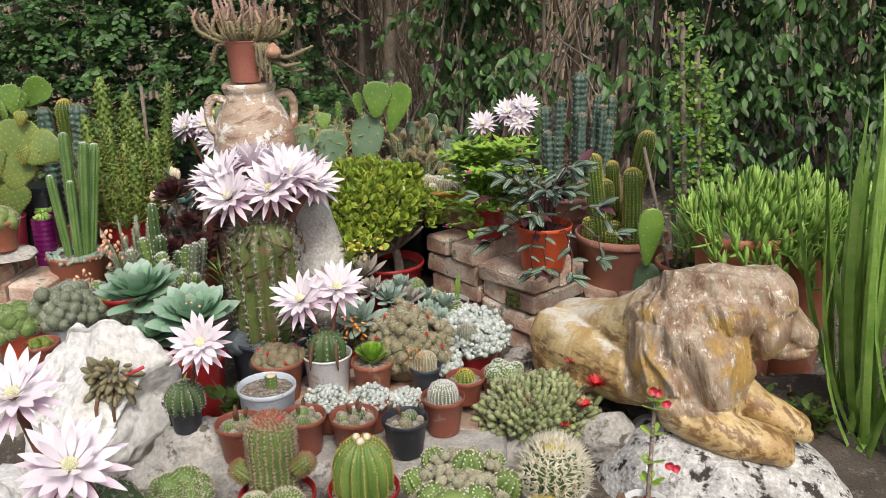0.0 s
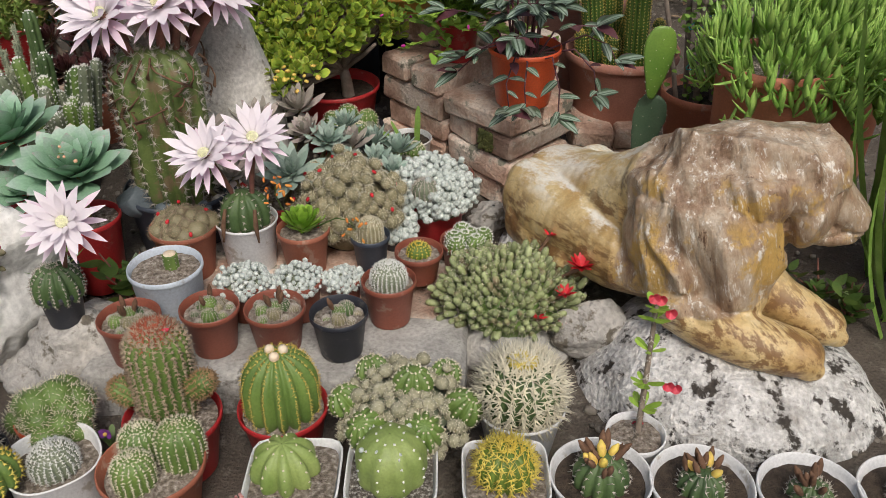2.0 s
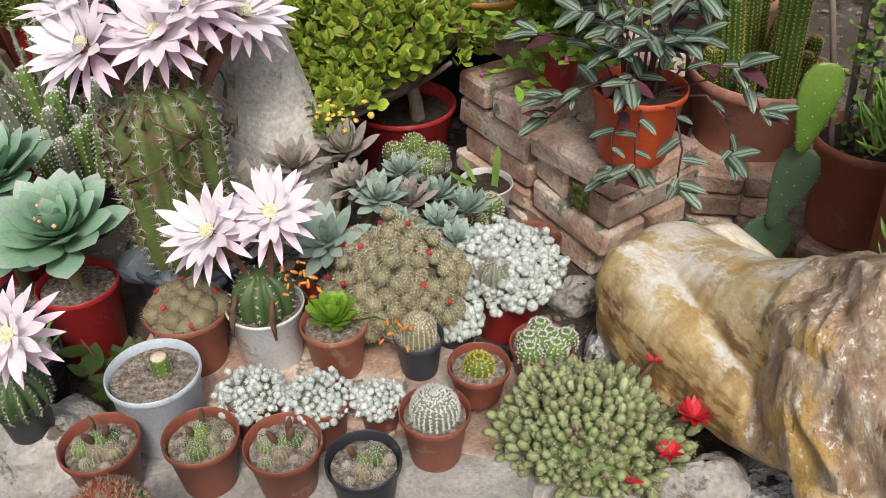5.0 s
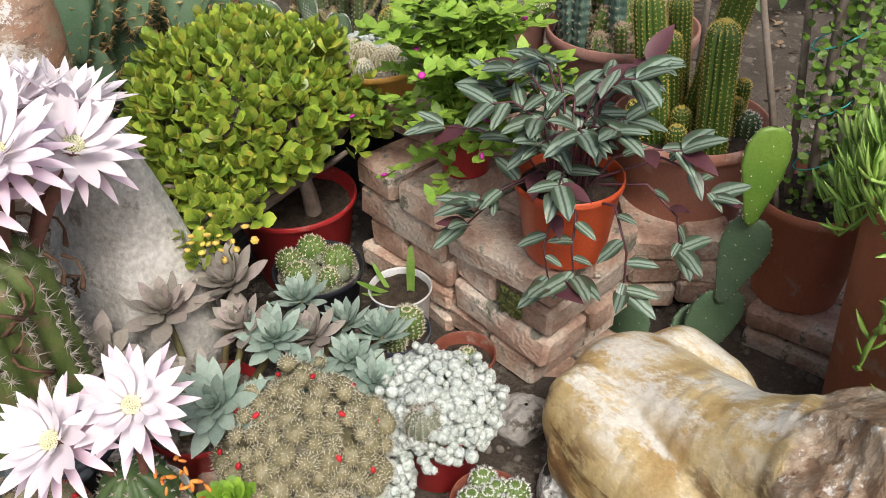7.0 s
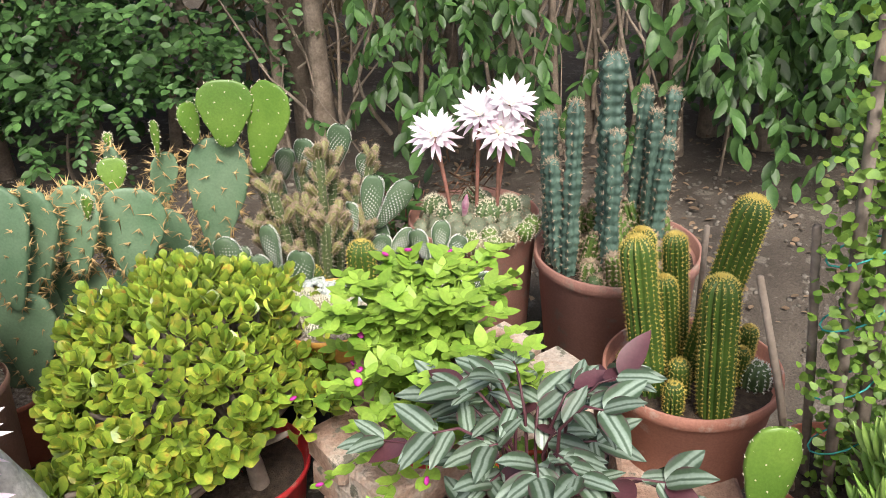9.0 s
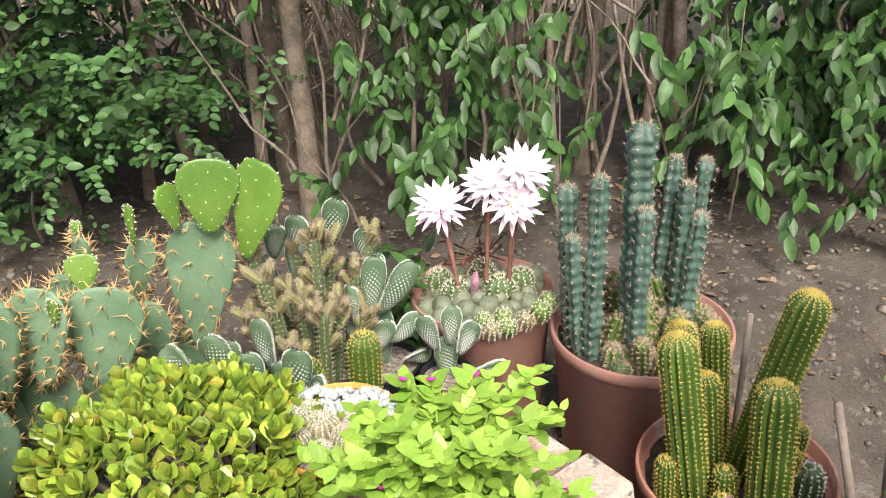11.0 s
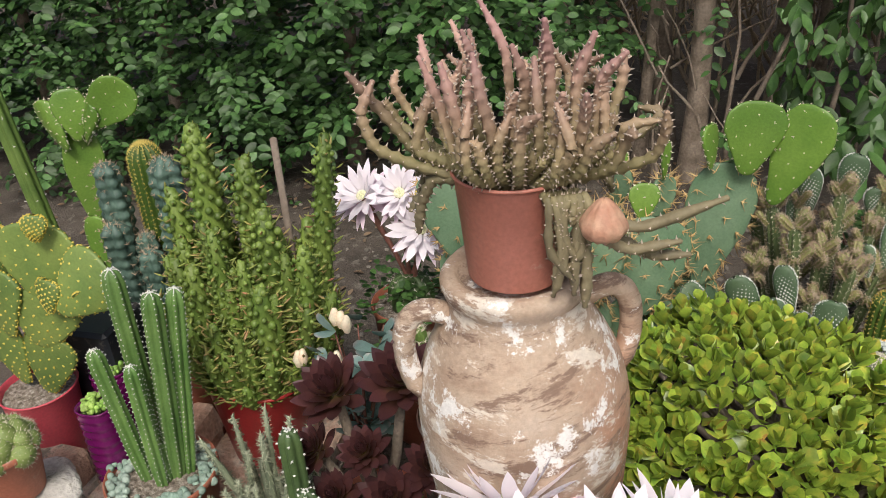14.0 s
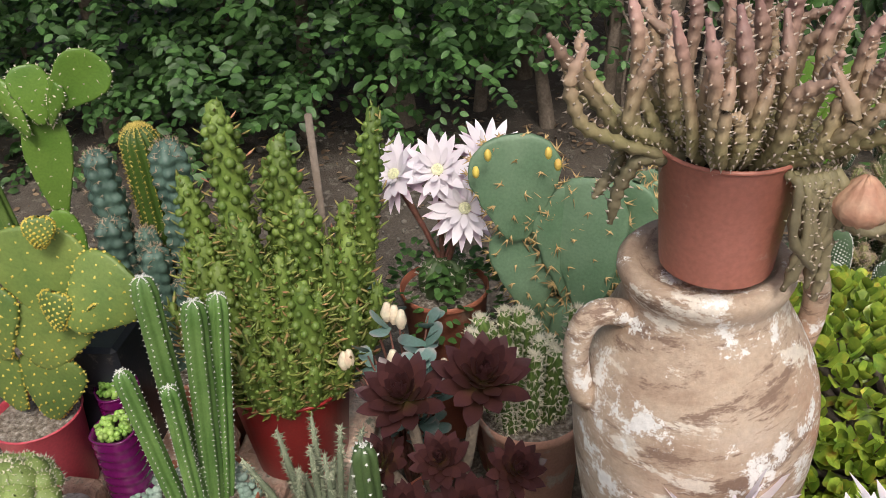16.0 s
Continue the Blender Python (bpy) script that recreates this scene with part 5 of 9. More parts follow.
t, z = potted("potted_cactus", (-0.537, 1.603, 0), 0.080, 0.125, WHITEP, "grey ball cactus in a soft white plastic bag pot", group="front row pots", base=0.88, lip=0.004, square=0.5, fill=0.03)
grey_ball(t, (0, 0, z - 0.01), 0.041, 0.066)
t, z = potted("potted_cactus", (-0.361, 1.595, 0), 0.092, 0.125, TERRA, "three round spiny cacti in an orange terracotta pot", group="front row pots", turn=0, base=0.7, fill=0.022)
for x, y, r, h in ((-0.028, 0.035, 0.035, 0.085), (0.045, 0.03, 0.041, 0.10), (-0.02, -0.028, 0.036, 0.078)):
    grey_ball(t, (x, y, z - 0.012), r, h, 18, G_MID, SP_PALE, 0.006)
t, z = potted("potted_cactus", (-0.113, 1.582, 0), 0.080, 0.125, WHITEP, "light green star-ribbed cactus in a square white pot", group="front row pots", turn=2, square=4, base=0.78, lip=0.008)
cactus(t, 0.060, 0.082, 9, 0.30, G_LIGHT, SP_PALE, (-0.015, 0.01, z - 0.012), 5, 3, 0.004, 0.0009, 1.0, sharp=1.0)
cord = Geo()
for k in range(3):
    s = np.linspace(0, 1, 12)
    tube(cord, np.stack([-0.078 + 0.006 * np.sin(s * 9 + k * 2) - 0.012 * s, -0.06 - 0.02 * s + 0.004 * np.cos(s * 8 + k * 2), 0.135 - 0.13 * s], -1), 0.003, 6)
part("cord", cord, mat("red white twine", [(0, (0.45, 0.10, 0.10)), (1, (0.62, 0.45, 0.42))], 120, 0.9, 0.4), t, "twisted red and white cord over the rim")
t, z = potted("potted_cactus", (0.053, 1.591, 0), 0.078, 0.125, WHITEP, "plump light green cactus in a square white pot of grit", group="front row pots", turn=2, square=4, base=0.78, lip=0.008, soil=GRIT)
cactus(t, 0.062, 0.108, 9, 0.10, G_LIGHT, SP_WHITE, (0, 0.005, z - 0.014), 6, 4, 0.004, 0.0012, 1.0, sharp=1.2)
v, f = ball(7, 5)
wool = np.array([[math.cos(a) * r, math.sin(a) * r + 0.005, z + 0.083 - 0.3 * max(0, r - 0.02)] for a, r in ((0.4, 0.03), (1.6, 0.035), (2.9, 0.03), (4.1, 0.034), (5.2, 0.037), (3.5, 0.05), (0.9, 0.048))])
part("wool_tufts", scatter(Geo(), v, f, wool, turns(RNG.normal(size=(7, 3))), 0.0048), G_WHITE, t)
t, z = potted("potted_cactus", (0.246, 1.595, 0), 0.074, 0.125, WHITEP, "round golden-spined cactus in a square white pot", group="front row pots", turn=2, square=4, base=0.78, lip=0.008)
cactus(t, 0.050, 0.078, 16, 0.15, G_YEL, SP_YEL, (0, 0.005, z - 0.012), 9, 9, 0.019, 0.0006, 1.4)

DRYBUD = Geo()
tube(DRYBUD, [(0, 0, 0), (0, 0.01, 0), (0, 0.022, 0), (0, 0.031, 0)], [0.003, 0.0055, 0.005, 0.0015], 7)
DRYBUD = DRYBUD.mesh("dried_flower", DRYFL)
FRUIT = Geo()
tube(FRUIT, [(0, 0, 0), (0, 0.008, 0), (0, 0.017, 0), (0, 0.026, 0)], [0.004, 0.0075, 0.007, 0.002], 8)
FRUIT = FRUIT.mesh("bud", YELFR)


def tufted(x, y, r, h, dry, fresh, label):
    t, z = potted("potted_cactus", (x, y, 0), 0.087, 0.122, WHITEP, label, group="front row pots", base=0.68, lip=0.01, soil=DARKSOIL, fill=0.02, seg=44, turn=0)
    cactus(t, r, h, 12, 0.22, G_DARK, SP_GREY, (0.0, 0.0, z - 0.012), 6, 5, 0.009, 0.0005, 1.2)
    for n, me, rad in ((dry, DRYBUD, 0.75), (fresh, FRUIT, 0.55)):
        a = RNG.uniform(0, 6.28, n)
        q = np.sqrt(RNG.random(n)) * r * rad
        p = np.stack([q * np.cos(a), q * np.sin(a), z - 0.016 + h - 0.25 * q], -1)
        d = np.stack([0.5 * np.cos(a), 0.5 * np.sin(a), np.ones(n)], -1) + 0.2 * RNG.normal(size=(n, 3))
        pieces("dried_flower" if me is DRYBUD else "bud", me, t, mats4(p, turns(d), RNG.uniform(0.85, 1.25, n)))


tufted(0.407, 1.597, 0.048, 0.072, 15, 5, "dark ribbed cactus with brown and yellow spent flowers, white pot")
tufted(0.574, 1.586, 0.040, 0.055, 9, 3, "dark ribbed cactus with yellow buds, white pot")
tufted(0.750, 1.572, 0.038, 0.050, 10, 0, "dark ribbed cactus with dried brown flowers, white pot")
tufted(0.915, 1.571, 0.038, 0.055, 8, 2, "dark ribbed cactus with one yellow bud, white pot")

# crown of thorns
t, z = potted("potted_plant", (0.483, 1.705, 0), 0.054, 0.115, WHITEP, "thorny grey stem with coral-red flowers in a small white pot", "potted plant", turn=0)
s = np.linspace(0, 1, 8)
stem = np.stack([0.005 + 0.02 * s, 0.005 + 0.085 * s, z - 0.01 + 0.24 * s], -1)
st = part("stem", tube(Geo(), stem, 0.006 - 0.002 * s, 8), BARK, t)
q = stem[RNG.integers(0, 8, 90)] + np.array([0, 0, 0.015]) * RNG.random((90, 1))
part("thorns", spikes(Geo(), q, RNG.normal(size=(90, 3)), 0.012, 0.0007), SP_GREY, st, kind="stuff")
lf = Geo().add(*blade(0.032, 0.016, 0.0012, 4, 0.8, 0.1)).mesh("leaf", L_APT)
FIVE = Geo().add(*blade(0.012, 0.013, 0.0008, 4, 0.8, 0.15)).mesh("petal", CORAL)
for zc, n in ((0.205, 9), (0.19, 6), (0.14, 5), (0.09, 8), (0.05, 8)):
    a = RNG.uniform(0, 6.28, n)
    p = np.array([np.interp(zc, 0.21 * s, stem[:, k]) for k in range(3)])
    pieces("leaf", lf, t, mats4(np.repeat(p[None], n, 0), turns(np.stack([np.cos(a), np.sin(a), 0.3 + 0 * a], -1)), RNG.uniform(0.7, 1.2, n)))
for c in ((0.017, 0.085, 0.352), (0.05, 0.085, 0.32), (0.03, 0.09, 0.345), (0.076, 0.065, 0.165), (0.01, 0.04, 0.10), (0.06, 0.06, 0.175)):
    for a0 in (0, 0.5):
        a = np.arange(4) * 1.57 + a0
        pieces("petal", FIVE, t, mats4(np.repeat([c], 4, 0), turns(np.stack([np.cos(a), -0.6 + 0 * a, np.sin(a)], -1), (0, -1, 0.3)), np.full(4, 1.1)))

# large cactus at the edge, with three blooms
t, z = potted("potted_cactus", (-0.70, 1.575, 0), 0.095, 0.13, BLACKP, "large dark ribbed cactus with open white flowers, black pot", turn=0, base=0.75)
cactus(t, 0.075, 0.135, 11, 0.28, G_DARK, SP_GREY, (0.01, 0.0, z - 0.015), 8, 8, 0.014, 0.0006, 1.3)
cactus(t, 0.06, 0.10, 11, 0.28, G_DARK, SP_GREY, (-0.10, 0.03, z - 0.04), 8, 8, 0.014, 0.0006, 1.3)
bloom(t, (0.0, -0.02, z + 0.10), (0.035, -0.165, 0.385), 1.25, (0.25, -0.5, 0.85))
bloom(t, (-0.1, -0.0, z + 0.08), (-0.13, -0.04, 0.47), 1.2, (0.1, -0.5, 0.9))
cactus(t, 0.04, 0.07, 10, 0.25, G_MID, SP_YEL, (0.095, -0.03, z + 0.0), 8, 8, 0.010, 0.0006, 1.3)

# ---- second row ----
t, z = potted("potted_cactus", (-0.358, 1.709, 0), 0.089, 0.13, REDP, "spiny column cactus with a rust-red crown, red pot", turn=0, base=0.72)
cactus(t, 0.055, 0.215, 22, 0.14, G_MID, SP_TAN, (-0.01, 0.02, z - 0.015), 26, 14, 0.010, 0.0006, 1.2, shift=1, round_top=0.8)
top = cactus(t, 0.040, 0.03, 20, 0.1, G_DARK, SP_RED, (-0.01, 0.02, z + 0.172), 6, 9, 0.013, 0.0006, 1.2)
for x, y, zz, ang in ((-0.07, 0.0, 0.07, -50), (0.055, 0.0, 0.09, 50)):
    cactus(t, 0.022, 0.055, 14, 0.1, G_MID, SP_BROWN, (x * 0.8, y, z + zz - 0.02), 9, 7, 0.009, 0.0005, 1.2, lean=(ang, 0), shift=1)
a = np.arange(6) * 1.05
pieces("petal", FIVE, t, mats4(np.repeat([(0.018, 0.01, z + 0.196)], 6, 0), turns(np.stack([np.cos(a), np.sin(a), 0.5 + 0 * a], -1)), np.full(6, 0.6)))
t, z = potted("potted_cactus", (-0.163, 1.746, 0), 0.084, 0.125, REDP, "big striped ribbed globe cactus in a red pot", base=0.72)
cactus(t, 0.070, 0.158, 15, 0.24, G_MID, SP_GOLD, (0.0, 0.0, z - 0.02), 30, 5, 0.007, 0.0004, 1.1, round_top=1.1, foot=0.6, sharp=0.8)
for k in range(3):
    part("spent_flower", Geo().add(ball(8, 6)[0] * 0.010 + np.array([0.014 * math.cos(k * 2.1), 0.014 * math.sin(k * 2.1), z + 0.138]), ball(8, 6)[1]), CREAM, t)
t, z = potted("potted_cactus", (0.064, 1.744, 0), 0.088, 0.12, BLACKP, "mounded cluster of grey felted heads in a black pot", turn=0)
core(t, 0.105, 0.075, (0, 0, z), G_GREY)
heads(t, 190, 0.120, 0.095, (0, 0, z - 0.01), 0.0125, G_FELT, SP_PALE, per=34, slen=0.005, fill=0.93, zlo=-0.1)
for x, y, zz, r in ((0.035, -0.08, 0.045, 0.034), (-0.055, -0.075, 0.045, 0.034), (-0.10, 0.0, 0.035, 0.03), (0.015, 0.005, 0.075, 0.033), (0.10, -0.01, 0.035, 0.033), (-0.06, 0.06, 0.055, 0.028), (0.07, 0.06, 0.05, 0.026)):
    cactus(t, r * 1.15, r * 1.55, 10, 0.36, G_MID, SP_PALE, (x, y, z + zz - r * 0.55), 6, 5, 0.005, 0.0009, 1.1, lean=(x * 300, -y * 300))
t, z = potted("potted_cactus", (0.279, 1.768, 0), 0.085, 0.125, WHITEP, "golden barrel cactus with long pale spines, white pot", base=0.70, lip=0.008)
cactus(t, 0.074, 0.125, 21, 0.16, G_DARK, SP_PALE, (0, 0, z - 0.012), 13, 8, 0.030, 0.0010, 1.1)
cactus(t, 0.030, 0.012, 21, 0.1, G_YEL, SP_YEL, (0, 0, z + 0.106), 6, 9, 0.010, 0.0007, 1.2)
cactus(t, 0.022, 0.012, 18, 0.1, G_YEL, SP_YEL, (0, 0, z + 0.103), 5, 9, 0.012, 0.0007, 1.2)
t, z = potted("potted_cactus", (-0.589, 1.724, 0), 0.070, 0.115, ORANGEP, "low cluster of spiny heads in an orange pot", turn=0)
heads(t, 16, 0.075, 0.055, (0, 0, z - 0.005), 0.028, G_MID, SP_PALE, per=90, slen=0.011, swid=0.0005, fill=0.8)
rock("rock", (-0.48, 1.83, 0.03), (0.045, 0.04, 0.05), 61, STONE, "small grey stone wedged beside the slab", rough=0.15)
viola = thing("viola", (-0.48, 1.70, 0), "small viola with a violet and yellow flower", "flower", turn=0)
a = RNG.uniform(0, 6.28, 22)
lf2 = Geo().add(*blade(0.028, 0.013, 0.0012, 4, 0.8, 0.1)).mesh("leaf", L_SHRUB)
pieces("leaf", lf2, viola, mats4(np.stack([0.01 * np.cos(a), 0.01 * np.sin(a), RNG.uniform(0, 0.07, 22)], -1), turns(np.stack([np.cos(a), np.sin(a), 0.5 + 0 * a], -1)), RNG.uniform(0.8, 1.5, 22)))
VIO = mat("violet petals", [(0, (0.16, 0.03, 0.24)), (1, (0.26, 0.07, 0.36))], 50, 0.5, 0.1)
a = np.array([0.5, 1.6, 2.6, 3.8, 5.4])
part("stem", tube(Geo(), [(0, 0, 0), (0, 0, 0.05), (0, -0.01, 0.10)], 0.0015, 6), L_SHRUB, viola)
pieces("petal", Geo().add(*blade(0.014, 0.014, 0.0008, 4, 0.8, 0.15)).mesh("petal", VIO), viola, mats4(np.repeat([(0, -0.012, 0.10)], 5, 0), turns(np.stack([np.cos(a), -0.2 + 0 * a, np.sin(a)], -1), (0, -1, 0.2)), np.full(5, 1.0)))
part("eye", Geo().add(ball(8, 6)[0] * 0.004 + np.array([0, -0.016, 0.099]), ball(8, 6)[1]), YELFR, viola)

# small pot with a bloom, on the rock
t, z = potted("potted_cactus", (-0.645, 1.95, 0.155), 0.045, 0.08, BLACKP, "dark round cactus with an open white flower, small black pot", turn=0, base=0.75)
cactus(t, 0.050, 0.082, 13, 0.26, G_DARK, SP_GREY, (0, 0, z - 0.014), 11, 8, 0.0075, 0.0004, 1.2)
bloom(t, (0.02, 0.01, z + 0.055), (0.075, -0.05, 0.265), 0.95, (0.1, -0.75, 0.65))

# ---- third row, on the slab ----
SLAB = 0.098


def trio(x, y, r, h, material, zs, label, dry=3, n=5):
    t, z = potted("potted_cactus", (x, y, zs), r, h, material, label, group="slab pots", fill=0.018)
    for k in range(n + 5):
        a, q = k * 2.4 + x * 40, r * 0.70 * math.sqrt(k / (n + 5))
        b = RNG.uniform(0.0135, 0.018) if k < n else RNG.uniform(0.007, 0.0115)
        grey_ball(t, (q * math.cos(a), q * math.sin(a), z - 0.007), b, b * (2.6 if k == 0 else 1.9), 13, (G_MID, G_TAN, G_DARK)[k % 3], SP_GREY, 0.0035, 9, 4)
    a = RNG.uniform(0, 6.28, dry)
    pieces("dried_flower", DRYBUD, t, mats4(np.stack([0.012 * np.cos(a), 0.012 * np.sin(a), z + 0.026 + 0 * a], -1), turns(np.stack([0.3 * np.cos(a), 0.3 * np.sin(a), 1 + 0 * a], -1)), np.full(dry, 1.0)))


trio(-0.494, 1.906, 0.062, 0.105, BROWNP, SLAB, "small grey cacti with spent flowers in a brown pot", 4)
trio(-0.343, 1.943, 0.060, 0.105, BROWNP, SLAB, "small grey globe cacti in a brown pot", 2)
trio(-0.213, 1.953, 0.062, 0.10, BROWNP, SLAB, "upright small cacti with dried buds, brown pot", 4, 4)
trio(-0.081, 1.94, 0.059, 0.10, BLACKP, SLAB, "small cacti with a dried flower in a black pot", 1, 3)
t, z = potted("potted_cactus", (0.01, 2.05, 0.098), 0.058, 0.105, BROWNP, "silvery round cactus with a green crown, brown pot", group="slab pots")
grey_ball(t, (0, 0, z - 0.01), 0.038, 0.062, 24, G_GREY, SP_WHITE, 0.006, 14, 9)
t, z = potted("potted_cactus", (0.066, 2.17, 0.125), 0.054, 0.075, BROWNP, "tiny yellow-green ribbed cactus in a brown pot")
cactus(t, 0.026, 0.038, 14, 0.15, G_YEL, SP_YEL, (0, 0, z - 0.008), 7, 6, 0.006, 0.0005, 1.2)


def woolly(x, y, zs, r, h, R, H, n, size, material, label, category="potted cactus"):
    t, z = potted("potted_cactus", (x, y, zs), r, h, material, label, category)
    core(t, R * 0.95, H * 0.9, (0, 0, z), G_GREY)
    heads(t, n, R, H, (0, 0, z), size, G_WHITE, SP_WHITE, per=16, slen=0.003, swid=0.0004, squash=1.05, sides=8, zlo=-0.05, fill=0.97)
    return t


woolly(-0.300, 2.055, SLAB, 0.048, 0.095, 0.056, 0.034, 105, 0.0070, BROWNP, "cushion of tiny white woolly heads in a brown pot")
woolly(-0.184, 2.060, SLAB, 0.050, 0.095, 0.056, 0.034, 110, 0.0066, BROWNP, "cushion of cream woolly heads in a brown pot")
woolly(-0.090, 2.085, SLAB, 0.038, 0.085, 0.041, 0.028, 70, 0.0064, BROWNP, "small cushion of white woolly heads, brown pot")
t, z = potted("potted_cactus", (-0.453, 2.03, 0.098), 0.077, 0.145, BLUEW, "cut green cactus stump in a bluish white bucket of gravel", base=0.8, fill=0.016, turn=0)
cactus(t, 0.016, 0.045, 8, 0.12, G_MID, SP_GREY, (0.01, 0.01, z - 0.008), 5, 4, 0.004, 0.0004, 1.0, round_top=0.12)
part("cut_face", Geo().add(ball(10, 6)[0] * np.array([0.014, 0.014, 0.004]) + np.array([0.01, 0.01, z + 0.036]), ball(10, 6)[1]), CREAM, t, "dry cream cut end")

# ---- fourth row, on the bricks ----
BR = 0.126
t, z = potted("potted_cactus", (-0.458, 2.18, BR), 0.074, 0.125, TERRA, "tan clustered cactus with small red fruits, terracotta pot")
heads(t, 24, 0.066, 0.045, (0, 0, z - 0.004), 0.020, G_TAN, SP_TAN, per=110, slen=0.006, fill=0.85)
BERRY = Geo().add(ball(7, 5)[0] * np.array([0.0042, 0.0042, 0.006]), ball(7, 5)[1]).mesh("fruit", REDFL)


def berries(t, n, R, H, at):
    d = unit(n, 0.15, 0.95)[RNG.permutation(n)]
    pieces("fruit", BERRY, t, mats4(d * np.array([R, R, H]) + np.array(at), turns(d), np.full(n, 1.0)))


berries(t, 6, 0.07, 0.06, (0, 0, z))
t, z = potted("potted_cactus", (-0.324, 2.213, BR), 0.070, 0.125, WHITEP, "green ribbed cactus with two open white flowers, white pot", turn=0, base=0.78, lip=0.008)
cactus(t, 0.056, 0.095, 10, 0.24, G_DARK, SP_GREY, (0, 0, z - 0.012), 7, 6, 0.008, 0.0006, 1.2)
bloom(t, (-0.02, 0.0, z + 0.07), (-0.055, -0.045, 0.305), 1.02, (-0.15, -0.55, 0.8))
bloom(t, (0.02, 0.0, z + 0.07), (0.04, -0.005, 0.325), 1.02, (0.1, -0.55, 0.82))
for x, y in ((-0.03, -0.045), (0.035, -0.045)):
    part("spent_flower", tube(Geo(), [(x, y, z + 0.06), (x * 1.1, y - 0.02, z + 0.03), (x * 1.2, y - 0.024, z - 0.01)], [0.004, 0.006, 0.002], 6), DRYFL, t)
RG = Geo().add(*blade(0.04, 0.019, 0.005, 6, 0.9, 0.25, 0.1)).mesh("leaf", L_GREENR)
t, z = potted("potted_succulent", (-0.195, 2.2, BR), 0.060, 0.11, TERRA, "bright green rosette with orange flower sprays, terracotta pot", "potted plant", turn=0)
ro = part("heart", Geo().add(ball(10, 7)[0] * 0.012 + np.array([0, 0, z + 0.008]), ball(10, 7)[1]), L_GREENR, t)
rosette(ro, (0, 0, z + 0.008), 0.057, 46, RG, 0.04, open1=12, dome=0.02)
BELL = Geo()
tube(BELL, [(0, 0, 0), (0, 0.005, 0), (0, 0.011, 0)], [0.0014, 0.0028, 0.002], 6)
BELL = BELL.mesh("bell", ORFL)


def spray(t, pts, n, me=BELL, sz=1.0, material=None):
    sp = part("flower_stalk", tube(Geo(), pts, [0.0018, 0.0016, 0.0013, 0.001], 6), material or L_SHRUB, t)
    p = np.array(pts[-1]) + RNG.normal(size=(n, 3)) * np.array([0.016, 0.012, 0.018]) * sz
    d = RNG.normal(size=(n, 3)) + np.array([0, -0.4, 0.1])
    pieces("bell", me, sp, mats4(p, turns(d), sz * RNG.uniform(0.9, 1.4, n)))


spray(t, [(-0.01, 0, z + 0.01), (-0.04, -0.01, z + 0.07), (-0.05, -0.015, z + 0.105), (-0.045, -0.02, z + 0.125)], 16)
spray(t, [(0.02, 0, z + 0.01), (0.08, -0.02, z + 0.05), (0.11, -0.03, z + 0.05), (0.125, -0.035, z + 0.03)], 8)
t, z = potted("potted_cactus", (-0.047, 2.215, BR), 0.045, 0.085, GREYBLUE, "oval spiny cactus in a small dark grey pot")
grey_ball(t, (0, 0, z - 0.01), 0.030, 0.065, 20, G_TAN, SP_PALE, 0.005, 14, 7)
woolly(0.005, 2.31, 0.075, 0.042, 0.095, 0.045, 0.04, 55, 0.010, BLACKP, "small cushion of white woolly heads, black pot")

# peanut cactus on the rock
t = thing("peanut_cactus", (0.265, 2.12, 0.075), "mound of finger-like peanut cactus stems with red flowers", "cactus")
core(t, 0.135, 0.085, (0, 0, 0.03), G_MID)
n = 480
d = unit(n, -0.15, 1.0)
c = d * np.array([0.155, 0.125, 0.105]) * (0.86 + 0.08 * RNG.normal(size=(n, 1))) + np.array([0, 0, 0.03])
fg = Geo()
tube(fg, [(0, 0, 0), (0, 0.008, 0), (0, 0.02, 0), (0, 0.030, 0), (0, 0.034, 0)], [0.006, 0.0088, 0.0094, 0.0078, 0.003], 10, 6, 0.10)
dd = d * np.array([0.75, 0.75, 1.0]) + 0.16 * RNG.normal(size=d.shape) + np.array([0, -0.1, 0.35])
part("stems", scatter(Geo(), fg.v[0] if len(fg.v) == 1 else np.concatenate(fg.v), fg.f, c, turns(dd), RNG.uniform(0.65, 0.95, n)), mat("pale green finger stems", [(0, (0.26, 0.19, 0.12)), (0.35, (0.24, 0.28, 0.12)), (1, (0.38, 0.43, 0.22))], 30, 0.6, 0.3, vary=0.3), t, kind="stuff")
q = np.repeat(c, 12, 0)
D = np.repeat(dd / np.linalg.norm(dd, axis=1, keepdims=True), 12, 0)
R0 = RNG.normal(size=D.shape)
side = np.cross(D, R0)
side /= np.linalg.norm(side, axis=1, keepdims=True)
part("spines", spikes(Geo(), q + D * RNG.uniform(0.006, 0.034, (len(D), 1)) + side * 0.007, side + 0.4 * RNG.normal(size=D.shape), 0.0045, 0.0004), SP_PALE, t, kind="stuff")
RP = Geo().add(*blade(0.030, 0.010, 0.0008, 5, 1.2, 0.1, 0.2, 0.3, 0.9)).mesh("petal", REDFL)
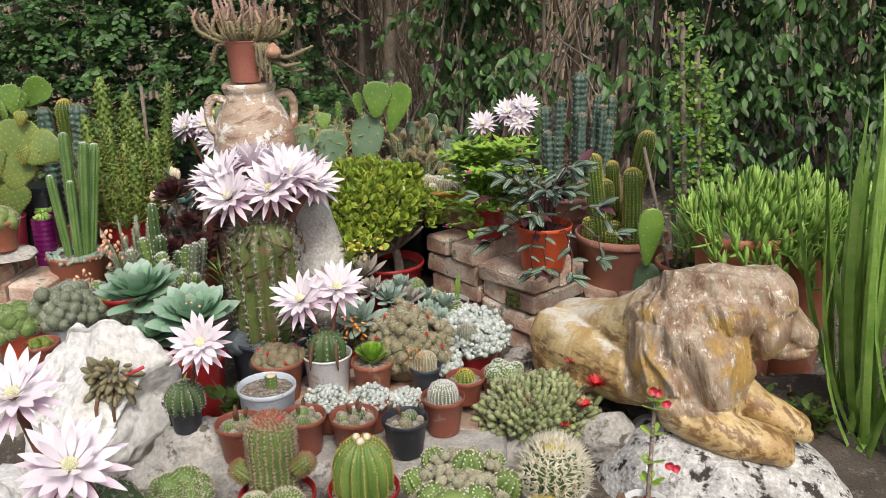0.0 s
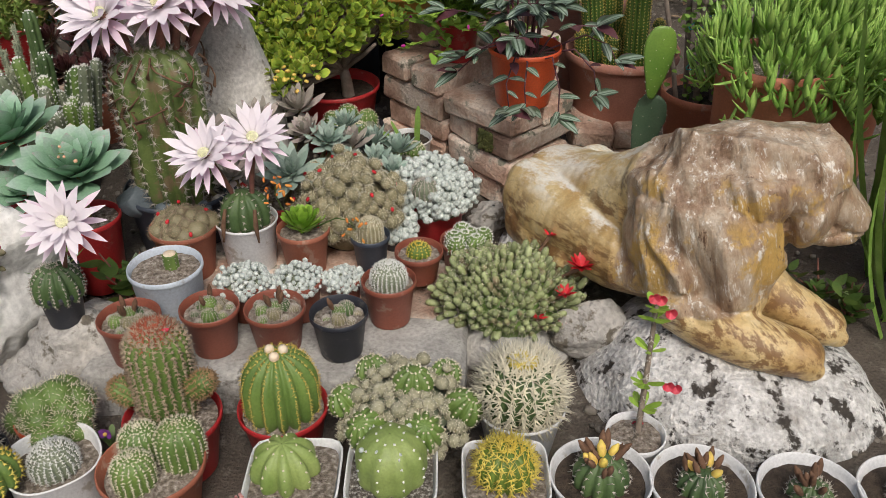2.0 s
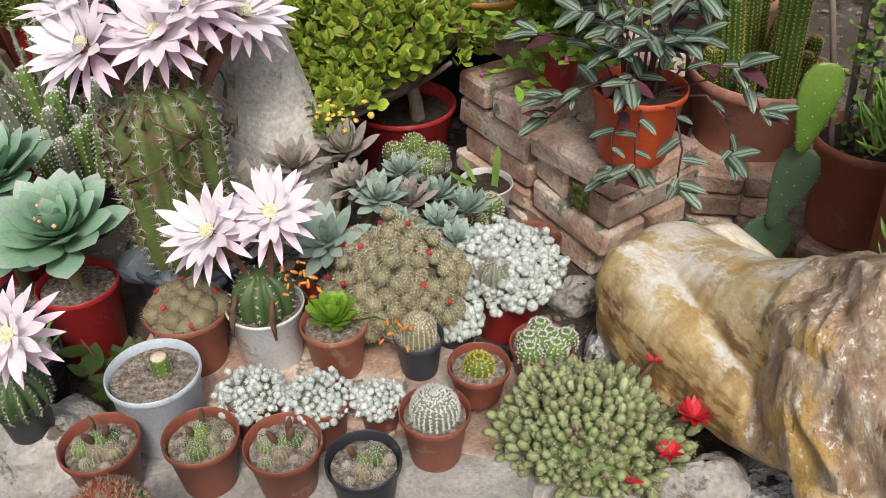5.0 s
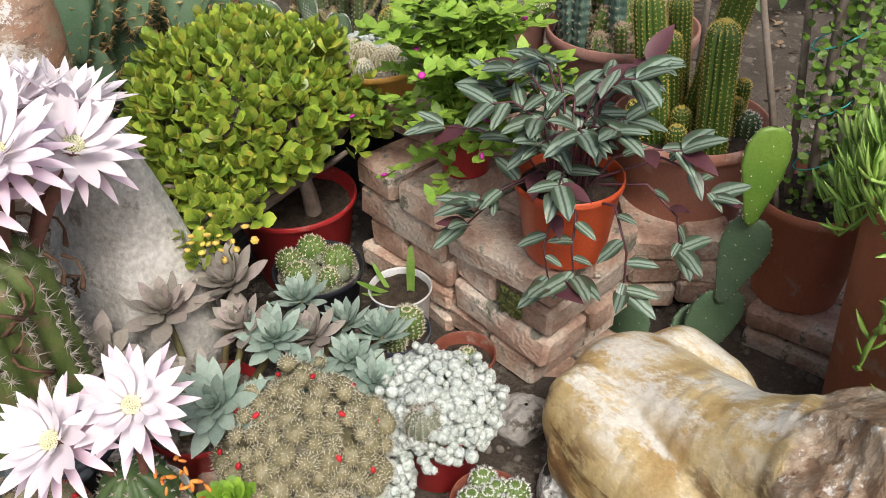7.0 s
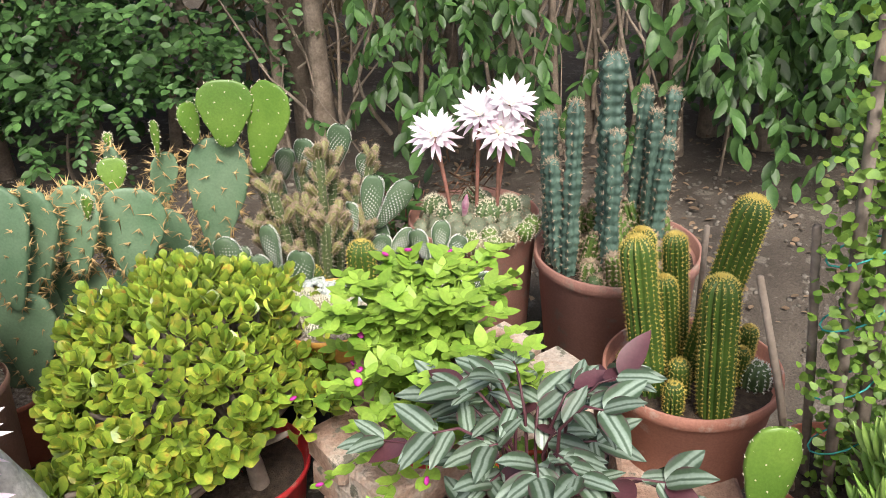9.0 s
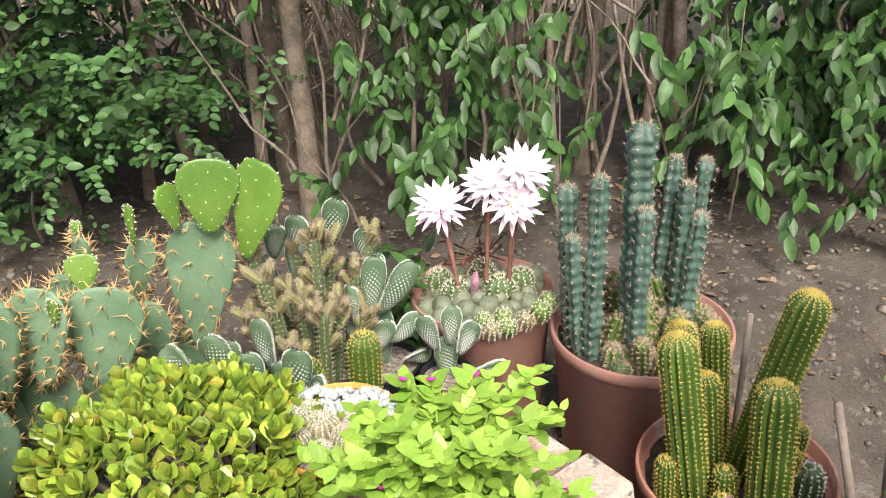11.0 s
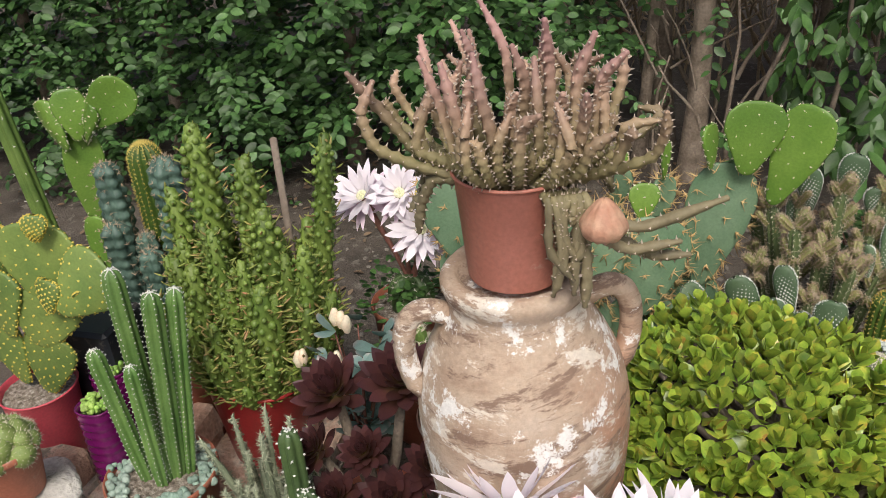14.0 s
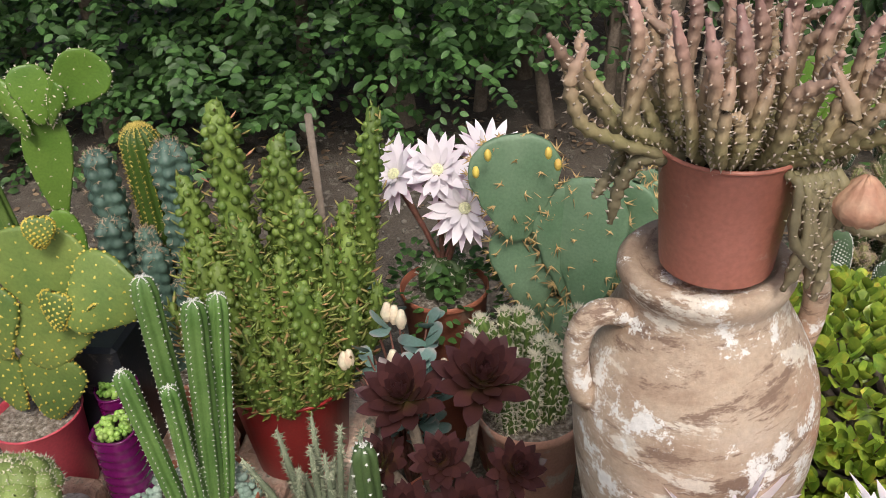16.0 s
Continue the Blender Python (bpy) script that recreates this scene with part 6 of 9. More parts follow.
for c, n, s in (((0.150, -0.035, 0.140), 22, 1.15), ((0.115, -0.085, 0.105), 16, 0.85), ((0.12, -0.085, 0.03), 9, 0.75), ((0.09, 0.06, 0.16), 6, 0.7), ((0.06, -0.11, 0.06), 5, 0.8)):
    fl = part("flower", tube(Geo(), [(c[0] * 0.75, c[1] * 0.75, c[2] - 0.03), (c[0] * 0.88, c[1] * 0.88, c[2] - 0.015), c], [0.003, 0.004, 0.005], 7), DRYFL, t)
    a = np.arange(n) * 2.4
    pieces("petal", RP, fl, mats4(np.repeat([c], n, 0), turns(np.stack([np.cos(a), np.sin(a) - 0.25, 0.3 + 0.5 * (np.arange(n) % 3) / 2], -1)), np.full(n, s)))

# ---- tall flowering cactus ----
t = thing("potted_cactus", (-0.52, 2.375, 0.06), "tall old ribbed cactus crowned with many pale pink flowers", "potted cactus")
z = pot(t, 0.135, 0.19, GREYBLUE, base=0.8, fill=0.03)
st = cactus(t, 0.099, 0.415, 14, 0.24, G_TALL, SP_GREY, (-0.005, -0.005, z - 0.03), 22, 13, 0.020, 0.00048, 1.4, lean=(0, 3), round_top=0.7, foot=0.62)
v, f = ball(9, 7)
part("corky_foot", Geo().add(np.concatenate([(v * np.array([0.024, 0.024, 0.05]) * RNG.uniform(0.6, 1.2) + np.array([0.052 * math.cos(a), 0.052 * math.sin(a), z + RNG.uniform(-0.01, 0.05)])) for a in np.arange(22) * 0.9]), np.concatenate([f + len(v) * k for k in range(22)])), CORK, t, "grey-brown corky base")
for k in range(38):
    a = RNG.uniform(-2.9, 0.5) if k % 4 else RNG.uniform(0.5, 3.3)
    zz, ln = RNG.uniform(0.24, 0.375), RNG.uniform(0.025, 0.075)
    p = np.array([0.097 * math.cos(a), 0.097 * math.sin(a), z + zz])
    o = np.array([math.cos(a), math.sin(a), 0])
    sd = np.array([-math.sin(a), math.cos(a), 0]) * RNG.normal() * 0.02
    part("spent_flower", tube(Geo(), [p, p + o * 0.016 + sd * 0.3 + [0, 0, -ln * 0.25], p + o * 0.020 + sd - [0, 0, ln * 0.6], p + o * 0.014 + sd * 1.8 - [0, 0, ln], p + o * 0.016 + sd * 1.2 - [0, 0, ln * 1.12]], [0.003, 0.002, 0.002, 0.0045, 0.0015], 7), DRYFL, t)
for ax, ay, az, u in ((-0.589, 2.253, 0.715, (-0.25, -0.65, 0.75)), (-0.474, 2.298, 0.727, (0.0, -0.6, 0.8)), (-0.369, 2.443, 0.715, (0.45, -0.35, 0.8)), (-0.425, 2.345, 0.765, (0.15, -0.35, 0.9)), (-0.687, 2.444, 0.722, (-0.5, -0.1, 0.85)), (-0.56, 2.45, 0.775, (-0.1, 0.1, 1)), (-0.465, 2.475, 0.775, (0.15, 0.15, 1)), (-0.63, 2.335, 0.765, (-0.3, -0.35, 0.9)), (-0.40, 2.54, 0.745, (0.4, 0.3, 0.85)), (-0.60, 2.555, 0.76, (-0.2, 0.4, 0.9))):
    q = np.array([ax + 0.52, ay - 2.375, az - 0.06]) - 0.030 * np.array(u)
    bloom(t, (q[0] * 0.42, q[1] * 0.42, z + 0.335), q, 1.14, u, 1.5)
rock("stone", (-0.60, 2.30, 0.245), (0.052, 0.045, 0.04), 71, mat("dark blue grey pebble", [(0, (0.07, 0.09, 0.105)), (1, (0.14, 0.17, 0.19))], 12, 0.55, 0.2), "smooth dark blue-grey stone in the basin", rough=0.08)
for k, (x, y) in enumerate(((-0.44, 2.28), (-0.41, 2.32), (-0.53, 2.27), (-0.62, 2.37), (-0.40, 2.37))):
    rock("pebble", (x, y, 0.235), (0.024, 0.02, 0.017), 80 + k, STONE if k % 2 else MATS["dark blue grey pebble"], "grey pebble in the basin", "stone", rough=0.08, n=16, m=10)

# ---- echeverias ----
EL = Geo().add(*blade(0.10, 0.050, 0.008, 8, 0.75, 0.14, 0.16, 0.4, 1.4)).mesh("leaf", L_ECH)


def echeveria(x, y, zz, R, n, label, pr, ph, material=REDP, tilt=(0, 0), base=None):
    zb = gz(x, y) if base is None else base
    t, z = potted("potted_succulent", (x, y, zb), pr, ph, material, label, "potted plant", turn=0)
    he = part("stalk", tube(Geo(), [(0, 0, z - 0.01), (0, 0, (z + zz - zb) / 2), (0, 0, zz - zb)], 0.012, 8), G_OLD, t)
    rosette(he, (0, 0, zz - zb), R, n + 8, EL, 0.10, tilt, 75, 4, dome=0.02)
    return t, z


t, z = echeveria(-0.70, 2.235, 0.335, 0.135, 26, "large blue-green rosette succulent in a red pot", 0.075, 0.19, tilt=(14, 4))
spray(t, [(0.0, 0.02, 0.28), (0.0, 0.0, 0.33), (0.01, -0.03, 0.36), (0.0, -0.05, 0.37)], 5, Geo().add(ball(7, 5)[0] * 0.0035, ball(7, 5)[1]).mesh("bell", PEACH))
t, z = echeveria(-0.90, 2.36, 0.36, 0.14, 24, "blue-green rosette with upright leaves in a red pot", 0.08, 0.2, tilt=(10, -6))
PB = Geo().add(ball(7, 5)[0] * np.array([0.0036, 0.0036, 0.0055]), ball(7, 5)[1]).mesh("bell", PEACH)
spray(t, [(-0.02, 0, 0.3), (-0.04, -0.01, 0.38), (-0.05, -0.02, 0.45), (-0.055, -0.02, 0.48)], 26, PB, 1.2)
t, z = echeveria(-0.84, 2.27, 0.265, 0.09, 20, "smaller blue-green rosette under a larger one", 0.06, 0.12, BLACKP, (20, 0))
t, z = potted("potted_plant", (-0.735, 2.10, 0.06), 0.055, 0.12, BLACKP, "spiky green rosette in a dark pot", "potted plant", turn=0)
SPK = Geo().add(*blade(0.09, 0.012, 0.003, 5, 1.6, 0.2, 0.3, 0.6)).mesh("leaf", L_IRIS)
rosette(part("heart", Geo().add(ball(8, 6)[0] * 0.01 + np.array([0, 0, z]), ball(8, 6)[1]), L_IRIS, t), (0, 0, z), 0.085, 34, SPK, 0.09, open1=15)
OV = Geo().add(*blade(0.055, 0.032, 0.002, 6, 0.7, 0.1, 0.1, 0.3, 0.78)).mesh("leaf", L_SHRUB)


def weed(name, at, R, H, n, leaf, label, category="plant", sizes=(0.7, 1.3), flat=0.3, stems=6, lo=0.55):
    """A loose leafy plant with its stems, growing from one spot."""
    t = thing(name, at, label, category, turn=0)
    g = Geo()
    tips = []
    for k in range(stems):
        a = k * 2.4 + 0.4
        e = np.array([R * 0.8 * math.cos(a) * RNG.uniform(0.4, 1), R * 0.8 * math.sin(a) * RNG.uniform(0.4, 1), H * RNG.uniform(0.6, 1)])
        mid = e * np.array([0.4, 0.4, 0.65])
        tube(g, [(0, 0, -0.01), mid, e], [0.004, 0.003, 0.0015], 6)
        tips += [mid, e]
    part("stems", g, TUBE, t, kind="stuff")
    tips = np.array(tips)
    k = RNG.integers(0, len(tips), n)
    p = tips[k] * RNG.uniform(lo, 1.05, (n, 1))
    a = RNG.uniform(0, 6.28, n)
    d = np.stack([np.cos(a), np.sin(a), flat + 0.4 * RNG.normal(size=n)], -1)
    pieces("leaf", leaf, t, mats4(p, turns(d), RNG.uniform(*sizes, n)))
    return t


weed("weed", (-0.565, 2.09, 0.06), 0.09, 0.17, 46, OV, "dull green leafy weed between the pots")

# ---- tan and white clusters, grey rosettes ----
t, z = potted("potted_cactus", (-0.112, 2.345, 0.062), 0.085, 0.14, BLACKP, "large mound of tan spiny heads with red fruits, black pot", turn=0)
core(t, 0.115, 0.115, (0, -0.01, z + 0.015), G_TAN)
heads(t, 150, 0.128, 0.125, (0, -0.01, z + 0.015), 0.0165, G_TAN, SP_PALE, per=56, slen=0.0075, swid=0.0004, fill=0.94, zlo=-0.35)
berries(t, 18, 0.132, 0.13, (0, -0.01, z + 0.02))
t = woolly(0.086, 2.435, 0.06, 0.085, 0.14, 0.102, 0.095, 480, 0.0092, REDP, "large dome of white woolly cactus heads in a red pot")
grey_ball(t, (0, -0.075, 0.165), 0.03, 0.05, 16, G_GREY, SP_GREY, 0.006)
t, z = potted("potted_cactus", (0.168, 2.285, 0.058), 0.06, 0.10, BROWNP, "small cluster of spiny green globes, brown pot")
for k in range(7):
    a = k * 2.4
    cactus(t, 0.022, 0.04, 12, 0.2, G_MID, SP_WHITE, (0.018 * math.sqrt(k) * math.cos(a), 0.018 * math.sqrt(k) * math.sin(a), z - 0.005), 6, 6, 0.006, 0.0005, 1.2)
GL = Geo().add(*blade(0.055, 0.023, 0.006, 7, 1.3, 0.20, 0.15, 0.4, 1.2)).mesh("leaf", L_GRAP)
PL = Geo().add(*blade(0.05, 0.017, 0.0048, 6, 1.2, 0.16, 0.1, 0.5, 1.1)).mesh("leaf", L_PACH)
t, z = potted("potted_succulent", (-0.307, 2.458, 0.06), 0.11, 0.13, REDP, "trailing grey-pink and blue-grey rosettes over a red pot", "potted plant", turn=0)
for x, y, zz, R, kind in ((-0.13, -0.03, 0.27, 0.07, 0), (-0.05, 0.06, 0.29, 0.07, 0), (0.05, 0.12, 0.30, 0.07, 0), (0.08, 0.05, 0.265, 0.055, 0), (0.02, -0.03, 0.22, 0.05, 0), (-0.08, -0.10, 0.22, 0.05, 0), (-0.02, -0.09, 0.19, 0.05, 0), (-0.15, -0.13, 0.22, 0.05, 0), (0.16, 0.13, 0.25, 0.05, 1), (0.06, -0.09, 0.225, 0.075, 1), (0.13, 0.03, 0.25, 0.06, 1),
                         (0.19, 0.06, 0.23, 0.055, 0), (0.24, 0.10, 0.22, 0.05, 1), (0.18, -0.02, 0.21, 0.055, 1), (0.25, 0.03, 0.20, 0.05, 1), (0.12, -0.06, 0.19, 0.05, 1), (0.22, -0.05, 0.20, 0.045, 1), (0.29, -0.01, 0.19, 0.05, 1), (0.30, 0.09, 0.20, 0.055, 1)):
    sk = part("stalk", tube(Geo(), [(x * 0.3, y * 0.3, z - 0.01), (x * 0.8, y * 0.8, max(z, zz - 0.06)), (x, y, zz - 0.005)], [0.006, 0.006, 0.005], 7), G_OLD, t)
    rosette(sk, (x, y, zz - 0.008), R * 1.15, 24 if kind == 0 else 30, (GL, PL)[kind], (0.055, 0.05)[kind], (RNG.normal() * 12 + 12, RNG.normal() * 12), 80, 5, dome=0.015)
YF = Geo().add(ball(6, 4)[0] * np.array([0.006, 0.006, 0.003]), ball(6, 4)[1]).mesh("bell", YELFR)
for x, y in ((0.03, 0.14), (0.06, 0.12), (0.0, 0.12)):
    spray(t, [(0.05, 0.12, 0.30), (x, y, 0.34), (x, y - 0.01, 0.37), (x * 1.2, y - 0.02, 0.39)], 6, YF)
t, z = potted("potted_cactus", (-0.164, 2.813, 0.06), 0.092, 0.15, BLACKP, "clustered globes with green crowns in a black pot", turn=0)
heads(t, 46, 0.078, 0.035, (0, 0, z - 0.006), 0.017, G_GREY, SP_PALE, per=30, slen=0.005)
for x, y, r in ((-0.03, -0.045, 0.026), (0.045, 0.0, 0.03), (-0.015, 0.035, 0.03), (-0.055, 0.0, 0.026), (0.03, -0.05, 0.02)):
    cactus(t, r, r * 1.6, 11, 0.2, G_MID, SP_PALE, (x, y, z + 0.012), 6, 5, 0.006, 0.0006, 1.1)
t, z = potted("potted_plant", (0.005, 2.758, 0.055), 0.063, 0.145, WHITEP, "white pot with a few strap leaves", "potted plant", turn=0, lip=0.006, soil=DARKSOIL)
STRAP = Geo().add(*blade(0.11, 0.018, 0.0025, 6, 0.9, -0.1, 0.2, 0.8)).mesh("leaf", L_IRIS)
pieces("leaf", STRAP, t, mats4([(0.02, 0, z - 0.005), (-0.02, 0, z - 0.005), (-0.022, 0.01, z - 0.005), (-0.02, -0.01, z - 0.005)], turns([(0.05, 0, 1), (-0.8, -0.3, 0.6), (-0.5, 0.3, 0.8), (-0.9, -0.1, 0.2)], (0, -1, 0.2)), [1.0, 0.7, 0.6, 0.5]))
t, z = potted("potted_cactus", (0.004, 2.643, 0.06), 0.065, 0.13, GREYBLUE, "three spiny green globes in a dark grey pot", turn=0, soil=DARKSOIL)
for x, y, r, h in ((-0.03, 0.008, 0.026, 0.05), (0.022, 0.008, 0.03, 0.062), (0.0, -0.032, 0.021, 0.038)):
    cactus(t, r, h, 16, 0.14, G_MID, SP_PALE, (x, y, z - 0.006), 8, 6, 0.007, 0.0005, 1.2)
t, z = potted("potted_cactus", (-0.037, 2.563, 0.06), 0.056, 0.125, BROWNP, "single spiny green globe in a brown pot")
cactus(t, 0.027, 0.045, 15, 0.15, G_MID, SP_BROWN, (0, 0, z - 0.006), 8, 6, 0.007, 0.0005, 1.2)
t, z = potted("potted_cactus", (0.128, 2.600, 0.055), 0.060, 0.115, BROWNP, "tiny spiny globe in a brown pot of dark soil", soil=DARKSOIL, fill=0.025)
cactus(t, 0.019, 0.03, 13, 0.15, G_MID, SP_PALE, (0, 0.01, z - 0.006), 6, 6, 0.006, 0.0005, 1.2)

# ---- jade bush ----
t = thing("jade_plant", (-0.237, 3.008, 0.06), "bushy jade plant with red-edged leaves in a red pot", "potted plant", turn=0)
z = pot(t, 0.135, 0.20, REDP, base=0.72, soil=DARKSOIL, fill=0.03)
JB = blade(0.039, 0.0265, 0.006, 7, 0.5, 0.24, 0.10, 0.25, 1.75)
JL = Geo().add(*JB).mesh("leaf", L_JADE)
g = Geo()
tube(g, [(0.045, -0.03, z - 0.02), (0.04, -0.03, z + 0.05), (0.02, -0.01, z + 0.12)], [0.02, 0.017, 0.012], 9)
P, D, S, U = [], [], [], []
tips = [(q * np.array([0.255, 0.30, 0.175]) * (1 + 0.28 * noise.noise(Vector(q * 2.6))) * RNG.uniform(0.86, 1.02) + np.array([-0.06, 0.02, 0.395]), np.array([-0.04, 0.0, 0.22])) for q in unit(360, -0.25, 1.0)]
tips += [(q * np.array([0.15, 0.16, 0.11]) * (1 + 0.3 * noise.noise(Vector(q * 3.0))) * RNG.uniform(0.8, 1.05) + np.array([-0.105, -0.27, 0.335]), np.array([-0.08, -0.20, 0.24])) for q in unit(135, -0.55, 1.0)]
for k, (e, heart) in enumerate(tips):
    if e[0] > -0.06 and e[2] < 0.375 and e[1] < 0.12:
        continue
    if k % 3 == 0:
        tube(g, [(0.03, -0.02, z + 0.08), (e + np.array([0.03, -0.02, z + 0.08])) * 0.5, heart + (e - heart) * 0.82], [0.009, 0.007, 0.005], 6)
    up = e - heart
    up = up / np.linalg.norm(up) + np.array([0, -0.15, 0.55])
    up /= np.linalg.norm(up)
    x = np.cross(up, [0.2, 0.9, 0.1])
    x /= np.linalg.norm(x)
    y = np.cross(up, x)
    for j in range(8):
        a = j * 3.1416 + (j // 2) * 1.5708 + k + 0.2 * RNG.normal()
        lay = j // 2
        d = (x * math.cos(a) + y * math.sin(a)) * (1.0 - 0.12 * lay) + up * (0.38 + 0.30 * lay)
        P.append(e - up * 0.010 * (4 - lay)), D.append(d + 0.12 * RNG.normal(size=3)), U.append(up), S.append(RNG.uniform(0.72, 1.05) * (1.12 - 0.12 * lay))
part("branches", g, STAKE, t, kind="stuff")
P, D, S, U = np.array(P), np.array(D), np.array(S), np.array(U)
near = np.argsort(P[:, 1] - 0.5 * P[:, 2])
fr = turns(D, U)
pieces("leaf", JL, t, mats4(P[near[:300]], fr[near[:300]], S[near[:300]]))
rest = near[300:]
part("leaves", scatter(Geo(), *JB, P[rest], fr[rest], S[rest]), L_JADE2, t, kind="stuff")

# ---- on the brick pile ----
t = thing("potted_plant", (0.312, 2.685, 0.342), "striped purple-green spiderwort trailing from an orange-red pot", "potted plant", turn=0)
z = pot(t, 0.094, 0.150, ORANGEP, base=0.74, soil=DARKSOIL, fill=0.022)
TB = blade(0.078, 0.036, 0.0014, 9, 1.15, -0.22, 0.22, 0.3, 0.74)
TL, TLP = Geo().add(*TB).mesh("leaf", L_TRAD), Geo().add(*TB).mesh("leaf", L_TRADP)
g = Geo()
P, D, S, Q = [], [], [], []
RUNS = [([0.0, 0.02, z], [-0.05, -0.03, z + rise], [-0.13 - reach, -0.06, z + rise * 0.8], [-0.19 - reach, -0.08, z + end]) for reach, rise, end in ((-0.03, 0.05, 0.02), (-0.02, 0.04, -0.02))]
RUNS += [([0.0, -0.05, z], [-0.03, -0.11, z + 0.03], [-0.05, -0.13, z - 0.03], [-0.04, -0.14, z - 0.10]), ([0.03, -0.05, z], [0.06, -0.11, z + 0.03], [0.08, -0.14, z - 0.04], [0.08, -0.145, z - 0.11]),
         ([0.05, 0.0, z], [0.12, -0.05, z + 0.03], [0.17, -0.07, z - 0.02], [0.18, -0.08, z - 0.08]), ([0.05, 0.02, z], [0.15, 0.0, z + 0.05], [0.21, -0.02, z + 0.03], [0.23, -0.03, z - 0.01]), ([0.0, -0.05, z], [0.0, -0.12, z + 0.02], [-0.005, -0.13, z - 0.04], [0.0, -0.135, z - 0.09])]
for k in range(23):
    a = k * 2.4 + 0.5
    reach, rise = 0.19 * math.sqrt((k + 1) / 23) * RNG.uniform(0.75, 1.1), RNG.uniform(0.09, 0.25) * (1.15 - 0.45 * k / 23)
    o = np.array([math.cos(a), math.sin(a) * 0.85, 0])
    RUNS.append((o * 0.03 + [0, 0, z - 0.01], o * reach * 0.4 + [0, 0, z + rise * 0.75], o * reach * 0.75 + [0, 0, z + rise], o * reach + [0, 0, z + rise * 1.02]))
for pts in RUNS:
    cur = np.array(pts, float)
    tube(g, cur, [0.0026, 0.0024, 0.002, 0.0016], 6)
    o = (cur[3] - cur[0]) * np.array([1, 1, 0])
    o = o / (np.linalg.norm(o) + 1e-6)
    for j in range(4):
        s = 1.2 + 1.6 * j / 3
        p = np.array([np.interp(s, range(4), cur[:, c]) for c in range(3)])
        dr = np.array([np.interp(min(s + 0.3, 3), range(4), cur[:, c]) for c in range(3)]) - p + o * 0.02
        dr /= np.linalg.norm(dr) + 1e-9
        sd = np.cross(dr, [0, 0, 1]) * (1 if j % 2 else -1)
        P.append(p), D.append(dr * 0.7 + sd * 0.8 + np.array([0, 0, 0.10]) + 0.38 * RNG.normal(size=3)), S.append(RNG.uniform(0.55, 0.95) * (0.75 if cur[3, 2] < z else 1)), Q.append(RNG.random() < 0.12)
    for b in (-0.9, 0.0, 0.9):
        sd = np.cross(o, [0, 0, 1])
        P.append(cur[3]), D.append(o * math.cos(b) + sd * math.sin(b) + np.array([0, 0, 0.15]) + 0.3 * RNG.normal(size=3)), S.append(RNG.uniform(0.65, 1.0)), Q.append(RNG.random() < 0.10)
P, D, S, Q = np.array(P), np.array(D), np.array(S), np.array(Q)
part("stems", g, L_TRADP, t, kind="stuff")
M4 = mats4(P, turns(D, np.array([0, -0.35, 1.0])), S)
pieces("leaf", TL, t, [m for m, q in zip(M4, Q) if not q])
pieces("leaf", TLP, t, [m for m, q in zip(M4, Q) if q])

t = thing("potted_plant", (0.137, 2.905, 0.379), "bright green trailing succulent with tiny magenta flowers, red pot", "potted plant", turn=0)
z = pot(t, 0.060, 0.115, REDP, base=0.78, fill=0.02)
AL = Geo().add(*blade(0.031, 0.018, 0.002, 6, 0.75, 0.05, 0.15, 0.3, 0.78)).mesh("leaf", L_APT)
g = Geo()
P, D, S, F = [], [], [], []
for k in range(120):
    a = k * 2.4
    reach, rise = RNG.uniform(0.04, 0.21), RNG.uniform(0.04, 0.25)
    o = np.array([math.cos(a) + 0.12, math.sin(a), 0])
    if k % 9 == 0:
        reach, rise = 0.24, RNG.uniform(-0.05, 0.08)
    pts = np.array([[0.02 * o[0], 0.02 * o[1], z - 0.01], *(o[None] * reach * np.array([[0.5], [1.0]]) + np.array([[0, 0, z + rise * 0.9], [0, 0, z + rise]]))])
    tube(g, pts, [0.002, 0.0018, 0.0012], 5)
    for j in range(23):
        s = 0.5 + 1.5 * j / 22
        p = np.array([np.interp(s, range(3), pts[:, c]) for c in range(3)])
        b = RNG.uniform(0, 6.28)
        P.append(p), D.append([math.cos(b) + 0.4 * o[0], math.sin(b) + 0.4 * o[1], 0.25 + 0.3 * RNG.normal()]), S.append(RNG.uniform(0.6, 1.2))
    if k % 6 == 0:
        F.append(pts[-1] + np.array([0, -0.01, 0.01]))
P, D, S = np.array(P), np.array(D), np.array(S)
part("stems", g, L_APT, t, kind="stuff")
fr = turns(D, np.array([0, -0.2, 1.0]))
pieces("leaf", AL, t, mats4(P[:300], fr[:300], S[:300]))
part("leaves", scatter(Geo(), *blade(0.031, 0.018, 0.002, 6, 0.75, 0.05, 0.15, 0.3, 0.78), P[300:], fr[300:], S[300:]), L_APT, t, kind="stuff")
MAG = mat("magenta flowers", [(0, (0.50, 0.02, 0.30)), (1, (0.62, 0.05, 0.40))], 50, 0.5, 0.1)
pieces("flower", Geo().add(ball(7, 5)[0] * np.array([0.007, 0.007, 0.003]), ball(7, 5)[1]).mesh("flower", MAG), t, mats4(F, turns(RNG.normal(size=(len(F), 3))), np.full(len(F), 1.0)))

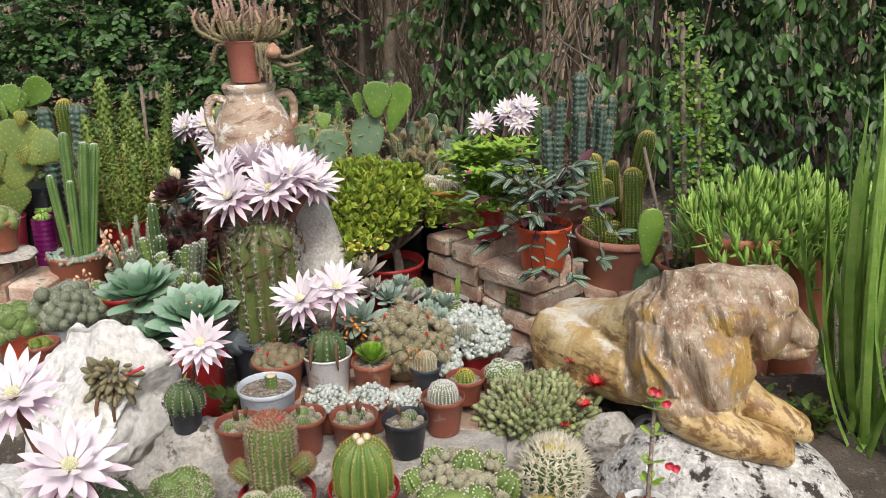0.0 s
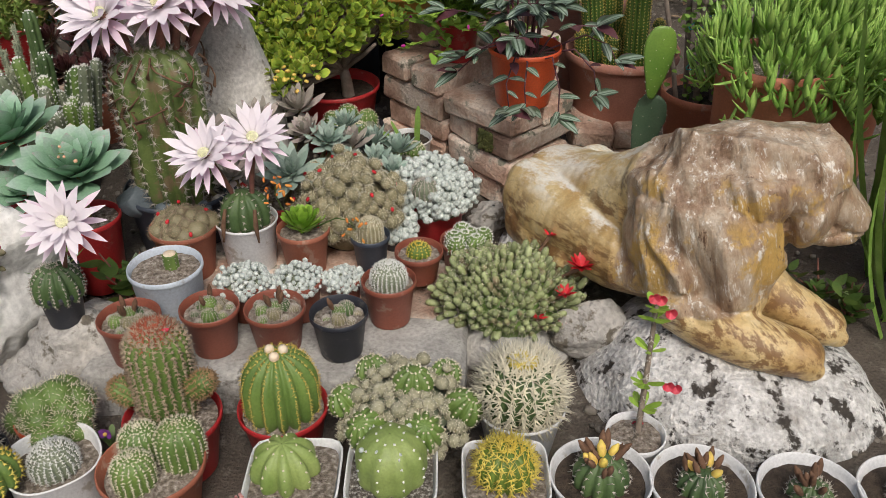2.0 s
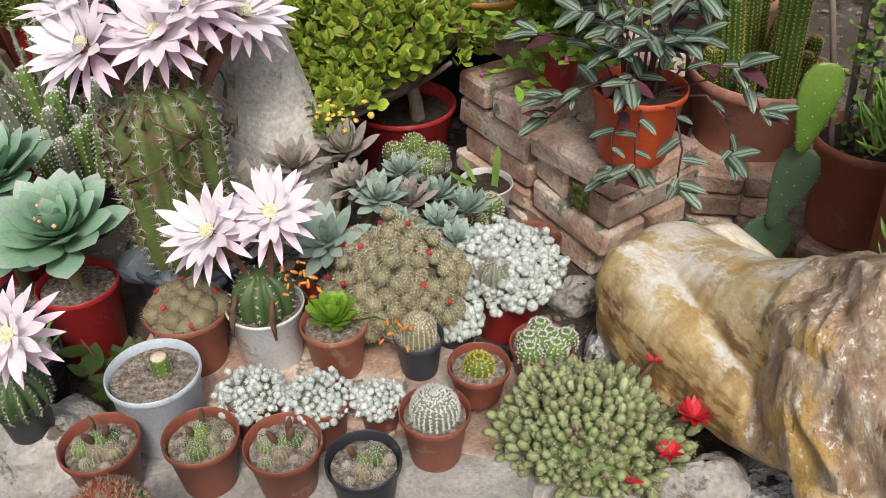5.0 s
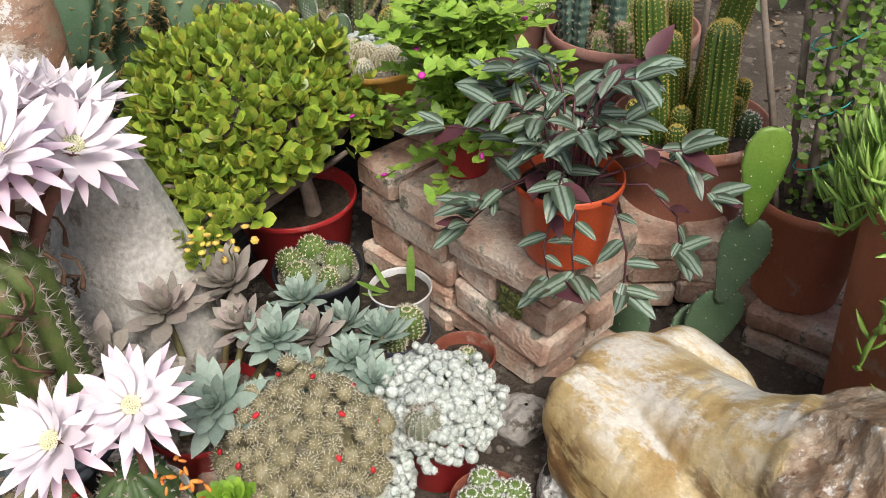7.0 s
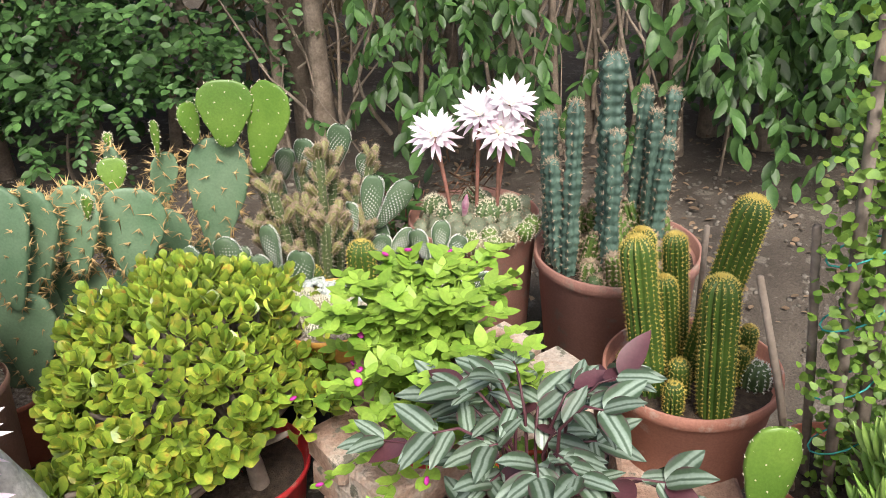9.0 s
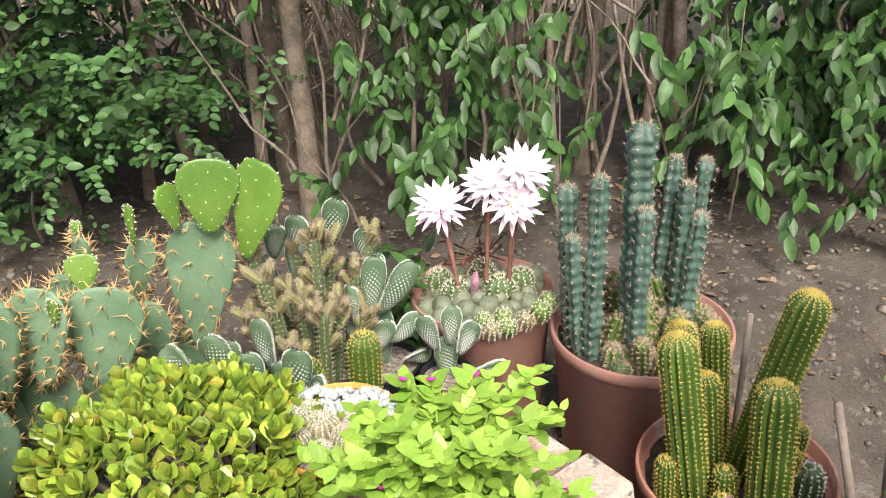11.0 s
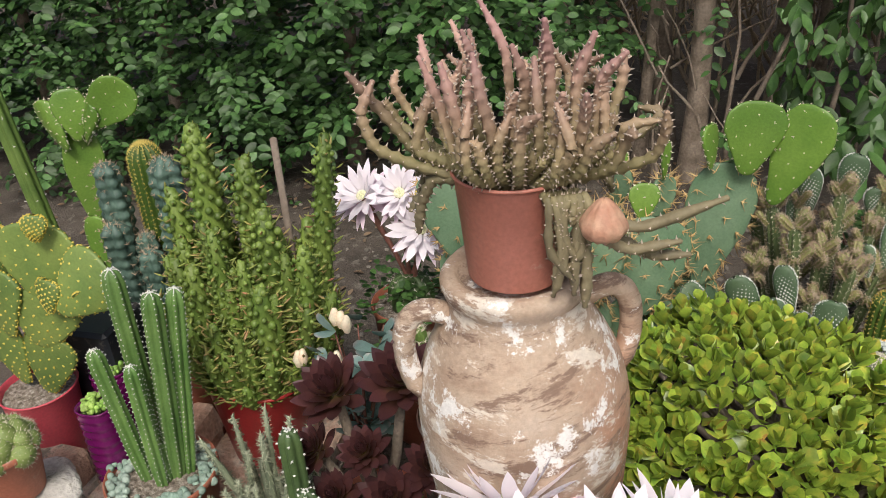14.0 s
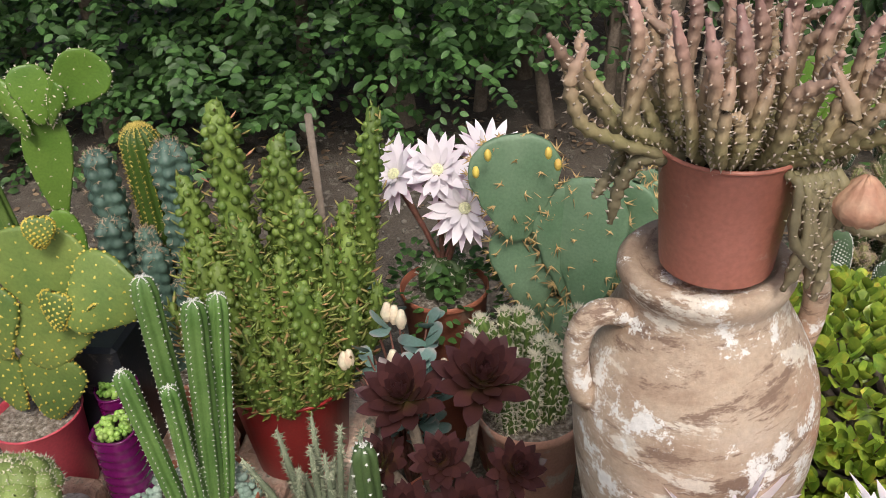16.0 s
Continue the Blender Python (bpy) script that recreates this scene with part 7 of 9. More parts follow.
t, z = potted("cactus_bowl", (-0.055, 3.160, 0.447), 0.118, 0.06, YELLOWP, "ochre bowl of mixed small woolly cacti", "potted cactus", base=0.85, fill=0.006, turn=0)
for x, y in ((0.0, 0.055), (0.05, 0.05), (-0.045, 0.06), (0.08, 0.02)):
    heads(t, 34, 0.04, 0.03, (x, y, z), 0.0075, G_WHITE, SP_WHITE, per=14, slen=0.003)
for x, y, r in ((-0.075, 0.0, 0.026), (-0.06, -0.045, 0.022), (-0.02, -0.02, 0.028), (-0.015, -0.075, 0.020), (0.025, -0.05, 0.026), (0.035, -0.005, 0.02), (0.07, -0.035, 0.024), (0.055, -0.08, 0.018), (-0.05, 0.025, 0.022), (0.09, 0.0, 0.018), (-0.085, -0.05, 0.016)):
    grey_ball(t, (x, y, z - 0.005), r, r * 1.7, 16, (G_TAN, G_GREY)[int(x * 100) % 2], SP_PALE, 0.005)

# ---- terracotta pots behind the bricks ----
def gold_column(t, x, y, z, r, h, lean, ribs=15):
    cactus(t, r, h, ribs, 0.26, G_GOLD, SP_GOLD, (x, y, z), max(8, int(h / 0.009)), 7, 0.007, 0.0003, 1.1, lean=lean, foot=0.8, round_top=1.0)


PLANTER = mat("matt terracotta planter", [(0, (0.38, 0.165, 0.115)), (1, (0.50, 0.235, 0.175))], 8, 0.7, 0.2, stain=((0.50, 0.34, 0.28), 0.12, 12))


def clay_planter(name, x, y, rim, r, label, base=0.74, material=PLANTER, h=None, **kw):
    zb = gz(x, y) if h is None else rim - h
    t = thing(name, (x, y, zb), label, "potted cactus", turn=0)
    return t, pot(t, r, rim - zb, material, base=base, lip=0.03, fill=0.03, seg=56, **kw)


def gold_between(t, root, tip, r):
    """A gold column of the planter from its root to its tip, both in the world."""
    o = Vector((0.662, 3.265, 0.02))
    d = Vector(tip) - Vector(root)
    u = d.normalized()
    gold_column(t, *(Vector(root) - o), r, d.length, (math.degrees(math.atan2(u.x, u.z)), -math.degrees(math.asin(u.y))))


t, z = clay_planter("potted_cactus", 0.662, 3.265, 0.29, 0.183, "golden-spined column cacti in a large terracotta planter", soil=DARKSOIL, h=0.27, base=0.76)
for root, tip, r in (((0.572, 3.215, 0.25), (0.529, 3.255, 0.60), 0.034), ((0.682, 3.137, 0.25), (0.673, 3.158, 0.565), 0.036), ((0.662, 3.262, 0.25), (0.738, 3.225, 0.69), 0.034), ((0.650, 3.350, 0.25), (0.626, 3.359, 0.55), 0.026), ((0.580, 3.300, 0.25), (0.547, 3.305, 0.59), 0.028),
                     ((0.618, 3.275, 0.25), (0.594, 3.285, 0.492), 0.027), ((0.525, 3.22, 0.25), (0.520, 3.215, 0.36), 0.020), ((0.765, 3.275, 0.25), (0.772, 3.268, 0.38), 0.019), ((0.745, 3.24, 0.25), (0.752, 3.235, 0.35), 0.018), ((0.625, 3.20, 0.25), (0.620, 3.195, 0.35), 0.022), ((0.605, 3.15, 0.25), (0.602, 3.148, 0.33), 0.020)):
    gold_between(t, root, tip, r)
cactus(t, 0.030, 0.062, 12, 0.2, G_DARK, SP_WHITE, (0.122, -0.035, z - 0.005), 7, 7, 0.007, 0.0005, 1.2)
part("stake", tube(Geo(), [(0.028, 0.105, z - 0.02), (0.030, 0.105, z + 0.30)], 0.006, 6), STAKE, t)

BTERRA = mat("dusty terracotta planter", [(0, (0.36, 0.175, 0.14)), (1, (0.46, 0.245, 0.195))], 7, 0.75, 0.25, stain=((0.36, 0.25, 0.2), 0.15, 12))
t, z = clay_planter("potted_cactus", 0.548, 3.625, 0.380, 0.200, "tall blue-green cacti crowding a wide dusty terracotta planter", material=BTERRA, base=0.8, soil=DARKSOIL)


def crown(g, r, h, n=46):
    """The tuft of dry bristles on a growing tip."""
    d = unit(n, 0.15, 1.0)
    spikes(g, d * r * 0.7 + np.array([0, 0, h - r * 0.75]), d + 0.5 * RNG.normal(size=(n, 3)), 0.012, 0.0006)


def blue_column(t, x, y, z, r, h, lean, per=12):
    """A lumpy, few-ribbed column whose crests swell at each cluster of spines."""
    prof = stem_profile(r, h, 0.8, 0.85, n=int(h / 0.005))
    prof[:, 0] *= 1 + 0.10 * np.sin(prof[:, 1] * 2 * np.pi / 0.024) + 0.09 * np.sin(prof[:, 1] * 47 + RNG.uniform(0, 6))
    m = Matrix.Translation((x, y, z)) @ Euler((radians(lean[1]), radians(lean[0]), 0)).to_matrix().to_4x4() @ Matrix.Rotation(float(RNG.uniform(0, 6)), 4, "Z")
    st = part("stem", lathe(Geo(), prof, 30, 5, 0.40, sharp=0.9, twist=RNG.uniform(-2, 2), wob=0.03), G_BLUE, t, m=m)
    g = spine_set(prof, 5, 0.40, int(h / 0.024), 7, 0.011, 0.0004, 1.3)
    crown(g, r, h)
    part("spines", g, SP_TAN, st, kind="stuff")


for x, y, r, top, ln in ((-0.035, -0.075, 0.029, 0.90, (0, 0)), (-0.120, -0.080, 0.020, 0.80, (1, 0)), (-0.155, -0.02, 0.022, 0.755, (-2, 0)), (0.085, -0.01, 0.017, 0.795, (3, 0)), (0.06, -0.03, 0.018, 0.76, (1, 2)), (0.02, 0.0, 0.017, 0.80, (4, 0)), (0.07, -0.06, 0.020, 0.70, (4, 0)), (-0.035, -0.115, 0.020, 0.74, (1, 0)), (-0.14, -0.06, 0.020, 0.66, (-4, 0))):
    blue_column(t, x, y, z - 0.01, r, top - 0.362, ln)
for k in range(44):
    a, q = k * 2.4, 0.135 * math.sqrt((k + 0.5) / 44)
    r, h = RNG.uniform(0.017, 0.025), RNG.uniform(0.05, 0.19) * (1.15 - 4 * q)
    st = cactus(t, r, h, 8, 0.30, G_MID, SP_TAN, (q * math.cos(a) + 0.015, q * math.sin(a) - 0.03, z - 0.01), 8, 11, 0.010, 0.0008, 1.5, lean=(RNG.normal() * 9, RNG.normal() * 9))
    part("crown", (lambda g: (crown(g, r, h, 36), g)[1])(Geo()), SP_TAN, st, kind="stuff")
heads(t, 50, 0.13, 0.05, (0.015, -0.03, z - 0.015), 0.017, G_DARK, SP_TAN, per=34, slen=0.010, swid=0.0005, fill=0.9)
t, z = clay_planter("potted_cactus", 0.200, 3.71, 0.435, 0.165, "planter of low cacti with four open white flowers", material=BTERRA, base=0.75)
heads(t, 60, 0.15, 0.055, (0, 0, z - 0.008), 0.022, G_GREY, SP_TAN, per=34, slen=0.008, swid=0.0005)
for x, y, zz, r in ((-0.02, -0.150, 0.026, 0.017), (0.015, -0.155, 0.028, 0.02), (0.05, -0.147, 0.03, 0.019), (0.085, -0.13, 0.034, 0.02), (0.12, -0.10, 0.036, 0.022), (-0.055, -0.145, 0.024, 0.016), (0.0, -0.125, 0.035, 0.018), (0.04, -0.12, 0.038, 0.02), (0.14, -0.06, 0.036, 0.022)):
    cactus(t, r, r * 2.0, 10, 0.25, (G_MID, G_TAN)[int(abs(x) * 1000) % 2], SP_PALE, (x, y, z + zz - 0.022), 6, 6, 0.006, 0.0005, 1.2, lean=(x * 120, 25))
SCRUB = [RNG.normal(size=3) * np.array([0.05, 0.03, 0.02]) + np.array([-0.02, 0.08, z + 0.09]) for k in range(26)]
part("dry_twigs", (lambda g: ([tube(g, [p, p + RNG.normal(size=3) * 0.02, p + RNG.normal(size=3) * 0.035], [0.002, 0.003, 0.001], 5) for p in SCRUB], g)[1])(Geo()), DRYFL, t, "dry brown spent flowers", kind="stuff")
for x, y, r in ((-0.06, -0.03, 0.032), (0.04, -0.02, 0.034), (0.0, 0.06, 0.032), (-0.1, 0.03, 0.03), (0.09, 0.02, 0.03)):
    cactus(t, r, r * 1.6, 11, 0.22, G_DARK, SP_PALE, (x, y, z + 0.02), 7, 7, 0.010, 0.0005, 1.2)
for b, e, u in (((-0.05, -0.05, z + 0.05), (-0.085, 0.0, 0.59), (-0.1, -0.6, 0.75)), ((0.01, -0.02, z + 0.06), (0.024, 0.0, 0.64), (-0.2, -0.6, 0.75)), ((0.06, -0.03, z + 0.05), (0.072, -0.02, 0.60), (0.0, -0.75, 0.6)), ((0.06, -0.01, z + 0.06), (0.098, 0.01, 0.66), (0.2, -0.6, 0.75))):
    bloom(t, b, e, 0.80, u)
part("bud", tube(Geo(), [(-0.02, -0.05, z + 0.05), (-0.015, -0.07, z + 0.09), (-0.01, -0.08, z + 0.12)], [0.006, 0.01, 0.002], 8), mat("pink striped bud", [(0, (0.55, 0.16, 0.32)), (1, (0.78, 0.6, 0.66))], 60, 0.5, 0.1), t)

# ---- opuntias ----
t = thing("prickly_pear", (-0.440, 3.530, gz(-0.42, 3.6)), "grey-green prickly pear with fresh bright pads on top", "cactus", turn=0)
pot(t, 0.14, 0.22, BLACKP)
for x, y, zz, w, h, yaw, pitch, roll, sk in (
        (-0.395, 3.505, 0.448, 0.150, 0.280, 6, -4, 10, PADG), (-0.50, 3.30, 0.495, 0.150, 0.205, 8, -6, 7, PADG), (-0.600, 3.255, 0.53, 0.115, 0.20, -14, -6, 8, PADG), (-0.715, 3.22, 0.49, 0.22, 0.25, 12, -6, 6, PADG),
        (-0.496, 3.50, 0.565, 0.065, 0.135, 20, 0, 12, PADG), (-0.566, 3.45, 0.65, 0.055, 0.10, -15, 0, 8, PADG), (-0.42, 3.52, 0.24, 0.13, 0.24, -10, 0, 4, PADG),
        (-0.52, 3.36, 0.26, 0.16, 0.26, 10, 5, 4, PADG), (-0.62, 3.32, 0.28, 0.15, 0.27, 0, 5, -2, PADG), (-0.72, 3.30, 0.25, 0.15, 0.27, 20, 5, -6, PADG), (-0.50, 3.45, 0.36, 0.13, 0.23, 15, 0, 4, PADG), (-0.60, 3.42, 0.46, 0.12, 0.22, -12, 0, 6, PADG),
        (-0.322, 3.495, 0.712, 0.128, 0.148, 8, -6, 6, PADY), (-0.268, 3.52, 0.645, 0.115, 0.215, -16, -4, 17, PADY), (-0.388, 3.50, 0.722, 0.06, 0.095, 60, -4, -4, PADY), (-0.506, 3.32, 0.690, 0.062, 0.072, 8, -10, 2, PADY), (-0.478, 3.50, 0.695, 0.022, 0.085, 0, 0, 2, PADY), (-0.555, 3.44, 0.745, 0.020, 0.03, 0, 0, 2, PADY), (-0.545, 3.27, 0.66, 0.03, 0.05, 0, 0, 6, PADY)):
    big = sk is PADG
    pad(t, (x + 0.44, y - 3.53, zz - 0.06), w, h, yaw, pitch, roll, sk, SP_STRAW if big else SP_PALE, 0.027 if big else 0.006, 26 if w > 0.1 else 12, 6 if big else 3, 0.018 if big else 0.012, 0.0008)
t = thing("prickly_pear", (-0.820, 3.230, gz(-0.8, 3.3)), "prickly pear with heart-shaped grey-green pads behind the jar", "cactus", turn=0)
pot(t, 0.12, 0.18, TERRA)
for x, y, zz, w, h, yaw, pitch, roll in ((0.03, 0.0, 0.15, 0.13, 0.26, 0, 0, 0), (0.09, -0.02, 0.17, 0.13, 0.25, 10, 0, 6), (-0.005, -0.03, 0.535, 0.165, 0.19, 4, -8, -2), (0.115, -0.03, 0.385, 0.145, 0.265, -8, -8, -2), (0.02, 0.0, 0.37, 0.14, 0.19, 6, -4, -6), (0.15, 0.03, 0.40, 0.12, 0.24, -20, 0, 10)):
    pad(t, (x, y, zz), w, h, yaw, pitch, roll, PADG, SP_STRAW, 0.018, 20, 5, 0.022, 0.0009)
v, f = ball(8, 6)
for x, q in ((-0.05, 0.715), (-0.07, 0.685), (0.045, 0.72), (0.06, 0.70)):
    part("bud", Geo().add(v * np.array([0.006, 0.006, 0.011]) + np.array([x, -0.055, q]), f), YELFR, t)
t = thing("prickly_pear", (0.600, 2.850, gz(0.62, 2.92)), "thin green prickly pear leaning against the bricks", "cactus", turn=0)
for x, y, zz, w, h, yaw, pitch, roll, sk in ((0.02, 0.0, 0.0, 0.13, 0.24, 5, 4, 12, PADG), (0.055, -0.02, 0.215, 0.098, 0.22, -25, 0, 10, PADG), (0.068, -0.05, 0.425, 0.092, 0.20, 8, -4, 6, PADY), (-0.10, 0.0, 0.0, 0.10, 0.22, -20, 3, -8, PADG), (0.01, 0.03, 0.0, 0.10, 0.16, 30, 0, 4, PADG)):
    pad(t, (x, y, zz), w, h, yaw, pitch, roll, sk, SP_PALE, 0.004, 26, 3, 0.016)


def bunny(x, y, zb, pads, label, pr=0.07, ph=0.12, material=BLACKP):
    t, z = potted("bunny_ear_cactus", (x, y, zb), pr, ph, material, label, turn=0)
    for px, py, pz, w, h, yaw, pitch, roll in pads:
        pad(t, (px, py, z + pz - 0.01), w, h, yaw, pitch, roll, PADW, SP_WHITE, 0.0026, 190, 4, 0.024, 0.0011, rim=False)
    return t


bunny(-0.020, 3.550, gz(0, 3.6), [(0, 0, 0.0, 0.06, 0.16, 0, 0, 0), (-0.016, 0, 0.145, 0.056, 0.130, 0, -5, 8), (0.0, -0.006, 0.15, 0.056, 0.135, 10, -5, 40), (-0.045, 0, 0.135, 0.040, 0.080, -10, -5, -8), (0.022, -0.02, 0.085, 0.05, 0.085, 0, -12, 52), (-0.04, 0.01, 0.06, 0.046, 0.085, 0, 0, -22), (0.0, -0.03, 0.07, 0.05, 0.07, 0, 0, 14), (0.045, -0.03, 0.03, 0.045, 0.06, 0, 10, 60)], "white-dotted bunny ear cactus in a dark pot", 0.08, 0.30)
bunny(0.120, 3.495, gz(0.13, 3.56), [(0, 0, 0.0, 0.052, 0.11, 0, 0, 0), (-0.016, 0, 0.085, 0.046, 0.085, 0, -5, -22), (0.008, 0, 0.095, 0.045, 0.088, 0, -5, 6), (0.024, -0.01, 0.08, 0.042, 0.08, 0, -8, 30), (0.04, -0.01, 0.02, 0.045, 0.09, 0, 0, 74)], "small white-dotted bunny ear cactus", 0.06, 0.30)
bunny(-0.180, 3.345, gz(-0.18, 3.34), [(0.014 * k - 0.05, 0.02 * math.sin(5 * k), 0.03 * (k % 3), 0.030, 0.058, 20 * math.sin(3 * k), -6, 40 * math.sin(2.3 * k)) for k in range(10)], "little white-dotted bunny ear cactus with fresh small pads", 0.05, 0.30)
LOW = [(0.022 * k - 0.12 + 0.01 * math.sin(9 * k), 0.035 * math.sin(5 * k), 0.02 + 0.035 * (k % 3) + 0.05 * math.sin(0.26 * k), 0.048 + 0.012 * (k % 2), 0.075 + 0.02 * ((k * 7) % 3), 14 * math.sin(3 * k), -6, 34 * math.sin(2.3 * k)) for k in range(13)]
bunny(-0.275, 3.375, gz(-0.26, 3.45), LOW, "low white-dotted bunny ear cactus spreading over its pot", 0.07, 0.28)
bunny(-0.150, 3.650, gz(-0.13, 3.72), [(-0.06, 0, 0.0, 0.06, 0.15, 0, 0, -14), (0.05, 0, 0.0, 0.06, 0.15, 0, 0, 14), (-0.10, 0, 0.12, 0.055, 0.11, 0, 0, -20), (-0.06, 0, 0.16, 0.055, 0.10, 0, 0, 10), (0.09, 0, 0.12, 0.055, 0.10, 0, 0, 20), (0.1, 0.01, 0.19, 0.05, 0.08, 0, 0, 0), (-0.1, 0, 0.21, 0.05, 0.08, 0, 0, 10), (-0.03, -0.01, 0.22, 0.055, 0.10, 0, 0, -6), (0.03, 0, 0.24, 0.06, 0.11, 0, 0, 12)], "bunny ear cactus beside a feathery column cactus", 0.09, 0.32)
t, z = potted("potted_cactus", (-0.170, 3.550, gz(-0.15, 3.62)), 0.09, 0.28, BLACKP, "feathery branching column cacti in a dark pot", turn=0)
MOSSY = green("dark green knobbly stems", (0.07, 0.11, 0.04), (0.15, 0.19, 0.08), scale=60)
TIPS = green("tan green young shoots", (0.17, 0.19, 0.06), (0.30, 0.27, 0.12), scale=60)
for k in range(17):
    a, q = k * 2.4, 0.095 * math.sqrt((k + 0.5) / 17)
    h = RNG.uniform(0.20, 0.37) * (1.05 - 2.2 * q)
    lean = (170 * q * math.cos(a), -120 * q * math.sin(a))
    st = cactus(t, RNG.uniform(0.011, 0.014), h, 7, 0.25, MOSSY, SP_PALE, (q * math.cos(a), q * math.sin(a), z - 0.01), int(h / 0.011), 5, 0.008, 0.00026, 1.4, lean=lean)
    for j in range(7):
        b = j * 2.4 + k
        up = h * (1.0 if j < 3 else RNG.uniform(0.6, 0.95))
        cactus(st, RNG.uniform(0.007, 0.010), RNG.uniform(0.028, 0.055), 7, 0.2, TIPS, SP_TAN, (0.007 * math.cos(b), 0.007 * math.sin(b), up - 0.006), 7, 6, 0.008, 0.0003, 1.3, lean=(38 * math.cos(b), 38 * math.sin(b)), name="shoot")
t, z = potted("potted_cactus", (-0.075, 3.430, gz(-0.05, 3.5)), 0.06, 0.30, BLACKP, "two yellow-green column cacti in a dark pot", turn=0)
gold_column(t, 0.028, 0.0, z - 0.01, 0.032, 0.175, (3, 0))
gold_column(t, -0.06, 0.01, z - 0.03, 0.026, 0.13, (-14, 0))
weed("weed", (0.010, 3.770, gz(0.03, 3.84)), 0.16, 0.50, 240, Geo().add(*blade(0.06, 0.022, 0.0012, 6, 1.1, -0.1, 0.2, 0.3, 0.8)).mesh("leaf", L_HEDGE2), "leafy dark green shrub among the cacti", "shrub", (0.7, 1.2), 0.2, 10)
t, z = potted("potted_cactus", (0.115, 3.330, gz(0.13, 3.4)), 0.05, 0.27, BLACKP, "single yellow-green cactus in a dark pot", turn=0)
gold_column(t, 0, 0, z - 0.01, 0.03, 0.12, (0, 0))

# ---- vine on stakes, senecio, sword leaves ----
t = thing("potted_vine", (0.872, 2.985, -0.003), "round-leaved vine tied to stakes in a terracotta pot", "potted plant", turn=0)
z = pot(t, 0.130, 0.265, CLAYO, base=0.70, lip=0.025, fill=0.03, soil=DARKSOIL)
for x, y, tx, ty, h, r in ((-0.03, -0.03, -0.11, -0.09, 0.86, 0.010), (0.02, -0.02, -0.05, -0.06, 0.78, 0.011), (-0.05, 0.02, -0.115, 0.0, 0.52, 0.008), (0.03, 0.03, 0.0, 0.0, 0.60, 0.010), (-0.08, -0.02, -0.2, -0.03, 0.45, 0.007)):
    part("stake", tube(Geo(), [(x, y, z - 0.04), ((x + tx) / 2, (y + ty) / 2, z + h / 2), (tx, ty, z + h)], [r, r, r * 0.85], 8), STAKE, t)
VL = Geo().add(*blade(0.020, 0.019, 0.0014, 4, 0.5, 0.05, 0.1, 0.35)).mesh("leaf", L_VINE)
n = 1500
h = RNG.random(n) ** 0.8
k = RNG.integers(0, 3, n)
bx = np.array([-0.03, 0.02, 0.05])[k] + np.array([-0.08, -0.06, -0.03])[k] * h
by = np.array([-0.03, -0.02, 0.03])[k] + np.array([-0.06, -0.04, -0.03])[k] * h
P = np.stack([bx, by, z + h * np.array([0.88, 0.74, 0.62])[k]], -1) + RNG.normal(size=(n, 3)) * np.array([0.032, 0.025, 0.02])
fr = turns(np.stack([RNG.normal(size=n), RNG.normal(size=n) - 0.3, 0.3 + 0.5 * RNG.normal(size=n)], -1), np.array([0, -0.6, 0.8]))
S = RNG.uniform(0.55, 1.05, n)
pieces("leaf", VL, t, mats4(P[:300], fr[:300], S[:300]))
part("leaves", scatter(Geo(), *blade(0.020, 0.019, 0.0014, 4, 0.5, 0.05, 0.1, 0.35), P[300:], fr[300:], S[300:]), L_VINE, t, kind="stuff")
TIE = mat("turquoise twine", [(0, (0.03, 0.30, 0.26)), (1, (0.06, 0.42, 0.38))], 30, 0.6, 0.1)
for zz in (0.12, 0.24, 0.38, 0.5):
    a = np.linspace(0, 6.28, 14)
    part("tie", tube(Geo(), np.stack([-0.02 - 0.09 * zz + 0.045 * np.cos(a), -0.02 - 0.05 * zz + 0.03 * np.sin(a), z + zz + 0.02 * np.cos(a)], -1), 0.0017, 5), TIE, t)

SB = blade(0.060, 0.0165, 0.007, 6, 0.75, 0.22, 0.12, 0.5, 1.1)
SL = Geo().add(*SB).mesh("leaf", L_SEN)


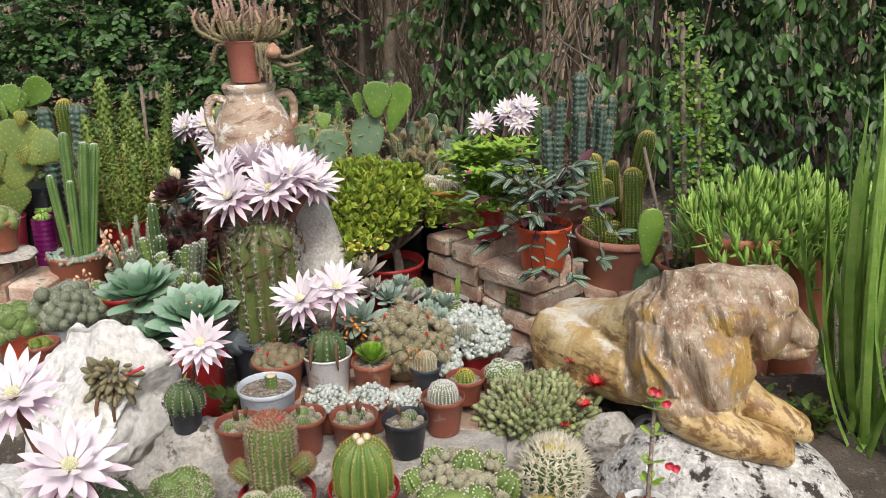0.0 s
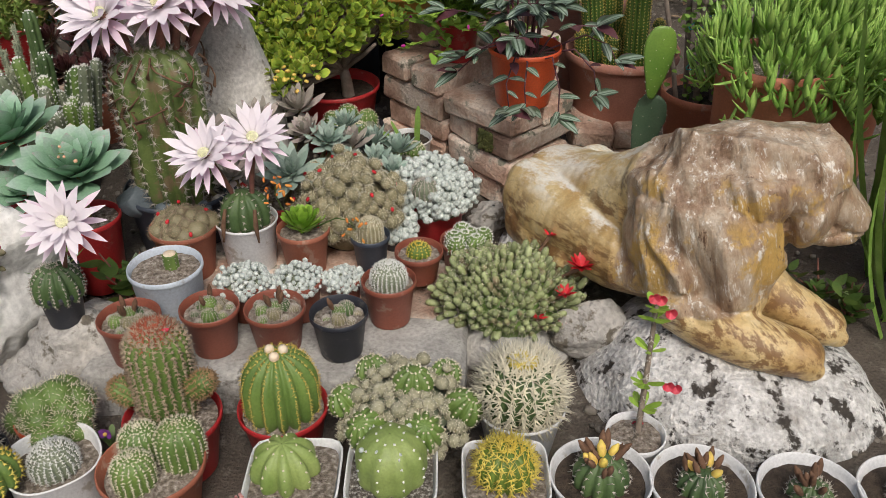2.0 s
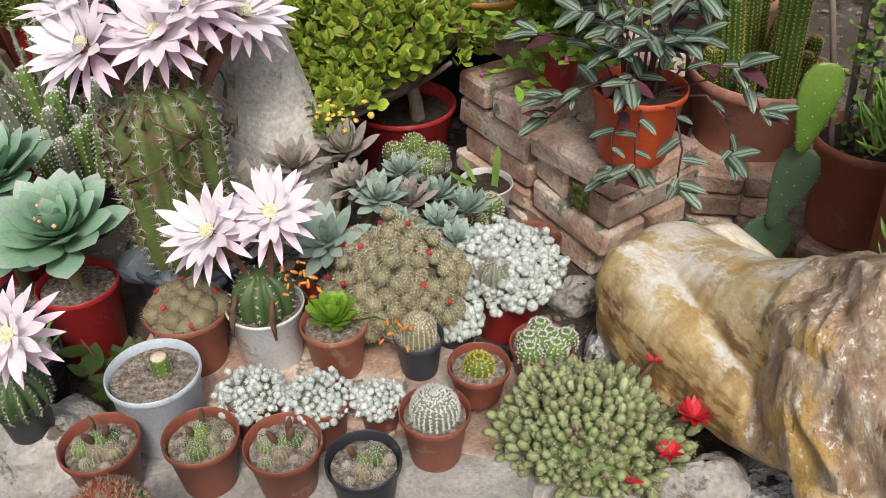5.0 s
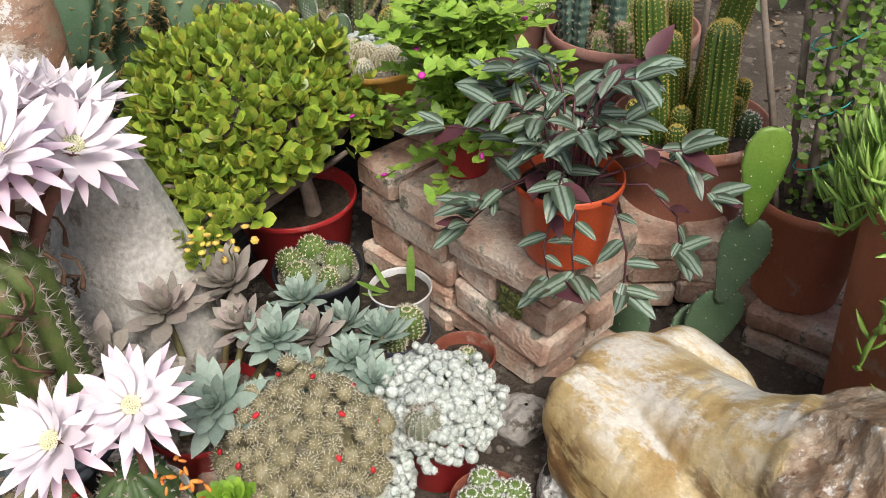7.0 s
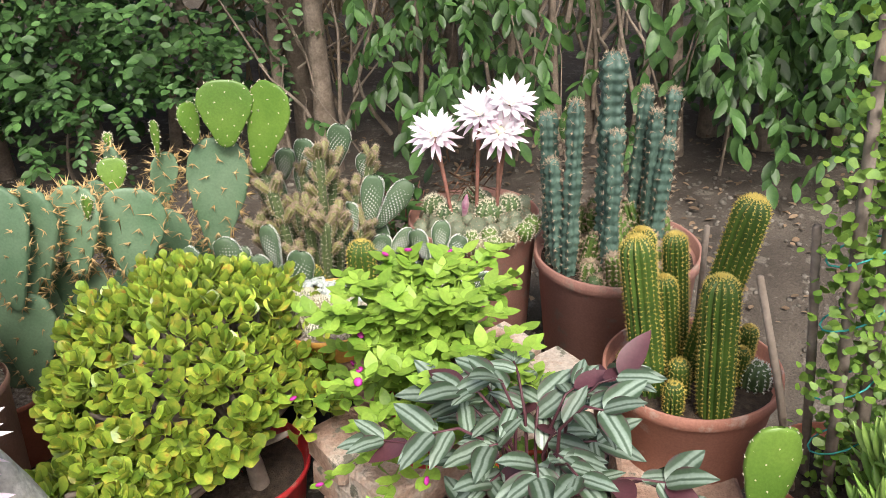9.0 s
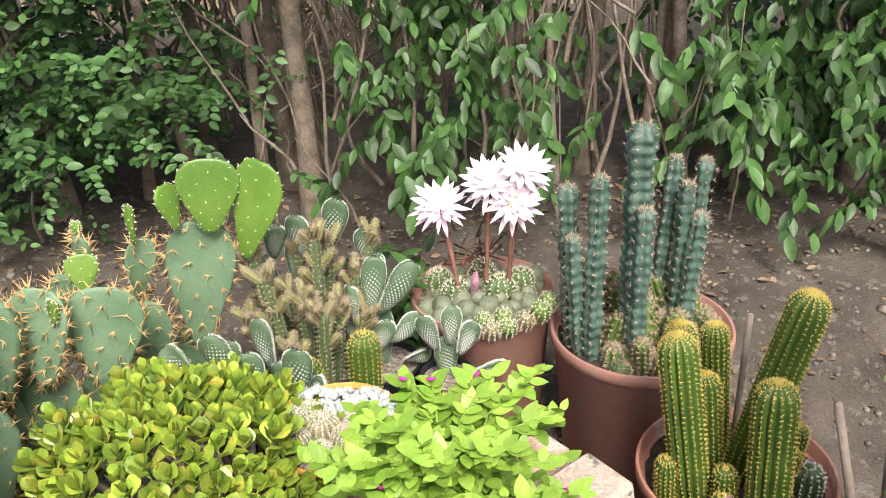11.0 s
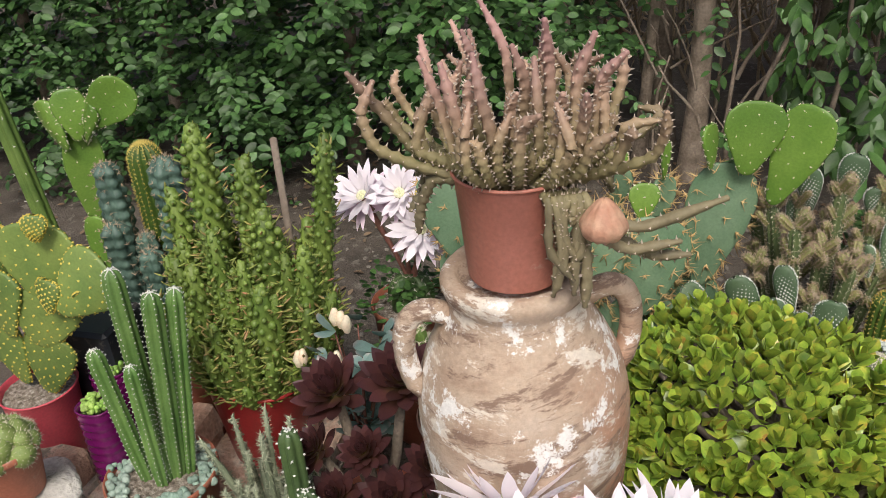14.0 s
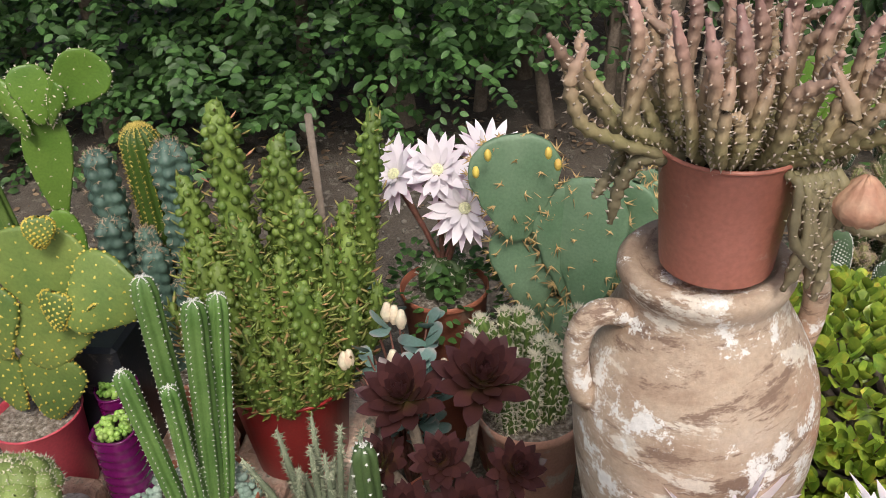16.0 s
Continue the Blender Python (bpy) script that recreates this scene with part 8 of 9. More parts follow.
def finger_leaved(x, y, r, rim, n, spread, label, hang=()):
    """Upright branching shoots set with narrow fleshy leaves, spilling over the rim of a tall pot."""
    t = thing("potted_succulent", (x, y, gz(x, y)), label, "potted plant", turn=0)
    z = pot(t, r, rim - gz(x, y), CLAYO, base=0.74, lip=0.03, fill=0.03)
    P, D, S = [], [], []
    g = Geo()
    tips = [u * np.array([spread[0], spread[1], spread[2]]) * RNG.uniform(0.7, 1.05) + np.array([spread[3], spread[4], z - 0.01]) for u in unit(n, -0.42, 1.0)]
    for e in tips + [np.array(h) + [0, 0, z] for h in hang]:
        root = np.array([np.clip(e[0] * 0.5, -r * 0.8, r * 0.8), np.clip(e[1] * 0.5, -r * 0.8, r * 0.8), z - 0.01])
        mid = root * 0.45 + e * 0.55 + np.array([0, 0, 0.03])
        tube(g, [root, mid, e], [0.005, 0.004, 0.003], 5)
        o = e - mid
        o = o / np.linalg.norm(o) + np.array([0, 0, 0.35])
        for j in range(8):
            s = 1 - 0.75 * (j / 7) ** 1.2
            P.append(mid + (e - mid) * s)
            a = j * 2.4
            sd = np.cross(o, [math.cos(a), math.sin(a), 0.3])
            D.append(o * 0.55 + sd * 0.55 + np.array([0, 0, 0.75]) + 0.18 * RNG.normal(size=3)), S.append(RNG.uniform(0.7, 1.25))
    P, D, S = np.array(P), np.array(D), np.array(S)
    part("stems", g, L_SEN, t, kind="stuff")
    near = np.argsort(P[:, 1])
    fr = turns(D)
    pieces("leaf", SL, t, mats4(P[near[:300]], fr[near[:300]], S[near[:300]]))
    part("leaves", scatter(Geo(), *SB, P[near[300:]], fr[near[300:]], S[near[300:]]), L_SEN, t, kind="stuff")


finger_leaved(0.915, 2.585, 0.145, 0.50, 130, (0.26, 0.24, 0.18, 0.07, 0.02), "green finger-leaved succulent spilling from a terracotta pot", ((-0.17, -0.10, 0.05), (-0.19, -0.06, 0.10), (-0.10, -0.17, -0.08), (-0.15, -0.12, -0.22), (-0.11, -0.16, -0.28), (-0.06, -0.18, -0.27)))
finger_leaved(1.13, 2.72, 0.13, 0.44, 120, (0.27, 0.25, 0.22, 0.0, -0.02), "second pot of green finger-leaved succulent")

IL = [Geo().add(*blade(0.75, 0.026, 0.003, 10, 2.2, b, 0.12, 0.75)).mesh("leaf", L_IRIS) for b in (-0.05, -0.2, -0.45)]
for cx, cy, n in ((1.16, 2.14, 26), (1.24, 1.98, 24), (1.18, 2.32, 26)):
    t = thing("iris", (cx, cy, gz(cx, cy)), "clump of tall green sword-shaped leaves", "plant", "sword-leaf clumps", turn=0)
    for k in range(n):
        a = RNG.uniform(0, 6.28)
        tilt = abs(RNG.normal()) * 0.50 + 0.12
        d = np.array([[math.cos(a) * tilt, math.sin(a) * tilt * 0.8, 1]])
        pieces("leaf", IL[int(tilt > 0.2) + int(tilt > 0.42)], t, mats4([(RNG.normal() * 0.03, RNG.normal() * 0.03, -0.01)], turns(d, np.array([math.cos(a), math.sin(a), 0.2])), [RNG.uniform(0.6, 1.25)]))
for lean, rise, side, size in ((-0.42, 0.90, 0.05, 1.0), (-0.30, 0.95, 0.15, 0.95), (-0.36, 0.95, -0.05, 0.9)):
    pieces("leaf", IL[1], t, mats4([(RNG.normal() * 0.03, RNG.normal() * 0.03 - 0.1, 0.0)], turns(np.array([[lean, side, rise]]), np.array([lean, 0, 0.6])), [size]))
for x, y, rx in ((0.98, 2.2, 0), (1.03, 2.15, 1)):
    weed("weed", (x, y, gz(x, y)), 0.09, 0.12, 34, OV, "low green weed behind the lion", "plant", (0.5, 0.9), 0.3, 5)

# ---- pot on the jar ----
t = thing("potted_stapelia", (-0.605, 2.665, 0.960), "mauve toothed stapelia spilling from a terracotta plastic pot", "potted plant", turn=0)
z = pot(t, 0.064, 0.124, mat("pinkish terracotta plastic", [(0, (0.40, 0.145, 0.105)), (1, (0.50, 0.195, 0.145))], 9, 0.45, 0.15, stain=((0.52, 0.34, 0.28), 0.1, 14)), base=0.80, lip=0.005, fill=0.010, soil=DARKSOIL)
part("drain_slot", Geo().add(ball(8, 6)[0] * np.array([0.011, 0.003, 0.003]) + np.array([-0.012, -0.046, 0.008]), ball(8, 6)[1]), BLACKP, t)


def toothed(parent, pts, r, teeth=9):
    """A four-angled stem with soft teeth along its angles."""
    p = np.array(pts, float)
    m = teeth * 4 + 2
    k = np.linspace(0, len(p) - 1, m)
    line = np.stack([np.interp(k, range(len(p)), p[:, c]) for c in range(3)], -1)
    for _ in range(max(3, m // 5)):
        line[1:-1] = (line[:-2] + line[1:-1] * 2 + line[2:]) / 4
    g = Geo()
    tip = np.clip(np.linspace(0, 1, m)[::-1] * 7, 0.35, 1) ** 0.6
    tip = tip * np.array([0.88, 0.98, 1.16, 1.0])[np.arange(m) % 4]
    tube(g, line, r * tip, 8)
    ring = g.v[0].reshape(m, 8, 3)
    tooth = 0.98 + 0.20 * np.array([0.0, 0.1, 1.0, 0.2])[(np.arange(m)) % 4]
    grow = np.ones((m, 8)) * 0.88
    grow[:, ::2] = tooth[:, None]
    grow[:, ::4] = np.roll(tooth, 2)[:, None]
    g.v[0] = (line[:, None] + (ring - line[:, None]) * grow[..., None]).reshape(-1, 3)
    ring = g.v[0].reshape(m, 8, 3)
    at = np.concatenate([ring[2::4, 2::4].reshape(-1, 3), ring[0::4, 0::4].reshape(-1, 3)])
    mid = np.concatenate([np.repeat(line[2::4], 2, 0), np.repeat(line[0::4], 2, 0)])
    st = part("stem", g, STAP, parent)
    part("teeth", spikes(Geo(), mid + (at - mid) * 0.9, at - mid + np.array([0, 0, 0.4 * r]), r * 0.75, r * 0.11), TOOTH, st, "pale soft teeth", kind="stuff")
    return st


for k in range(56):
    a = k * 2.4 + 0.4 * RNG.normal()
    R = 0.155 * math.sqrt((k + 0.6) / 56) * RNG.uniform(0.75, 1.1)
    o = np.array([math.cos(a), math.sin(a) * (0.75 if math.sin(a) < 0 else 1.0), 0])
    hgt = RNG.uniform(0.5, 1.1) * 0.168 * (1 - 0.45 * (R / 0.16) ** 2)
    low = min(0.04, R * 0.5)
    toothed(t, [o * low + [0, 0, z - 0.005], o * (low + 0.55 * (R - low)) + [0, 0, z + 0.018], o * (low + 0.88 * (R - low)) + RNG.normal(size=3) * 0.006 + [0, 0, z + 0.018 + 0.22 * hgt], o * R + [0, 0, z + 0.018 + 0.6 * hgt], o * R * RNG.uniform(0.9, 1.12) + RNG.normal(size=3) * 0.012 + [0, 0, z + hgt]], RNG.uniform(0.0046, 0.0064), int(6 + hgt * 64))
for k in range(34):
    a = RNG.uniform(0, 6.28)
    o = np.array([math.cos(a), math.sin(a), 0])
    if o[1] < -0.45:
        toothed(t, [o * 0.03 + [0, 0, z], o * 0.045 + [0, 0, z + 0.02], o * 0.058 + [0, 0, z + 0.032], o * 0.062 + [0, 0, z + RNG.uniform(0.03, 0.06)]], RNG.uniform(0.0038, 0.0052), 5)
        continue
    fall = RNG.uniform(0.0, 0.03)
    toothed(t, [o * 0.045 + [0, 0, z], o * 0.07 + [0, 0, z + 0.022], o * 0.092 + [0, 0, z + 0.012 - 0.6 * fall], o * 0.10 + [0, 0, z + 0.004 - 1.4 * fall]], RNG.uniform(0.0038, 0.0055), 5)
for k in range(13):
    x, d = RNG.uniform(0.042, 0.085), RNG.uniform(0.02, 0.11)
    y = -0.062 + 0.35 * max(0.0, x - 0.035)
    toothed(t, [(x * 0.8, y * 0.8, z), (x, y, z - 0.002), (x + 0.006 * RNG.normal(), y - 0.006, z - d * 0.6), (x + 0.012 * RNG.normal(), y - 0.002 - 0.0, z - d)], RNG.uniform(0.004, 0.0058), 6)
for pts in ([(0.05, -0.02, z), (0.075, -0.04, z - 0.02), (0.082, -0.045, z - 0.08), (0.08, -0.045, z - 0.125)], [(0.05, 0, z), (0.08, -0.02, z - 0.03), (0.13, -0.02, z - 0.045), (0.21, -0.01, z - 0.01)], [(0.05, 0, z), (0.08, -0.02, z - 0.05), (0.12, -0.02, z - 0.07), (0.17, -0.01, z - 0.06)],
            [(-0.04, -0.02, z), (-0.08, -0.02, z), (-0.095, -0.02, z - 0.03), (-0.10, -0.02, z - 0.065)], [(-0.05, 0.0, z), (-0.085, 0.0, z), (-0.10, 0.01, z - 0.03), (-0.115, 0.0, z - 0.05)], [(0.05, 0, z), (0.10, -0.01, z - 0.055), (0.14, 0.0, z - 0.085), (0.18, 0.0, z - 0.08)]):
    toothed(t, pts, 0.0062, 9)
v, f = ball(30, 12)
up = np.clip(v[:, 2], 0, 1)
g = Geo().add(v * (1 + 0.05 * np.cos(10 * np.arctan2(v[:, 1], v[:, 0])))[:, None] * np.array([0.023, 0.023, 0.019]) * (1 - 0.35 * up[:, None] * np.array([1, 1, -1])) + np.array([0.098, -0.055, z - 0.022]), f)
part("bud", g, mat("veined cream bud", [(0, (0.42, 0.20, 0.13)), (1, (0.58, 0.38, 0.26))], 60, 0.6, 0.3), t, "plump cream star bud")

# ---- left bed ----
t, z = potted("potted_cactus", (-1.337, 2.865, 0.105), 0.105, 0.240, TERRA, "green column cacti ringed by grey rosettes, terracotta pot", turn=0)
for x, y, r, h, ln in ((0.0, 0.02, 0.0185, 0.45, (1, 0)), (0.04, 0.01, 0.0185, 0.42, (7, 0)), (-0.03, -0.02, 0.0155, 0.31, (-4, 2)), (0.02, -0.03, 0.0145, 0.29, (3, 2)), (0.06, 0.03, 0.0175, 0.41, (8, -3)), (0.02, 0.0, 0.020, 0.10, (0, 4))):
    cactus(t, r, h, 6, 0.34, G_COL, SP_WHITE, (x * 0.7, y * 0.7, z - 0.01), int(h / 0.010), 4, 0.0036, 0.0004, 1.2, lean=ln, foot=0.7, sharp=1.1)
g = Geo()
v, f = ball(8, 6)
a = RNG.uniform(0, 6.28, 220)
q = RNG.uniform(0.065, 0.105, 220)
part("rosettes", scatter(g, v, f, np.stack([q * np.cos(a), q * np.sin(a), z + 0.012 * RNG.random(220)], -1), turns(RNG.normal(size=(220, 3))), RNG.uniform(0.005, 0.009, 220)), L_PACH, t, "tiny grey-green rosettes", kind="stuff")

t = thing("purple_can", (-1.46, 2.892, 0.293), "glossy ribbed purple tin planter with trailing beads", "planter", turn=0)
zz = np.linspace(0, 0.17, 34)
prof = [(0.001, 0), *[(0.036 + 0.0016 * math.sin(q * 2 * math.pi / 0.0185), q) for q in zz], (0.033, 0.17), (0.031, 0.15)]
part("can", lathe(Geo(), prof, 32, square=0.8), PURPLE, t)
part("soil", lathe(Geo(), [(0.032, 0.155), (0.015, 0.158), (0.001, 0.158)], 20), DARKSOIL, t)
n = 110
a = RNG.uniform(0, 6.28, n)
part("beads", scatter(Geo(), v, f, np.stack([0.03 * np.sqrt(RNG.random(n)) * np.cos(a), 0.03 * np.sqrt(RNG.random(n)) * np.sin(a), 0.165 + 0.015 * RNG.random(n)], -1), turns(RNG.normal(size=(n, 3))), RNG.uniform(0.003, 0.0065, n)), L_SEN, t, kind="stuff")
copy_thing(t, pose(-1.505, 2.99, 0.293, 0, 0, 40))
ledge2 = thing("black_box", (-1.570, 3.050, 0.095), "black plastic crate standing behind the ledge", "crate", turn=0)
bm = box_geo(0.17, 0.13, 0.45, 9, 0.008, 0.001)
part("body", bm_mesh("body", bm, BLACKP), None, ledge2)

t, z = potted("potted_cactus", (-1.515, 2.720, 0.402), 0.062, 0.105, TERRA, "clustered pale green globes in a terracotta pot", turn=0)
heads(t, 26, 0.06, 0.045, (0, 0, z), 0.02, G_LIGHT, SP_PALE, per=60, slen=0.006)
cactus(t, 0.034, 0.05, 12, 0.2, G_LIGHT, SP_PALE, (0.0, -0.005, z + 0.012), 6, 5, 0.006, 0.0006, 1.1)

rock("stone", (-1.515, 2.735, 0.378), (0.10, 0.085, 0.03), 97, STONE, "flat pale stone under a terracotta pot", "stone", rough=0.08)
t = thing("prickly_pear", (-1.615, 2.920, 0.293), "olive round-padded prickly pear in a pink pot", "potted cactus", turn=0)
z = pot(t, 0.075, 0.17, PINKP, base=0.78, lip=0.006)
for x, y, zz, w, h, yaw, pitch, roll in ((0.03, 0.0, 0.16, 0.12, 0.14, 4, 0, 16), (-0.02, 0.0, 0.17, 0.12, 0.15, -10, 0, -14), (0.06, -0.01, 0.27, 0.15, 0.12, 6, -5, 14), (0.0, 0.0, 0.29, 0.14, 0.14, -8, -5, -8), (0.09, 0.0, 0.36, 0.165, 0.16, 4, -5, 2), (0.135, -0.01, 0.37, 0.135, 0.135, 10, -5, 52), (0.12, -0.02, 0.365, 0.06, 0.065, 0, -6, 4), (0.155, -0.02, 0.365, 0.055, 0.065, 5, -6, 60), (0.125, -0.01, 0.50, 0.045, 0.05, 20, 0, 10), (-0.01, 0.01, 0.40, 0.14, 0.14, -6, 0, -12)):
    pad(t, (x, y, zz), w, h, yaw, pitch, roll, PADO, SP_YEL, 0.004, 60, 5, 0.016, 0.0012)
t = thing("prickly_pear", (-1.770, 3.440, gz(-1.8, 3.52)), "bright green prickly pear in a grey basin", "potted cactus", turn=0)
pot(t, 0.15, 0.26, GREYBLUE, base=0.8)
for x, y, zz, w, h, yaw, pitch, roll in ((-0.05, 0.0, 0.23, 0.08, 0.22, 10, 0, -4), (-0.065, 0.0, 0.42, 0.105, 0.25, 10, 0, 6), (-0.055, -0.01, 0.63, 0.085, 0.13, 0, -4, -28), (-0.03, -0.01, 0.65, 0.085, 0.125, 30, -4, -2), (-0.005, -0.01, 0.68, 0.115, 0.155, 10, -4, 50), (-0.02, 0.02, 0.64, 0.07, 0.11, -20, -4, 20)):
    pad(t, (x, y, zz), w, h, yaw, pitch, roll, PADY, SP_PALE, 0.007, 26, 3, 0.016)
cactus(t, 0.022, 0.86, 4, 0.45, G_MID, SP_WHITE, (-0.13, -0.06, 0.23), 14, 3, 0.006, 0.0007, 1.0, lean=(-6, 0))
heads(t, 26, 0.12, 0.04, (0.02, -0.02, 0.24), 0.022, G_DARK, SP_PALE, per=30, slen=0.008)

t, z = potted("potted_cactus", (-1.495, 3.190, gz(-1.58, 3.27)), 0.12, 0.28, TERRA, "blue-green column cacti in a terracotta pot", turn=0)
for x, y, r, h, ln in ((-0.045, 0.0, 0.030, 0.455, (-1, 0)), (0.055, 0.02, 0.032, 0.465, (2, 0)), (-0.04, -0.03, 0.028, 0.34, (-1, 0)), (0.02, -0.03, 0.026, 0.28, (1, 0)), (0.06, -0.03, 0.026, 0.22, (3, 0)), (0.0, 0.0, 0.026, 0.30, (0, 0))):
    blue_column(t, x, y, z - 0.01, r, h, ln, 14)
gold_column(t, 0.0, 0.06, z - 0.01, 0.034, 0.475, (0, 0))

# tubercled euphorbia
t = thing("potted_euphorbia", (-1.242, 3.120, 0.205), "bushy green and reddish tubercled column succulent in a red pot", "potted plant", turn=0)
z = pot(t, 0.112, 0.205, REDP, base=0.74, square=0.6, lip=0.008, fill=0.02)
TK = blade(0.015, 0.0055, 0.0038, 3, 1.2, 0.2, 0.0, 0.7)
cols = [(-0.04, 0.0, 0.62, 0.027), (0.05, 0.0, 0.56, 0.026), (0.20, 0.03, 0.60, 0.019), (0.08, -0.02, 0.47, 0.025), (-0.06, -0.07, 0.37, 0.023), (0.08, -0.08, 0.345, 0.024), (0.15, -0.02, 0.40, 0.021), (-0.13, 0.02, 0.48, 0.023), (-0.095, -0.03, 0.40, 0.021), (0.0, -0.06, 0.33, 0.021), (0.01, 0.05, 0.50, 0.023), (0.13, 0.05, 0.42, 0.02), (-0.08, 0.07, 0.44, 0.022), (0.19, -0.01, 0.30, 0.019)]
for k in range(120):
    a, q = k * 2.4, RNG.uniform(0.05, 0.19)
    cols.append((q * math.cos(a), q * math.sin(a) * 0.8, RNG.uniform(0.07, 0.36) * (1.3 - 3.6 * abs(q - 0.09)), RNG.uniform(0.0125, 0.018)))
for x, y, h, r in cols:
    h = h - 0.07 if h > 0.2 else h * 0.9
    tall = h > 0.26
    r = r * (1.45 if tall else 1.2)
    k = np.linspace(0, 1, 7)
    root = min(1.0, 0.085 / (math.hypot(x, y) + 1e-6))
    line = np.stack([x * (root + (1 - root) * k ** 0.6), y * (root + (1 - root) * k ** 0.6), z - 0.01 + h * k], -1)
    st = part("stem", tube(Geo(), line, r * 0.66 * np.array([0.8, 1, 1, 1, 1, 0.9, 0.5]), 8), EUPH, t)
    n = max(26, int(h / 0.0032))
    s = np.linspace(0.03, 1, n)
    a = np.arange(n) * 2.39996
    P = np.stack([np.interp(s, k, line[:, c]) for c in range(3)], -1)
    o = np.stack([np.cos(a), np.sin(a), 0 * a], -1) * np.clip(8 * (1.02 - s), 0.25, 1)[:, None]
    part("tubercles", scatter(Geo(), *ball(7, 5), P + o * (r * 0.66), turns(o + np.array([0, 0, 0.3])), RNG.uniform(0.75, 1.2, n) * r * 0.21), EUPH, st, kind="stuff")
    q = RNG.choice(n, int(n * (0.6 if tall else 0.85)), replace=False)
    part("leaves", scatter(Geo(), *TK, P[q] + o[q] * (r * 0.85), turns(o[q] + np.array([0, 0, 0.35]) + 0.25 * RNG.normal(size=(len(q), 3)), (0, 0, 1)), RNG.uniform(0.7, 1.15, len(q)) * (1.15 if tall else 1.5)), EUPHR, st, kind="stuff")
part("stake", tube(Geo(), [(0.085, 0.05, z), (0.09, 0.05, z + 0.5)], 0.007, 6), STAKE, t)

# grey feathery plant and small things before it
t, z = potted("potted_succulent", (-1.130, 2.880, 0.105), 0.07, 0.13, BLACKP, "feathery grey-green branching succulent", "potted plant", turn=0)
for k in range(34):
    a = k * 2.4
    o = np.array([math.cos(a), math.sin(a), 0])
    e = o * RNG.uniform(0.03, 0.12) + [0, 0, z + RNG.uniform(0.05, 0.26)]
    st = part("stem", tube(Geo(), [o * 0.01 + [0, 0, z - 0.01], o * 0.05 + [0, 0, z + 0.03], e * 0.5 + (o * 0.05 + [0, 0, z + 0.06]) * 0.5, e], [0.005, 0.0055, 0.006, 0.003], 8), G_GREY, t)
    n = 280
    s = RNG.random(n)
    p = (o * 0.05 + [0, 0, z + 0.03]) * (1 - s[:, None]) + e * s[:, None]
    part("spines", spikes(Geo(), p, RNG.normal(size=(n, 3)) + np.array([0, 0, 0.4]), 0.014, 0.0009), green("grey green bristles", (0.28, 0.31, 0.20), (0.44, 0.46, 0.34)), st, kind="stuff")
t, z = potted("potted_cactus", (-1.025, 2.820, 0.105), 0.05, 0.12, REDP, "ribbed green stub cacti with pale wool, red pot", turn=0)
for x, y, r, h, ln in ((0.0, 0.0, 0.02, 0.33, (0, 0)), (0.015, -0.02, 0.022, 0.22, (2, 0)), (-0.03, -0.02, 0.016, 0.10, (-10, 0)), (0.03, 0.01, 0.014, 0.16, (14, 0))):
    cactus(t, r, h, 5, 0.4, G_DARK, SP_WHITE, (x, y, z - 0.01), 12, 6, 0.005, 0.0009, 1.2, lean=ln)
t, z = potted("potted_cactus", (-1.190, 2.670, 0.105), 0.07, 0.14, BLACKP, "green crowned globes over a dark pot", turn=0)
heads(t, 24, 0.08, 0.05, (0, 0, z), 0.024, G_LIGHT, SP_PALE, per=40, slen=0.006)
cactus(t, 0.04, 0.05, 13, 0.2, G_MID, SP_PALE, (0, 0, z + 0.018), 6, 5, 0.006, 0.0006, 1.1)
weed("shrublet", (-1.090, 2.660, 0.105), 0.09, 0.20, 120, Geo().add(*blade(0.018, 0.007, 0.003, 3, 0.9, 0.2, 0, 0.5)).mesh("leaf", EUPH), "small yellow-green scaly-leaved succulent", "plant", (0.8, 1.5), 0.7, 16)

# aeoniums, kalanchoe
AEL = Geo().add(*blade(0.07, 0.027, 0.004, 8, 0.65, 0.3, 0.25, 0.3, 1.45)).mesh("leaf", L_AEO)
t, z = potted("aeonium", (-0.935, 2.940, 0.105), 0.085, 0.17, TERRA, "dark red aeonium rosettes on branching stems", "potted plant", turn=0)
for x, y, zz, R, tl in ((-0.045, -0.02, 0.435, 0.088, (24, -6)), (0.07, 0.0, 0.46, 0.092, (22, 10)), (-0.05, -0.07, 0.24, 0.07, (30, 0)), (0.055, -0.07, 0.26, 0.075, (30, 8)), (0.01, -0.05, 0.34, 0.06, (30, 0)), (-0.08, -0.05, 0.33, 0.06, (30, -20)), (0.12, -0.05, 0.33, 0.06, (30, 20))):
    sk = part("stem", tube(Geo(), [(0, 0, z - 0.02), (x * 0.6, y * 0.6, (z + zz) / 2 - 0.02), (x, y, zz - 0.01)], [0.012, 0.010, 0.008], 8), BARK, t)
    rosette(sk, (x, y, zz - 0.012), R * 0.84, 52, AEL, 0.07, tl, 88, 0, dome=0.025)
KL = Geo().add(*blade(0.04, 0.030, 0.004, 5, 0.5, 0.1, 0.1, 0.3)).mesh("leaf", L_KAL)
t = weed("kalanchoe", (-1.020, 3.090, 0.105), 0.115, 0.47, 110, KL, "grey-green kalanchoe with cream flower buds", "plant", (0.8, 1.3), 0.5, 20, 0.93)
